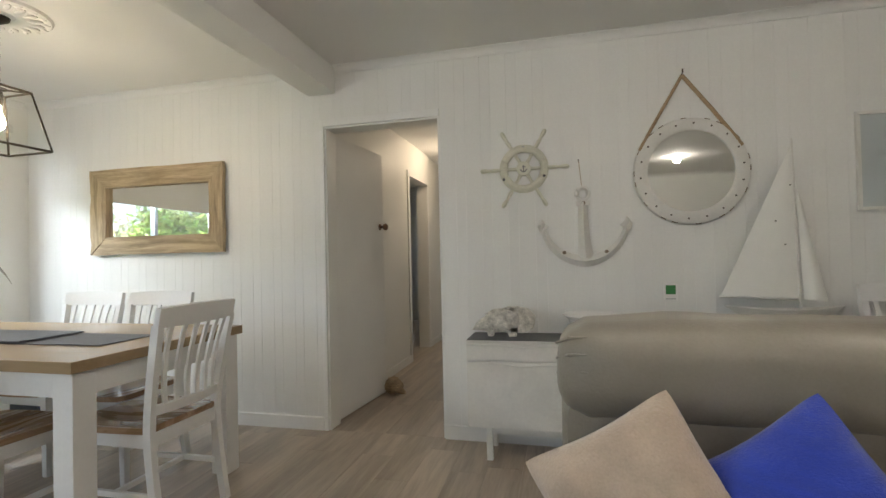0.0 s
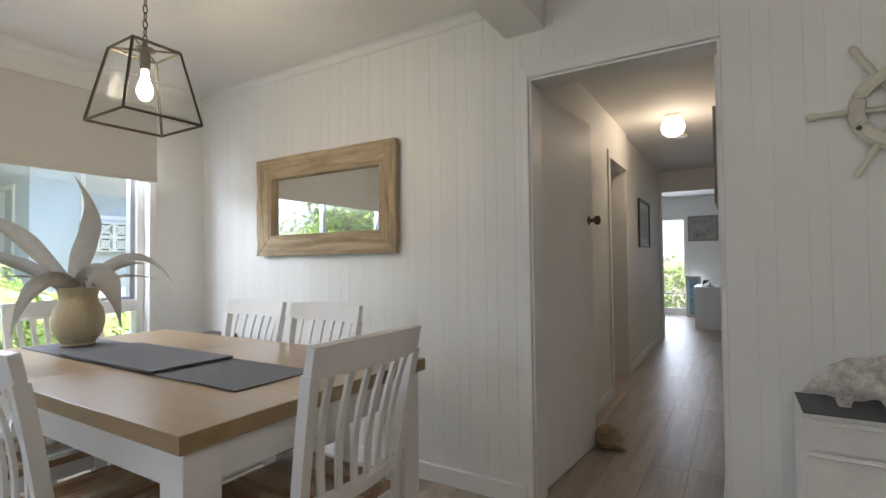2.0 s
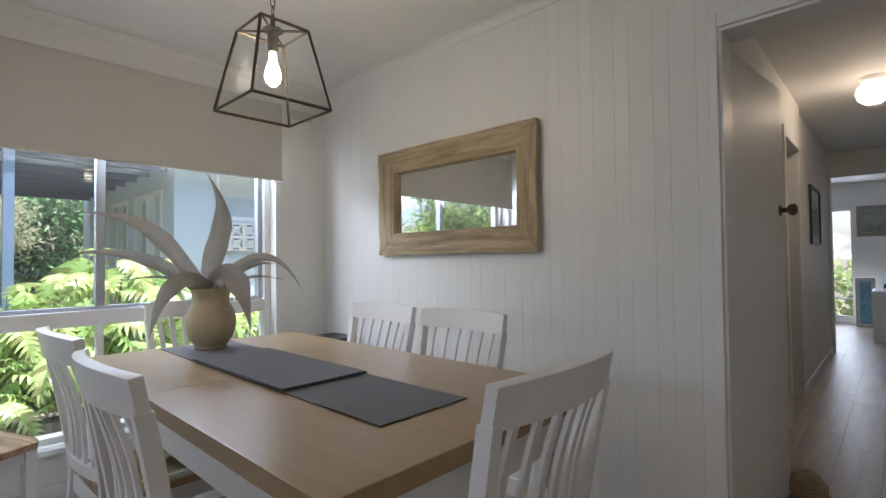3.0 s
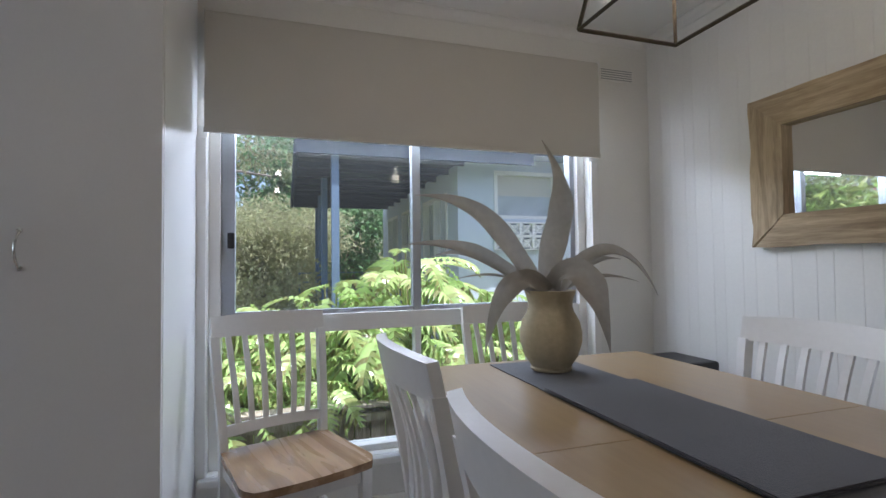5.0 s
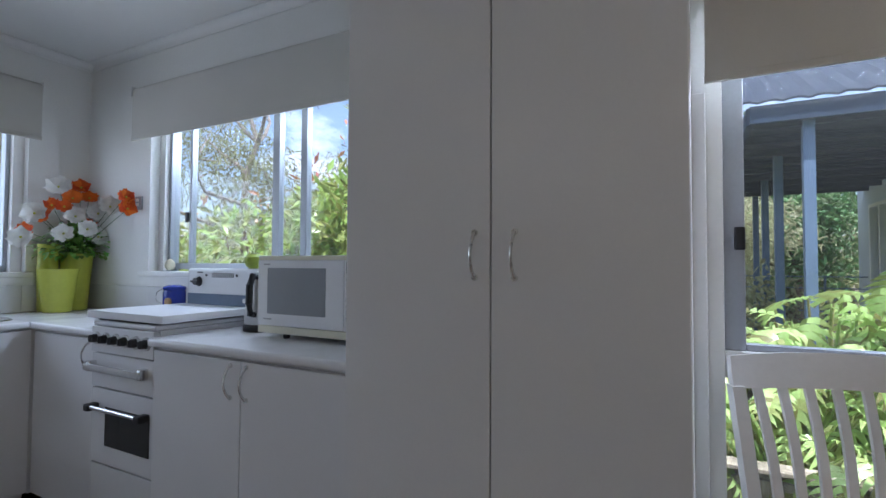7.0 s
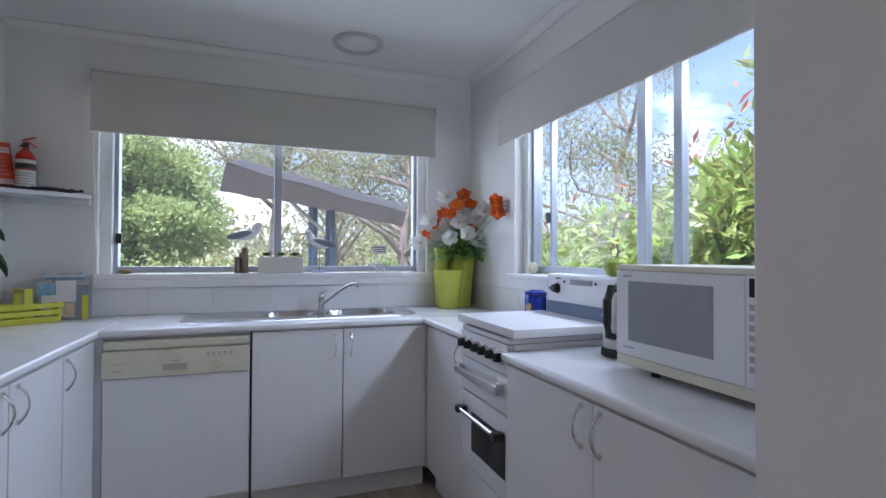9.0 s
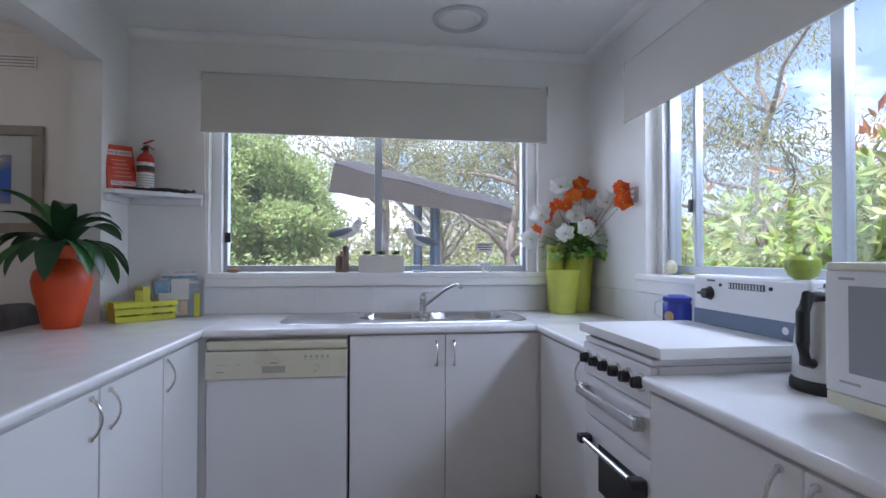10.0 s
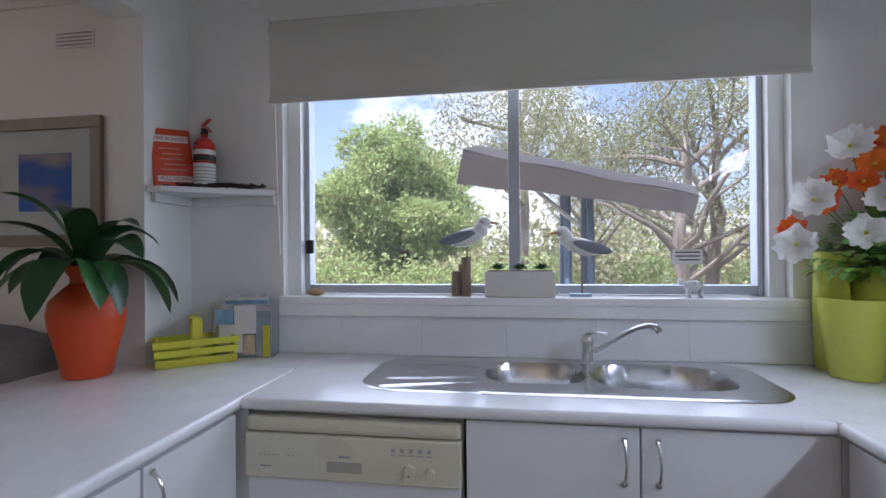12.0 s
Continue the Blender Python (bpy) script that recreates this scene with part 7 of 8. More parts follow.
part("throw", bm, mat("grey_throw", (0.20, 0.21, 0.22), 0.95, var=0.15, scale=14, fine=120, bump=0.06), gs2, "folded grey throw", True)
for x in (-1.1, 0.64):
    for y in (-2.7, -2.0):
        part("foot", boxm(x - 0.02, x + 0.02, y - 0.02, y + 0.02, 0.0005, 0.062), M_BLACK, gs2)
ch = copy_thing(chair, pose(1.66, 2.35, 0, 0, 0, 180))
ch["label"] = "white slat-back chair standing against the board wall"

# recessed ceiling lamps of the living room; the mirror shows one, others are added
for i, (x, y) in enumerate(((1.58, -1.3), (0.1, -1.3), (1.58, 0.7), (0.1, 0.75))):
    d = thing("downlight", (x, y, CEIL), "small round recessed ceiling lamp switched on", "downlight", "downlights")
    b = lathe([(0.035, -0.001), (0.036, -0.006), (0.048, -0.005), (0.05, -0.0005)], 24)
    bmesh.ops.translate(b, verts=b.verts, vec=(x, y, CEIL))
    part("trim_ring", b, M_TRIM, d, smooth=True)
    b = lathe([(0, -0.002), (0.0348, -0.002), (0.0348, -0.0005), (0, -0.0005)], 20)
    bmesh.ops.translate(b, verts=b.verts, vec=(x, y, CEIL))
    part("lens", b, glow("downlight_lens", (1.0, 0.88, 0.70), 6.0) if i == 0 else bpy.data.materials["downlight_lens"], d, "glowing lens")
    bulb_light("downlight_lamp", (x, y, CEIL - 0.05), DOWN_W, 0.04, (1.0, 0.88, 0.74))

# ---------------- hall ----------------
dl = thing("hall_door", (-1.44, 3.35, 0), "plain white flush door standing open into the hall", "door")
swung = Matrix.Translation((-1.498, 2.972, 0)) @ Matrix.Rotation(radians(-5.2), 4, 'Z')
bm = boxm(0.0, 0.036, 0.0, 0.755, 0.012, 1.99, bevel=0.003)
bm.transform(swung)
lf = part("leaf", bm, M_TRIM, dl)
for z in (0.25, 1.68):
    b = bmesh.new()
    tube(b, [(-1.462, 2.9665, z), (-1.462, 2.9665, z + 0.09)], 0.005, 8)
    part("hinge", b, M_ALU, dl)
b = lathe([(0, 0.0), (0.026, 0.0), (0.027, 0.004), (0.012, 0.008), (0.011, 0.028), (0.022, 0.036), (0.029, 0.05), (0.027, 0.062), (0.015, 0.07), (0, 0.071)], 22)
b.transform(swung @ pose(0.0362, 0.69, 1.385, 0, 90, 0))
part("door_knob", b, grain("dark_wood_knob", (0.10, 0.05, 0.025), (0.24, 0.13, 0.07), axis=2, rough=0.35), dl, "round brown wooden knob", True)
structure(part("door_jamb_left", boxm(-1.4545, -1.444, 2.822, 2.958, 0, 1.996), M_TRIM), "white painted door jamb")
structure(part("door_jamb_right", boxm(-0.677, -0.6655, 2.822, 2.958, 0, 1.996), M_TRIM), "white painted door jamb")
structure(part("door_head", boxm(-1.4545, -0.6655, 2.822, 2.958, 1.9965, 2.0075), M_TRIM), "white painted door head")
structure(part("architrave_left", boxm(-1.487, -1.4555, 2.806, 2.8312, 0, 2.058, bevel=0.004), M_TRIM), "white painted architrave")
structure(part("architrave_top", boxm(-1.4553, -0.664, 2.806, 2.8312, 2.0085, 2.058, bevel=0.004), M_TRIM), "white painted architrave")
shl = lathe([(0, 0.0), (0.05, 0.004), (0.078, 0.04), (0.082, 0.07), (0.06, 0.11), (0.03, 0.135), (0.01, 0.142), (0, 0.143)], 24, 0.05)
bmesh.ops.scale(shl, verts=shl.verts, vec=(1.0, 0.9, 0.95))
bmesh.ops.translate(shl, verts=shl.verts, vec=(-1.335, 3.73, 0.0008))
ds = thing("shell_doorstop", (-1.335, 3.73, 0), "woven round shell-shaped doorstop holding the door", "doorstop")
M_WOVEN = mat("woven_seagrass", (0.36, 0.27, 0.17), 0.9, var=0.2, scale=30, fine=120, bump=0.1)
part("body", shl, M_WOVEN, ds, smooth=True)
b = bmesh.new()
tube(b, [(-1.27, 3.71, 0.03), (-1.24, 3.70, 0.022), (-1.215, 3.695, 0.016)], [0.03, 0.02, 0.006], 10)
part("tip", b, M_WOVEN, ds, smooth=True)
for k in range(6):
    z = 0.02 + k * 0.02
    rr = [0.068, 0.078, 0.081, 0.074, 0.060, 0.042][k]
    b = bmesh.new()
    tube(b, [(-1.335 + rr * math.cos(a), 3.73 + 0.9 * rr * math.sin(a), z) for a in (2 * math.pi * j / 24 for j in range(24))], 0.0042, 5, closed=True)
    part("coil", b, M_ROPE, ds, smooth=True)

gl = thing("globe_light", (-1.08, 5.29, CEIL), "round opal glass globe ceiling light switched on", "ceiling light")
b = lathe([(0, 0), (0.075, 0), (0.072, -0.02), (0.058, -0.035), (0, -0.035)], 28)
bmesh.ops.translate(b, verts=b.verts, vec=(-1.08, 5.29, CEIL - 0.0005))
part("base", b, M_TRIM, gl, smooth=True)
b = lathe([(0.055, -0.036), (0.085, -0.065), (0.098, -0.11), (0.085, -0.155), (0.05, -0.185), (0, -0.195)], 32)
bmesh.ops.translate(b, verts=b.verts, vec=(-1.08, 5.29, CEIL))
gb = part("globe", b, glow("opal_globe", (1.0, 0.84, 0.6), 1.5), gl, "glowing opal globe", True)
gb.visible_shadow = False
bulb_light("hall_globe", (-1.08, 5.29, CEIL - 0.11), 2.2, 0.09, (1.0, 0.75, 0.5))
sd = lathe([(0, 0), (0.055, 0), (0.054, -0.018), (0.045, -0.03), (0, -0.032)], 24)
bmesh.ops.translate(sd, verts=sd.verts, vec=(-1.08, 6.1, CEIL - 0.0005))
tagged(part("smoke_alarm", sd, M_TRIM, smooth=True), "round white smoke alarm on the hall ceiling", "smoke alarm")
M_ENGR = mat("grey_engraving", (0.38, 0.37, 0.35), 0.6, var=0.2, scale=7, fine=60, bump=0, stain=0.6, stain_color=(0.12, 0.12, 0.12))
framed("hall_picture", (-1.58, 6.86, 1.27), 'x', -1.58, 1, 6.49, 7.23, 1.28, 1.84, 0.025, M_DARKF, M_MOUNT, M_ENGR, "dark framed print on the hall wall", 0.09)
framed("hall_picture", (-0.69, 4.3, 1.4), 'x', -0.69, -1, 4.05, 4.6, 1.44, 1.90, 0.03, M_TAUPE, M_MOUNT, M_ENGR, "grey framed print hanging in the hall", 0.05)
framed("hall_picture", (-0.69, 3.4, 1.4), 'x', -0.69, -1, 3.25, 3.75, 1.40, 1.86, 0.03, M_TAUPE, M_MOUNT, M_ENGR, "grey framed print hanging in the hall", 0.05)
framed("ship_picture", (-1.2, 11.6, 1.5), 'y', 11.6, -1, -1.47, -0.93, 1.49, 2.0, 0.06, M_TAUPE, M_MOUNT, M_ENGR, "grey seascape in a wide wooden frame", 0.005)

# unseen window, added only to brighten the side room
w4 = structure(new("window_4"), "unseen white framed window added to light the side room")
w4.location = (-2.73, 6.8, 0.9)
for y0, y1, z0, z1 in ((6.1, 6.15, 0.9, 2.0), (7.45, 7.5, 0.9, 2.0), (6.1502, 7.4498, 0.9, 0.95), (6.1502, 7.4498, 1.95, 2.0), (6.78, 6.82, 0.9502, 1.9498)):
    part("frame", boxm(-2.77, -2.71, y0, y1, z0, z1, bevel=0.003), M_TRIM, w4)
for y0, y1 in ((6.1502, 6.7798), (6.8202, 7.4498)):
    pn = part("pane", boxm(-2.742, -2.738, y0, y1, 0.9502, 1.9498), M_GLASS, w4)
    pn.visible_shadow = False

# glass door, desk and what stands by it in the end room
gd = structure(new("door_2"), "white framed glass door to the garden")
gd.location = (-1.8, 11.66, 0.06)
for x0, x1, z0, z1 in ((-2.1, -2.05, 0.06, 2.0), (-1.55, -1.5, 0.06, 2.0), (-2.0498, -1.5502, 1.94, 2.0), (-2.0498, -1.5502, 0.06, 0.14), (-2.0498, -1.5502, 0.42, 0.45)):
    part("rail", boxm(x0, x1, 11.63, 11.68, z0, z1, bevel=0.003), M_TRIM, gd)
pn = part("pane", boxm(-2.0498, -1.5502, 11.652, 11.656, 0.1402, 1.9398), M_GLASS, gd)
pn.visible_shadow = False
dk = thing("white_desk", (-1.05, 9.7, 0), "plain white desk with drawers in the end room", "desk")
part("body", boxm(-1.24, -0.86, 9.52, 10.4, 0.001, 0.66, bevel=0.004), M_LAM, dk)
part("top", boxm(-1.25, -0.85, 9.51, 10.41, 0.6602, 0.685, bevel=0.003), M_LAM, dk)
ob = thing("dark_lamp", (-1.02, 9.75, 0.685), "small dark metal desk lamp", "lamp")
b = lathe([(0, 0.0), (0.06, 0), (0.06, 0.01), (0.012, 0.02), (0.01, 0.06), (0, 0.06)], 16)
bmesh.ops.translate(b, verts=b.verts, vec=(-1.02, 9.75, 0.6855))
part("base", b, M_BLACK, ob, smooth=True)
b = lathe([(0.02, 0.10), (0.07, 0.05), (0.066, 0.05), (0.015, 0.10)], 16)
b.transform(pose(-1.05, 9.72, 0.70, 0, -35, 0))
part("shade", b, M_BLACK, ob, smooth=True)
lp = framed("leaning_picture", (-1.32, 11.3, 0), 'y', 11.35, -1, -1.5, -1.25, 0.002, 0.80, 0.012, M_RUSTIC, M_MOUNT, M_BRO[0], "tall blue and white print leaning by the wall", 0.04)
bd2 = thing("end_room_door", (-0.79, 8.8, 0), "white door standing open into the end room", "door")
part("leaf", boxm(-0.766, -0.730, 8.39, 9.19, 0.012, 2.02, bevel=0.003), M_TRIM, bd2)
b = bmesh.new()
tube(b, [(-0.767, 9.12, 1.0), (-0.814, 9.12, 1.0), (-0.814, 9.03, 1.0)], 0.008, 8)
part("door_handle", b, M_BLACK, bd2)
for y0, y1 in ((4.865, 4.9295), (5.7505, 5.80)):
    structure(part("architrave_side", boxm(-1.5795 if y1 > 5.5 else -1.5495, -1.565 if y1 > 5.5 else -1.535, y0, y1, 0, 2.08, bevel=0.003), M_TRIM), "white painted architrave of the side opening")
for x0, x1 in ((-1.5795, -1.551), (-0.734, -0.6905)):
    structure(part("end_architrave", boxm(x0, x1, 8.232, 8.2495, 0, 2.085, bevel=0.003), M_TRIM), "white painted architrave of the end door")

# ---------------- skirting, cornice, boards, floor planks ----------------
def skirting(*a):
    structure(part("baseboard", boxm(*a, bevel=0.004), M_TRIM), "white painted skirting board")
skirting(-4.012, -1.4878, 2.802, 2.8195, 0, 0.088)
skirting(-0.6635, 3.69, 2.802, 2.8195, 0, 0.088)
skirting(-4.0295, -4.014, 0.49, 2.80, 0, 0.088)
skirting(-1.5495, -1.535, 2.97, 4.864, 0, 0.08)
skirting(-1.5795, -1.565, 5.81, 8.23, 0, 0.08)
skirting(-0.7045, -0.6905, 2.97, 8.23, 0, 0.08)
skirting(-1.355, 3.69, -2.8195, -2.805, 0, 0.088)


def cornice(p, q, out):
    """A small concave cornice along a wall's top."""
    bm = bmesh.new()
    out, p, q = Vector(out), Vector(p), Vector(q)
    pr = [(0.0, -0.045), (0.006, -0.045)] + [(0.006 + 0.039 * (1 - math.cos(a)), -0.045 + 0.039 * math.sin(a)) for a in (math.pi / 2 * k / 6 for k in range(1, 7))] + [(0.045, 0.0), (0, 0)]
    A = [bm.verts.new(p + out * d + Vector((0, 0, z))) for d, z in pr]
    B = [bm.verts.new(q + out * d + Vector((0, 0, z))) for d, z in pr]
    for i in range(len(pr)):
        j = (i + 1) % len(pr)
        bm.faces.new((A[i], A[j], B[j], B[i]))
    bm.faces.new(A[::-1])
    bm.faces.new(B)
    bmesh.ops.recalc_face_normals(bm, faces=bm.faces)
    structure(part("cornice", bm, M_CEIL, smooth=True), "small white plaster cornice")
Zc = CEIL - 0.0006
cornice((-4.028, 2.818, Zc), (-1.572, 2.818, Zc), (0, -1, 0))
cornice((-1.368, 2.818, Zc), (3.69, 2.818, Zc), (0, -1, 0))
cornice((-4.029, 0.486, Zc), (-4.029, 2.77, Zc), (1, 0, 0))
cornice((-4.029, -2.77, Zc), (-4.029, -0.36, Zc), (1, 0, 0))
cornice((-4.028, -2.819, Zc), (-1.492, -2.819, Zc), (0, 1, 0))
cornice((-1.358, -2.819, Zc), (3.69, -2.819, Zc), (0, 1, 0))


def vj_boards(x0, x1, z0, z1):
    """Vertical boards with V joints, alternating wide and narrow, shared meshes by width."""
    widths = [0.098, 0.062, 0.098, 0.062]
    cache = {}
    x, i = x0, 0
    while x < x1 - 0.004:
        w = min(widths[i % 4], x1 - x)
        key = (round(w, 4), z0)
        m = pose(x + w / 2, 2.8318, z0)
        if key not in cache:
            bm = boxm(-w / 2 + 0.0002, w / 2 - 0.0002, -0.0125, 0, 0, z1 - z0)
            es = [e for e in bm.edges if abs(e.verts[0].co.z - e.verts[1].co.z) > 0.01 and e.verts[0].co.y < -0.01]
            bmesh.ops.bevel(bm, geom=es, offset=0.0009, segments=1, affect='EDGES')
            ob = part("board", bm, M_BOARD, wall_north)
            ob.matrix_parent_inverse = Matrix()
            cache[key] = ob.data
        else:
            ob = new("board", cache[key])
            ob.parent = wall_north
        ob.matrix_basis = m
        x += w
        i += 1


vj_boards(-4.03, -1.4875, 0, CEIL - 0.002)
vj_boards(-1.4875, -0.664, 2.0585, CEIL - 0.002)
vj_boards(-0.6638, 3.7, 0, CEIL - 0.002)


def planks():
    fl = structure(new("floor"), "grey-brown oak look plank floor through rooms and hall")
    W, L = 0.182, 1.22
    r = random.Random(3)
    cache = {}
    def lay(x0, x1, y0, y1, seed):
        nx = round((x1 - x0) / W)
        w = (x1 - x0) / nx
        for i in range(nx):
            y = y0 - r.uniform(0, L)
            while y < y1:
                a, c = max(y, y0), min(y + L, y1)
                if c - a > 0.01:
                    ln_ = round(c - a, 2)
                    key = (round(w, 4), ln_)
                    if key not in cache:
                        bm = boxm(-w / 2 + 0.0002, w / 2 - 0.0002, -ln_ / 2 + 0.0004, ln_ / 2 - 0.0004, -0.011, 0)
                        es = [e for e in bm.edges if e.verts[0].co.z > -0.001 and e.verts[1].co.z > -0.001]
                        bmesh.ops.bevel(bm, geom=es, offset=0.0012, segments=1, affect='EDGES')
                        ob = part("plank", bm, M_FLOOR, fl)
                        ob.matrix_parent_inverse = Matrix()
                        cache[key] = ob.data
                    else:
                        ob = new("plank", cache[key])
                        ob.parent = fl
                    ob.matrix_basis = pose(x0 + (i + 0.5) * w, (a + c) / 2, 0)
                y += L
    lay(-4.03, 3.7, -2.82, 2.832, 1)
    lay(-1.66, -0.68, 2.832, 8.25, 2)
    bm = boxm(-2.67, 1.07, 8.2502, 11.75, -0.011, 0)
    box(bm, -2.67, -1.6605, 2.97, 8.25, -0.011, -0.0005)
    part("far_planks", bm, M_FLOOR, fl)


planks()

# ---------------- garden and the house wing outside ----------------
GROUND = -0.6
g = bmesh.new()
n_ = 60
gv = {}
for i in range(n_ + 1):
    for j in range(n_ + 1):
        u, v = -1 + 2 * i / n_, -1 + 2 * j / n_
        x, y = -2 + 400 * u * abs(u) ** 1.6, 400 * v * abs(v) ** 1.6
        gv[i, j] = g.verts.new((x, y, GROUND + 0.05 * noise.noise(Vector((x * 0.3, y * 0.3, 0))) if max(abs(x), abs(y)) < 60 else GROUND))
for i in range(n_):
    for j in range(n_):
        g.faces.new((gv[i, j], gv[i + 1, j], gv[i + 1, j + 1], gv[i, j + 1]))
structure(part("ground", g, M_GROUND), "mulched garden ground with patches of grass")

M_BLUEWALL = mat("pale_blue_wall", (0.58, 0.65, 0.73), 0.7, var=0.04, scale=3, fine=60, bump=0.02)
# slate blue of the posts, darkened to paint the fascia out of the sun
M_FASCIA_SHADED = mat("shaded_slate_fascia", (0.04, 0.06, 0.095), 0.8, var=0.1, scale=4, bump=0.01, spec=0.15)
M_NAVY = mat("slate_blue_steel", (0.13, 0.19, 0.29), 0.5, var=0.08, scale=4, bump=0.01)
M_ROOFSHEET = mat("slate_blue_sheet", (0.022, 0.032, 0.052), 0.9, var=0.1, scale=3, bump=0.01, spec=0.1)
M_DARKROOF = mat("dark_roof_lining", (0.035, 0.042, 0.055), 0.6, var=0.15, scale=5, bump=0.02)
M_PALING = grain("grey_paling", (0.20, 0.17, 0.13), (0.45, 0.40, 0.32), axis=2, rough=0.85, rand=0.18, size=1.5, bump=0.5)
M_BARK = mat("pale_bark", (0.25, 0.215, 0.185), 0.9, var=0.25, scale=7, fine=40, bump=0.09, stretch=(2, 2, 0.4))
M_BARKD = mat("dark_bark", (0.12, 0.09, 0.065), 0.95, var=0.25, scale=7, fine=40, bump=0.09, stretch=(2, 2, 0.4))
M_LF_LIME = leaf_mat("bright_tree_leaf", (0.39, 0.47, 0.20), var=0.4, through=0.5)
M_LF_GUM = leaf_mat("gum_leaf", (0.25, 0.26, 0.12), var=0.4, through=0.35)
M_LF_DARK = leaf_mat("dark_tree_leaf", (0.14, 0.24, 0.09), var=0.45, through=0.3)
M_LF_OLIVE = leaf_mat("olive_scrub_leaf", (0.42, 0.43, 0.24), var=0.3, through=0.45)
M_LF_PHIL = leaf_mat("philodendron_leaf", (0.40, 0.46, 0.17), var=0.55, rough=0.22, through=0.35)
M_LF_SHRUB = leaf_mat("shrub_leaf", (0.34, 0.42, 0.11), var=0.45, rough=0.35, through=0.35)
M_LF_RED = leaf_mat("red_new_leaf", (0.50, 0.24, 0.13), var=0.4, rough=0.4, through=0.3)


def leaf_mesh(name, clumps, count, size, seed, aspect=0.38, droop=0.2, shell=0.5):
    """Many single folded leaves spread through clumps of (centre, radii)."""
    r = np.random.RandomState(seed)
    w = np.array([c[1][0] * c[1][1] * c[1][2] for c in clumps]) ** 0.67
    pick = r.choice(len(clumps), count, p=w / w.sum())
    C = np.array([c[0] for c in clumps], float)[pick]
    R = np.array([c[1] for c in clumps], float)[pick]
    d = r.normal(size=(count, 3))
    d /= np.linalg.norm(d, axis=1)[:, None]
    rad = shell + (1 - shell) * r.rand(count) ** 0.6
    P = C + d * R * rad[:, None] * (0.7 + 0.65 * r.rand(count) ** 1.6)[:, None]
    way = d * 0.6 + r.normal(size=(count, 3)) * 0.7
    way[:, 2] -= droop
    way /= np.linalg.norm(way, axis=1)[:, None]
    side = np.cross(way, r.normal(size=(count, 3)))
    side /= np.linalg.norm(side, axis=1)[:, None]
    nrm = np.cross(way, side)
    s = size * (0.6 + 0.8 * r.rand(count))[:, None]
    a = P
    b_ = P + way * s * 0.45 + side * s * aspect / 2 + nrm * s * 0.06
    c = P + way * s
    e = P + way * s * 0.45 - side * s * aspect / 2 + nrm * s * 0.06
    V = np.stack([a, b_, c, e], 1).reshape(-1, 3)
    F = np.arange(count * 4).reshape(-1, 4)
    me = bpy.data.meshes.new(name)
    me.from_pydata(V.tolist(), [], F.tolist())
    return me


def crown(name, parent, material, clumps, count, size, seed, **k):
    me = leaf_mesh(name, clumps, count, size, seed, **k)
    me.materials.append(material)
    ob = new(name, me)
    ob.parent = parent
    ob.matrix_parent_inverse = place_of(parent).inverted()
    return ob


def limbs(base, top, r0, seed, count, reach, rise=0.6, wig=0.25, thick=0.38):
    """A tapered, slightly crooked trunk and limbs that split from it; returns the bmesh and the limbs' ends."""
    rr = random.Random(seed)
    bm = bmesh.new()
    base, top = Vector(base), Vector(top)
    pts = []
    for i in range(9):
        a = i / 8
        pts.append(base.lerp(top, a) + Vector((rr.uniform(-wig, wig), rr.uniform(-wig, wig), 0)) * a * (1.2 - a))
    tube(bm, pts, [r0 * (1 - 0.75 * i / 8) for i in range(9)], 10)
    ends = []
    for k in range(count):
        a = rr.uniform(0.35, 0.98)
        p = pts[min(7, int(a * 8))]
        th = rr.uniform(0, 6.28)
        d = Vector((math.cos(th), math.sin(th), rr.uniform(0.2, 1.0) * rise))
        q = [p]
        for j in range(1, 6):
            d = (d + Vector((rr.uniform(-wig, wig), rr.uniform(-wig, wig), rr.uniform(-0.1, 0.25)))).normalized()
            q.append(q[-1] + d * reach * rr.uniform(0.14, 0.24))
        tube(bm, q, [r0 * thick * (1 - 0.8 * j / 5) for j in range(6)], 7)
        ends.append(q[-1])
        for _ in range(3):
            s = q[rr.randint(2, 4)]
            e = s + Vector((rr.uniform(-1, 1), rr.uniform(-1, 1), rr.uniform(-0.1, 0.8))) * reach * 0.35
            m_ = s.lerp(e, 0.5) + Vector((0, 0, rr.uniform(-0.1, 0.1)))
            tube(bm, [s, m_, e], [r0 * 0.14, r0 * 0.09, r0 * 0.03], 5)
            ends.append(e)
    return bm, ends


def tree(name, base, height, r0, spread, crown_mat, bark, leaves, size, seed, label, clump=0.8, droop=0.2, aspect=0.38, count=9, low=None, wig=0.25, rise=0.6, thick=0.38):
    t = thing(name, base, label, "tree", "garden trees")
    bm, ends = limbs(base, Vector(base) + Vector((0, 0, height)), r0, seed, count, spread, rise, wig, thick)
    part("trunk", bm, bark, t, smooth=True)
    rr = random.Random(seed + 1)
    cl = [(e + Vector((rr.uniform(-0.3, 0.3), rr.uniform(-0.3, 0.3), rr.uniform(-0.2, 0.4))), (clump * rr.uniform(0.6, 1.2), clump * rr.uniform(0.6, 1.2), clump * rr.uniform(0.4, 0.8))) for e in ends]
    if low:
        cl += low
    crown("crown", t, crown_mat, cl, leaves, size, seed, droop=droop, aspect=aspect)
    return t


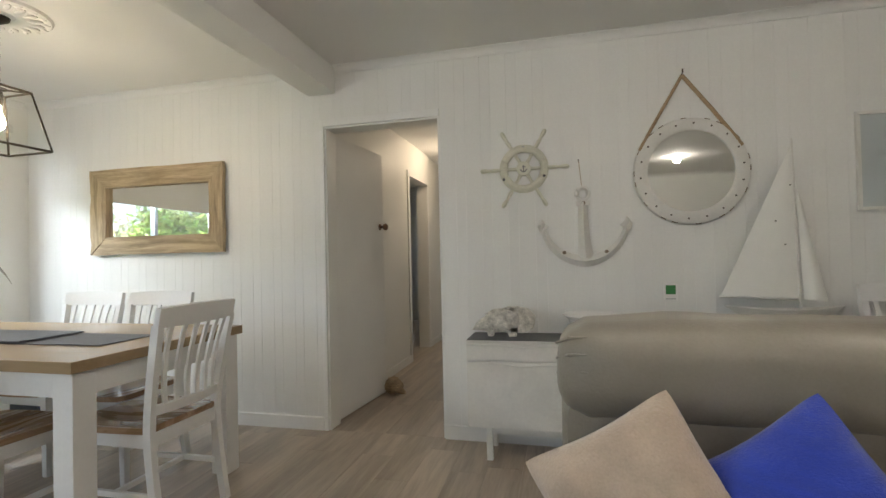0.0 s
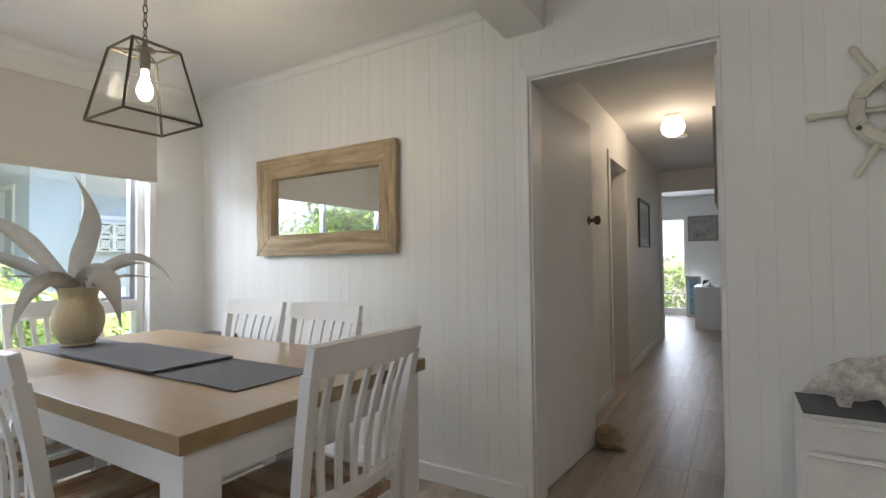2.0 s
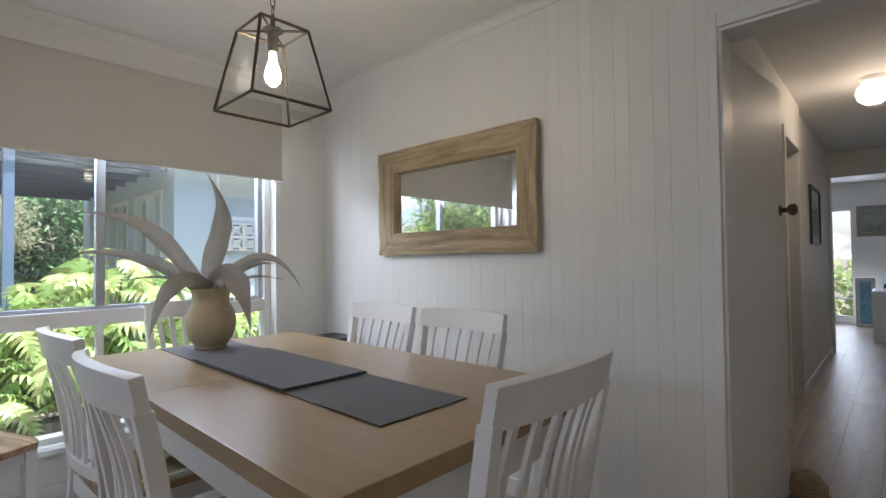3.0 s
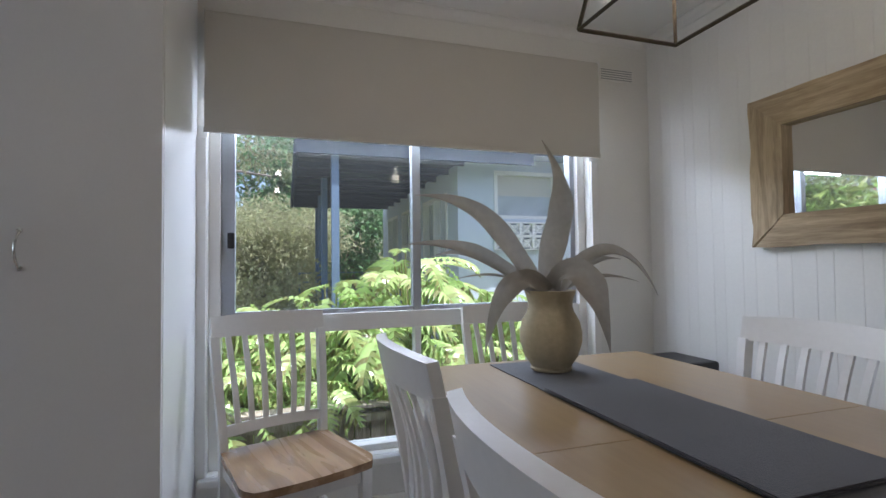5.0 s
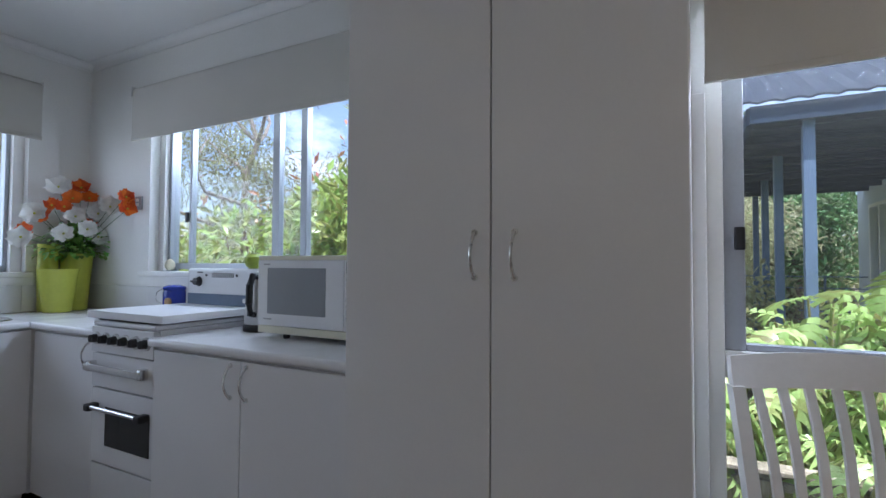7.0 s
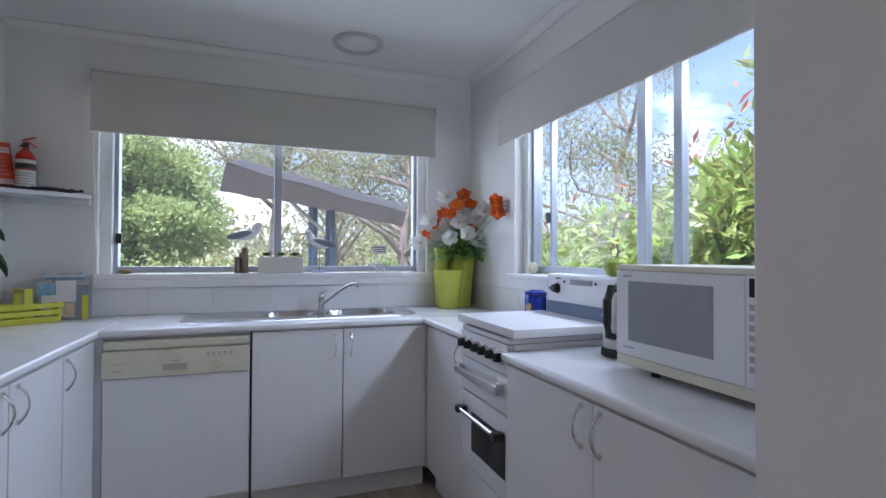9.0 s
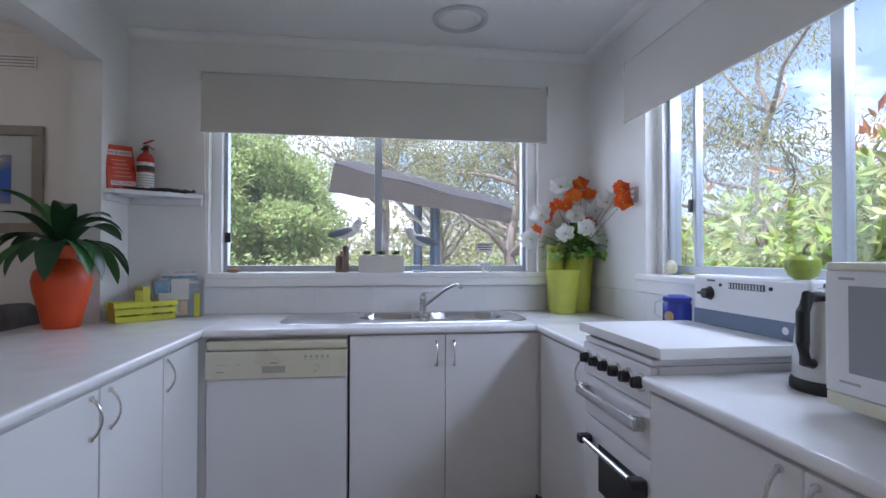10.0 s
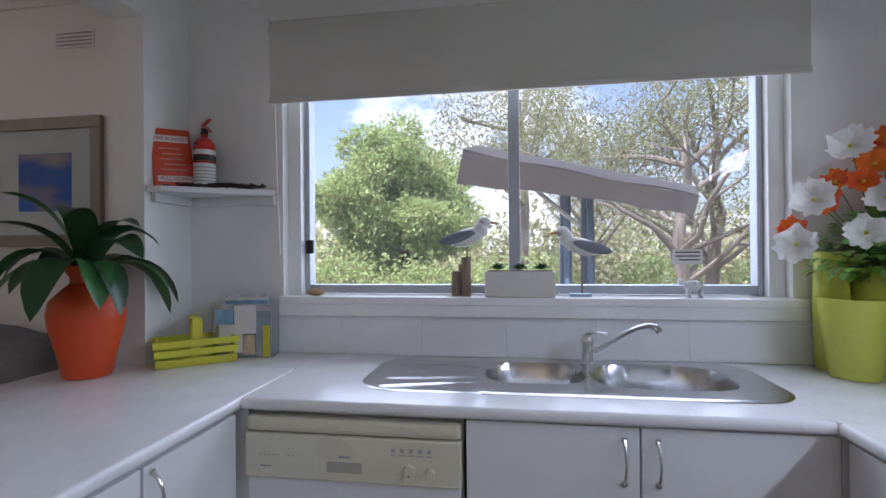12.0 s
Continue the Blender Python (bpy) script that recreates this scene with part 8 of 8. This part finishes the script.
# trees beyond the sink window
def lumps(c, r, n, seed, k=0.42):
    rr = random.Random(seed)
    out = []
    for _ in range(n):
        d = Vector((rr.gauss(0, 1), rr.gauss(0, 1), rr.gauss(0, 1))).normalized()
        s = rr.uniform(0.6, 1.15)
        out.append((Vector(c) + Vector((d.x * r[0], d.y * r[1], d.z * r[2])) * rr.uniform(0.45, 0.85), (r[0] * k * s, r[1] * k * s, r[2] * k * s * 0.8)))
    return out


tree("garden_tree", (0.5, -15.0, GROUND), 4.2, 0.2, 2.0, M_LF_LIME, M_BARKD, 62000, 0.15, 5, "rounded bright green garden tree behind the house", clump=0.6, low=lumps((0.8, -14.8, 2.8), (2.9, 2.2, 2.5), 70, 8, 0.24) + lumps((0.8, -14.6, 2.6), (1.5, 1.2, 1.4), 14, 9, 0.45))
tree("paperbark_tree", (-5.3, -9.0, GROUND), 3.6, 0.17, 3.0, M_LF_GUM, M_BARK, 9500, 0.10, 12, "crooked pale-barked tree with sparse grey-green leaves", clump=0.75, aspect=0.22, droop=0.4, count=12, wig=0.45, rise=1.5, thick=0.3)
tree("paperbark_tree", (-6.3, -10.2, GROUND), 4.0, 0.16, 3.0, M_LF_GUM, M_BARK, 9500, 0.10, 15, "crooked pale-barked tree with sparse grey-green leaves", clump=0.8, aspect=0.22, droop=0.4, count=12, wig=0.45, rise=1.5, thick=0.3)
tree("paperbark_tree", (-4.2, -11.5, GROUND), 4.2, 0.14, 2.6, M_LF_GUM, M_BARK, 8500, 0.10, 19, "crooked pale-barked tree with sparse grey-green leaves", clump=0.8, aspect=0.22, droop=0.4, count=12, wig=0.45, rise=1.5, thick=0.3)
tree("gum_tree", (-11.0, -9.5, GROUND), 6.5, 0.15, 3.6, M_LF_GUM, M_BARK, 15000, 0.14, 27, "tall gum tree with drooping grey-green leaves", clump=1.0, aspect=0.2, droop=0.9, count=13, wig=0.4)
tree("gum_tree", (-12.5, -3.0, GROUND), 7.5, 0.26, 3.8, M_LF_GUM, M_BARK, 14000, 0.15, 33, "tall gum tree with drooping grey-green leaves", clump=1.0, aspect=0.2, droop=0.9, count=12, wig=0.4)
tree("gum_tree", (-3.0, -19.0, GROUND), 7.0, 0.26, 3.6, M_LF_GUM, M_BARK, 12000, 0.16, 39, "tall gum tree with drooping grey-green leaves", clump=1.0, aspect=0.22, droop=0.8, count=12, wig=0.4)
tree("dark_tree", (-18.5, 0.5, GROUND), 6.0, 0.25, 1.6, M_LF_DARK, M_BARKD, 20000, 0.2, 44, "tall dark green tree beyond the patio", clump=0.9, low=lumps((-18.5, 0.6, 3.6), (1.6, 1.6, 2.6), 22, 45))
tree("dark_tree", (-19.0, 3.0, GROUND), 4.0, 0.25, 1.8, M_LF_DARK, M_BARKD, 16000, 0.2, 47, "dense green tree beyond the patio", clump=0.9, low=lumps((-19.0, 3.0, 2.0), (2.0, 2.4, 2.0), 18, 48))
tree("wispy_tree", (-14.6, 0.3, GROUND), 2.6, 0.10, 2.0, M_LF_OLIVE, M_BARK, 32000, 0.15, 52, "wispy olive green tree beside the patio", clump=0.7, aspect=0.2, droop=0.3, low=lumps((-14.6, 0.2, 1.1), (1.3, 1.7, 1.7), 26, 53), wig=0.4)

# scrub in the distance
def scrub(name, spots, material, count, size, seed, label):
    me = leaf_mesh(name, spots, count, size, seed, aspect=0.5)
    me.materials.append(material)
    tagged(new(name, me), label, "scrub", kind="stuff")
rr = random.Random(77)
spots = []
for k in range(46):
    a = radians(150 + k * 4.4)
    d = rr.uniform(19, 27)
    spots.append(((-3 + d * math.cos(a), -1 + d * math.sin(a), GROUND + 1.5), (2.4, 2.4, rr.uniform(1.5, 2.7))))
scrub("far_scrub", spots, M_LF_OLIVE, 44000, 0.34, 60, "olive green bushland scrub far behind the garden")
spots = [((x, y, GROUND + 0.9), (1.1, 0.9, rr.uniform(0.8, 1.2))) for x, y in ((2.5, -11.5), (1.0, -11.0), (-0.6, -11.6), (-2.2, -12.4), (-7.6, -11.0), (-8.8, -9.6), (-3.4, -13.2), (-6.0, -12.6))]
scrub("garden_scrub", spots, M_LF_LIME, 16000, 0.13, 61, "low green shrubs along the garden's edge")
spots = [((x, y, GROUND + 0.7), (0.9, 0.9, 1.0)) for x, y in ((-10.5, 0.2), (-10.8, -1.6), (-9.8, -3.2), (-10.6, 1.3))]
scrub("olive_scrub", spots, M_LF_OLIVE, 12000, 0.10, 62, "dry olive shrubs beside the patio")


# glossy hedge outside the stove window
def hedge():
    h = thing("photinia_hedge", (-6.4, -1.6, GROUND), "dense glossy green hedge with red young leaves", "hedge")
    r = random.Random(9)
    bm = bmesh.new()
    for k in range(26):
        x, y = r.uniform(-7.2, -5.9), r.uniform(-5.2, -1.0)
        tip = Vector((x + r.uniform(-0.3, 0.3), y + r.uniform(-0.3, 0.3), r.uniform(1.2, 2.1)))
        tube(bm, [(x, y, GROUND), (x + r.uniform(-0.1, 0.1), y, 0.5), tip], [0.03, 0.02, 0.006], 6)
    part("stems", bm, M_BARKD, h)
    top = lambda y: 1.55 + 1.35 * (1 / (1 + math.exp(-(y + 2.75) * 2.0)))
    cl = []
    for k in range(130):
        y = r.uniform(-5.2, -0.95)
        z = r.uniform(-0.3, top(y) - 0.25)
        cl.append(((r.uniform(-7.1, -5.75), y, z), (0.36, 0.40, 0.34)))
    crown("leaves", h, M_LF_SHRUB, cl, 36000, 0.13, 70, aspect=0.36, droop=-0.15)
    cl2 = [((r.uniform(-7.0, -5.9), y, top(y) + 0.02 + r.uniform(-0.15, 0.25)), (0.10, 0.10, 0.14)) for y in [r.uniform(-5.0, -0.9) for _ in range(30)]]
    crown("young_leaves", h, M_LF_RED, cl2, 200, 0.12, 71, aspect=0.3, droop=-0.6)


hedge()


# philodendrons along the fence
def lobed_leaf():
    """One big leaf with deep finger lobes, along +y, arching; about 1 m long before scaling."""
    bm = bmesh.new()
    rib = []
    n = 9
    for i in range(n + 1):
        a = i / n
        rib.append(Vector((0, a * 0.95, 0.10 * math.sin(a * 2.2) - 0.30 * a * a)))
    for s in (-1, 1):
        inner = [bm.verts.new(p) for p in rib]
        for i in range(n):
            a = (i + 0.5) / n
            ln_ = 0.31 * math.sin(math.pi * (0.16 + 0.80 * a)) ** 0.8
            d = Vector((s, 0.25 + 0.75 * a, 0)).normalized()
            m0, m1 = rib[i], rib[i + 1]
            c = (m0 + m1) / 2
            b0 = bm.verts.new(m0.lerp(c, 0.26) + d * ln_ * 0.38 + Vector((0, 0.0, 0.035)))
            b1 = bm.verts.new(m1.lerp(c, 0.26) + d * ln_ * 0.38 + Vector((0, 0.0, 0.015)))
            t0 = bm.verts.new(c + d * ln_ * 0.78 + Vector((0, -0.022, 0.012)))
            t1 = bm.verts.new(c + d * ln_ * 0.84 + Vector((0, 0.022, -0.03)))
            tip = bm.verts.new(c + d * ln_ * 1.08 + Vector((0, 0.02, -0.06)))
            for f in ((inner[i], inner[i + 1], b1, b0), (b0, b1, t1, t0), (t0, t1, tip)):
                bm.faces.new(f if s > 0 else f[::-1])
    bmesh.ops.remove_doubles(bm, verts=bm.verts, dist=1e-5)
    return bm


PHIL = None


def philodendron(x, y, z, n, scale, seed, label="philodendron plant with big lobed bright green leaves"):
    global PHIL
    p = thing("philodendron", (x, y, GROUND), label, "plant", "philodendrons")
    r = random.Random(seed)
    st = bmesh.new()
    for k in range(n):
        a = k * 2.4 + r.uniform(-0.3, 0.3)
        el = radians(r.uniform(15, 80))
        d = Vector((math.cos(a) * math.cos(el), math.sin(a) * math.cos(el), math.sin(el)))
        root = Vector((x, y, GROUND + 0.05))
        end = Vector((x, y, z)) + d * r.uniform(0.25, 0.6)
        tube(st, [root, root.lerp(end, 0.6) + Vector((0, 0, 0.15)), end], [0.016, 0.011, 0.008], 5)
        m = Matrix.Translation(end) @ Matrix.Rotation(a - math.pi / 2 + r.uniform(-0.4, 0.4), 4, 'Z') @ Matrix.Rotation(radians(r.uniform(-80, 15)), 4, 'X') @ Matrix.Rotation(radians(r.uniform(-25, 25)), 4, 'Y') @ Matrix.Scale(scale * r.uniform(0.75, 1.2), 4)
        if PHIL is None:
            ob = part("leaf", lobed_leaf(), M_LF_PHIL, p, smooth=True)
            PHIL = ob.data
        else:
            ob = new("leaf", PHIL)
            ob.parent = p
        ob.matrix_parent_inverse = place_of(p).inverted()
        ob.matrix_basis = m
    part("stalks", st, M_LF_PHIL, p)


for i, (x, y, z, n, s) in enumerate(((-6.35, 0.35, 0.3, 14, 0.55), (-6.5, 1.25, 0.45, 22, 0.6), (-6.2, 1.75, 0.25, 22, 0.58), (-6.6, 2.05, 0.75, 22, 0.64), (-6.3, 2.8, 0.35, 22, 0.6), (-6.7, 3.5, 0.35, 16, 0.6), (-6.3, 4.1, 0.2, 14, 0.6), (-7.0, 0.75, 0.1, 14, 0.6), (-7.1, 2.8, 0.35, 14, 0.62), (-6.4, -0.35, 0.0, 12, 0.55), (-6.0, 0.3, -0.15, 18, 0.5), (-5.98, 1.0, -0.1, 20, 0.5), (-5.98, 1.7, -0.05, 20, 0.5), (-6.0, 2.4, -0.05, 20, 0.5), (-6.0, 3.1, -0.1, 18, 0.5))):
    philodendron(x, y, z, round(n * 1.5), s * 0.8, 100 + i)
scrub("fern_bed", [((-6.5, y, -0.25), (0.5, 0.4, 0.45)) for y in (-0.2, 0.5, 1.1, 1.8, 2.5, 3.2, 3.9)], M_LF_PHIL, 15000, 0.13, 63, "low green groundcover under the philodendrons")

# low paling fence
fe = thing("paling_fence", (-5.6, 2.0, GROUND), "low weathered grey timber paling fence", "fence")
pal = None
for k in range(46):
    y = -1.2 + k * 0.125
    if pal is None:
        pal = part("paling", boxm(-0.009, 0.009, -0.058, 0.058, 0, 0.62, bevel=0.003, seg=1), M_PALING, fe)
        ob = pal
    else:
        ob = new("paling", pal.data)
        ob.parent = fe
    ob.matrix_parent_inverse = place_of(fe).inverted()
    ob.matrix_basis = pose(-5.72 + 0.01 * math.sin(k * 2.1), y, GROUND - 0.02 + 0.02 * math.sin(k * 1.7), 0, random.Random(k).uniform(-1, 1), 0)
for z in (-0.10, -0.42):
    part("rail", boxm(-5.705, -5.665, -1.25, 4.5, z, z + 0.075, bevel=0.004), M_PALING, fe)
part("cap_rail", boxm(-5.76, -5.62, -1.26, 4.52, 0.025, 0.05, bevel=0.004), M_PALING, fe)


# the house's other wing with patio
def wing():
    w = thing("house_wing", (-9.5, 4.5, GROUND), "pale blue house wing with white windows and a dark patio roof", "house")
    XC, YC, ZT = -8.0, 3.08, 2.62
    bm = bmesh.new()
    # east gable wall with its window, in pieces round the opening
    for a in ((XC - 0.15, XC, YC, 3.62, GROUND, ZT), (XC - 0.15, XC, 3.62, 4.62, GROUND, 1.78), (XC - 0.15, XC, 3.62, 4.62, 2.46, ZT), (XC - 0.15, XC, 4.62, 8.0, GROUND, ZT)):
        box(bm, *a)
    part("wall", bm, M_BLUEWALL, w)
    wins = [(-9.75, -8.45), (-11.35, -10.15), (-12.75, -11.75)]
    bm = bmesh.new()
    xs = [XC - 0.1502]
    for a, c in wins:
        xs += [c, a]
    xs.append(-13.4)
    for i in range(0, len(xs) - 1):
        x1, x0 = xs[i], xs[i + 1]
        if i % 2 == 0:
            box(bm, x0, x1, YC, YC + 0.15, GROUND, ZT)
        else:
            box(bm, x0, x1, YC, YC + 0.15, GROUND, 0.75)
            box(bm, x0, x1, YC, YC + 0.15, 2.2, ZT)
    part("wall", bm, M_BLUEWALL, w)
    part("wall", boxm(-13.4, -13.25, YC + 0.1502, 8.0, GROUND, ZT), M_BLUEWALL, w)
    part("roof", boxm(-13.9, XC + 0.35, YC - 0.02, 8.4, ZT + 0.001, ZT + 0.16, bevel=0.01), M_NAVY, w)
    # opaque panes, coloured light for the bright reflections in them
    M_PANEBRIGHT = mat("bright_reflection_glass", (0.50, 0.55, 0.58), 0.05, var=0.1, bump=0, rough_var=0.01)
    def window(axis, u0, u1, z0, z1, muls):
        f = part("window", boxm(XC - 0.10, XC - 0.09, u0, u1, z0, z1) if axis == 'x' else boxm(u0, u1, YC + 0.09, YC + 0.10, z0, z1), M_PANEBRIGHT, w, "window with a bright reflection put into its pane colour")
        t = 0.05
        for a, c, e0, e1 in ((u0, u1, z0, z0 + t), (u0, u1, z1 - t, z1), (u0, u0 + t, z0 + t, z1 - t), (u1 - t, u1, z0 + t, z1 - t), *[(m - t / 2, m + t / 2, z0 + t, z1 - t) for m in muls]):
            part("frame", boxm(XC - 0.089, XC + 0.015, a, c, e0, e1) if axis == 'x' else boxm(a, c, YC - 0.015, YC + 0.089, e0, e1), M_TRIM, f)
        return f
    f = window('x', 3.62, 4.62, 1.78, 2.46, [])
    part("curtain", boxm(XC - 0.0895, XC - 0.085, 3.68, 4.56, 2.12, 2.41), M_BLIND, f, "pale half-drawn blind")
    for a, c in wins:
        window('y', a, c, 0.75, 2.2, [(a + c) / 2])
    # breeze block screen let into the wall's face; backing darkened for the hollows' shade
    M_SCREENSHADE = mat("grey_blue_hollow_shade", (0.20, 0.25, 0.32), 0.8, var=0.1)
    sc = part("breeze_screen", boxm(XC + 0.002, XC + 0.006, 3.60, 6.0, 1.33, 1.74), M_SCREENSHADE, w, "white patterned breeze block band")
    blk = None
    for i in range(12):
        for j in range(2):
            y, z = 3.60 + i * 0.2, 1.335 + j * 0.2
            if blk is None:
                b = bmesh.new()
                for a in ((0, 0.06, 0, 0.2, 0, 0.02), (0, 0.06, 0, 0.2, 0.18, 0.2), (0, 0.06, 0, 0.02, 0.02, 0.18), (0, 0.06, 0.18, 0.2, 0.02, 0.18)):
                    box(b, *a)
                for p, q in (((0.03, 0.02, 0.02), (0.03, 0.18, 0.18)), ((0.03, 0.02, 0.18), (0.03, 0.18, 0.02))):
                    tube(b, [p, q], 0.018, 4)
                tube(b, [(0.03, 0.1 + 0.05 * math.cos(t), 0.1 + 0.05 * math.sin(t)) for t in (2 * math.pi * k / 10 for k in range(10))], 0.014, 4, closed=True)
                blk = part("breeze_block", b, M_TRIM, sc)
                ob = blk
            else:
                ob = new("breeze_block", blk.data)
                ob.parent = sc
            ob.matrix_parent_inverse = Matrix()
            ob.matrix_basis = pose(XC + 0.0065, y, z)
    pr = thing("patio_roof", (-10.2, 2.0, 2.46), "dark lined patio roof on slate blue posts", "patio roof")
    part("lining", boxm(-13.0, -7.55, 0.98, YC - 0.03, 2.50, 2.56), M_DARKROOF, pr)
    part("fascia", boxm(-7.548, -7.50, 0.95, YC + 0.9, 2.45, 2.61, bevel=0.004), M_FASCIA_SHADED, pr)
    part("fascia", boxm(-13.0, -7.5485, 0.93, 0.978, 2.45, 2.61, bevel=0.004), M_FASCIA_SHADED, pr)
    for x, y in ((-7.65, 1.40), (-9.4, 1.40), (-11.2, 1.46), (-12.9, 1.5)):
        part("post", boxm(x - 0.045, x + 0.045, y - 0.045, y + 0.045, GROUND, 2.4995, bevel=0.005), M_NAVY, pr)
    for i in range(9):
        x = -12.6 + i * 0.62
        part("rafter", boxm(x - 0.02, x + 0.02, 0.985, YC - 0.04, 2.42, 2.499), M_DARKROOF, pr)
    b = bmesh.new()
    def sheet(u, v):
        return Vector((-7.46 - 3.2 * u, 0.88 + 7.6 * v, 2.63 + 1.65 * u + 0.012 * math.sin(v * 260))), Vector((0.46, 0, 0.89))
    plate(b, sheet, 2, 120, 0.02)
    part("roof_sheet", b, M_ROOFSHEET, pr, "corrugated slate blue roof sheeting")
    rl = thing("patio_railing", (-12.9, 2.1, GROUND), "thin dark metal railing at the patio's end", "railing")
    for z in (0.0, 0.2, 0.4, 0.6, 0.8, 1.0):
        b = bmesh.new()
        tube(b, [(-12.9, 1.1, z), (-12.9, 3.2, z)], 0.012, 6)
        part("rail", b, M_NAVY, rl)
    for y in (1.12, 1.8, 2.5, 3.18):
        b = bmesh.new()
        tube(b, [(-12.9, y, GROUND), (-12.9, y, 1.02)], 0.02, 6)
        part("upright", b, M_NAVY, rl)


wing()


# garden swing with tilted canopy
def swing():
    M_CANVAS = mat("taupe_canvas", (0.105, 0.088, 0.078), 0.9, var=0.1, scale=5, fine=90, bump=0.03, sheen=0.2)
    M_CANVASD = mat("dark_canvas_top", (0.035, 0.034, 0.038), 0.85, var=0.15, scale=5, fine=90, bump=0.03)
    s = thing("garden_swing", (-3.3, -5.7, GROUND), "garden swing seat with a tilted taupe canvas canopy", "swing seat")
    m = pose(-3.36, -5.75, 1.94, 0, 0, 0) @ pose(0, 0, 0, -10, -14.5, -10)
    bm = bmesh.new()
    def top(u, v):
        x, y = (u - 0.5) * 1.95, (v - 0.5) * 1.15
        return m @ Vector((x, y, 0.10 + 0.05 * math.cos((v - 0.5) * 3) + 0.018 * math.sin(u * 14) * abs(v - 0.5))), Vector((0, 0, 1))
    plate(bm, top, 24, 8, 0.012)
    part("canopy", bm, M_CANVASD, s, smooth=True)
    for side in (0, 1):
        for end in (0, 1):
            bm = bmesh.new()
            def val(u, v):
                x, y = ((u - 0.5) * 1.95, (side - 0.5) * 1.15) if end == 0 else ((side - 0.5) * 1.95, (u - 0.5) * 1.15)
                d = (0.15 + (0.15 * u ** 2 if end == 0 else 0.15 * side) + 0.018 * abs(math.sin(u * (4 if end == 0 else 3) * math.pi))) * v
                return m @ Vector((x, y, 0.10 + (0.004 if end else 0.0) - d + 0.012 * math.sin(u * 22) * v)), (Vector((0, 1, 0)) if end == 0 else Vector((1, 0, 0)))
            plate(bm, val, 36, 4, 0.008)
            part("valance", bm, M_CANVAS, s, "taupe scalloped valance", True)
    bm = bmesh.new()
    def lining(u, v):
        return m @ Vector(((u - 0.5) * 1.93, (v - 0.5) * 1.13, 0.075)), Vector((0, 0, 1))
    plate(bm, lining, 6, 4, 0.006)
    part("lining", bm, M_CANVAS, s)
    for x in (-3.45, -3.25):
        for y, lean in ((-5.35, 0.0), (-6.1, 0.0)):
            b = bmesh.new()
            tube(b, [(x, y, GROUND), (x, y * 0.4 - 5.7 * 0.6, 2.0)], 0.034, 10)
            part("post", b, M_NAVY, s, smooth=True)
    b = bmesh.new()
    tube(b, [(-4.1, -5.7, 1.83), (-2.5, -5.7, 2.12)], 0.028, 8)
    part("beam", b, M_NAVY, s)
    b = bmesh.new()
    tube(b, [(-3.35, -5.5, 1.5), (-2.95, -5.5, 1.86)], 0.02, 8)
    part("brace", b, M_TRIM, s)
    part("bench", boxm(-4.0, -2.6, -5.95, -5.45, -0.2, -0.1, bevel=0.03), M_CANVAS, s)
    part("bench_back", boxm(-4.0, -2.6, -6.05, -5.96, -0.1, 0.45, bevel=0.03), M_CANVAS, s)
    for x in (-3.98, -2.62):
        b = bmesh.new()
        tube(b, [(x, -5.7, GROUND), (x, -5.7, -0.2)], 0.02, 8)
        part("support", b, M_NAVY, s)


swing()
scrub("end_garden", [((x, 14.5, 0.2), (0.8, 0.6, 0.9)) for x in (-3.0, -2.0, -1.0)], M_LF_LIME, 3000, 0.16, 64, "bright green bushes outside the end room")
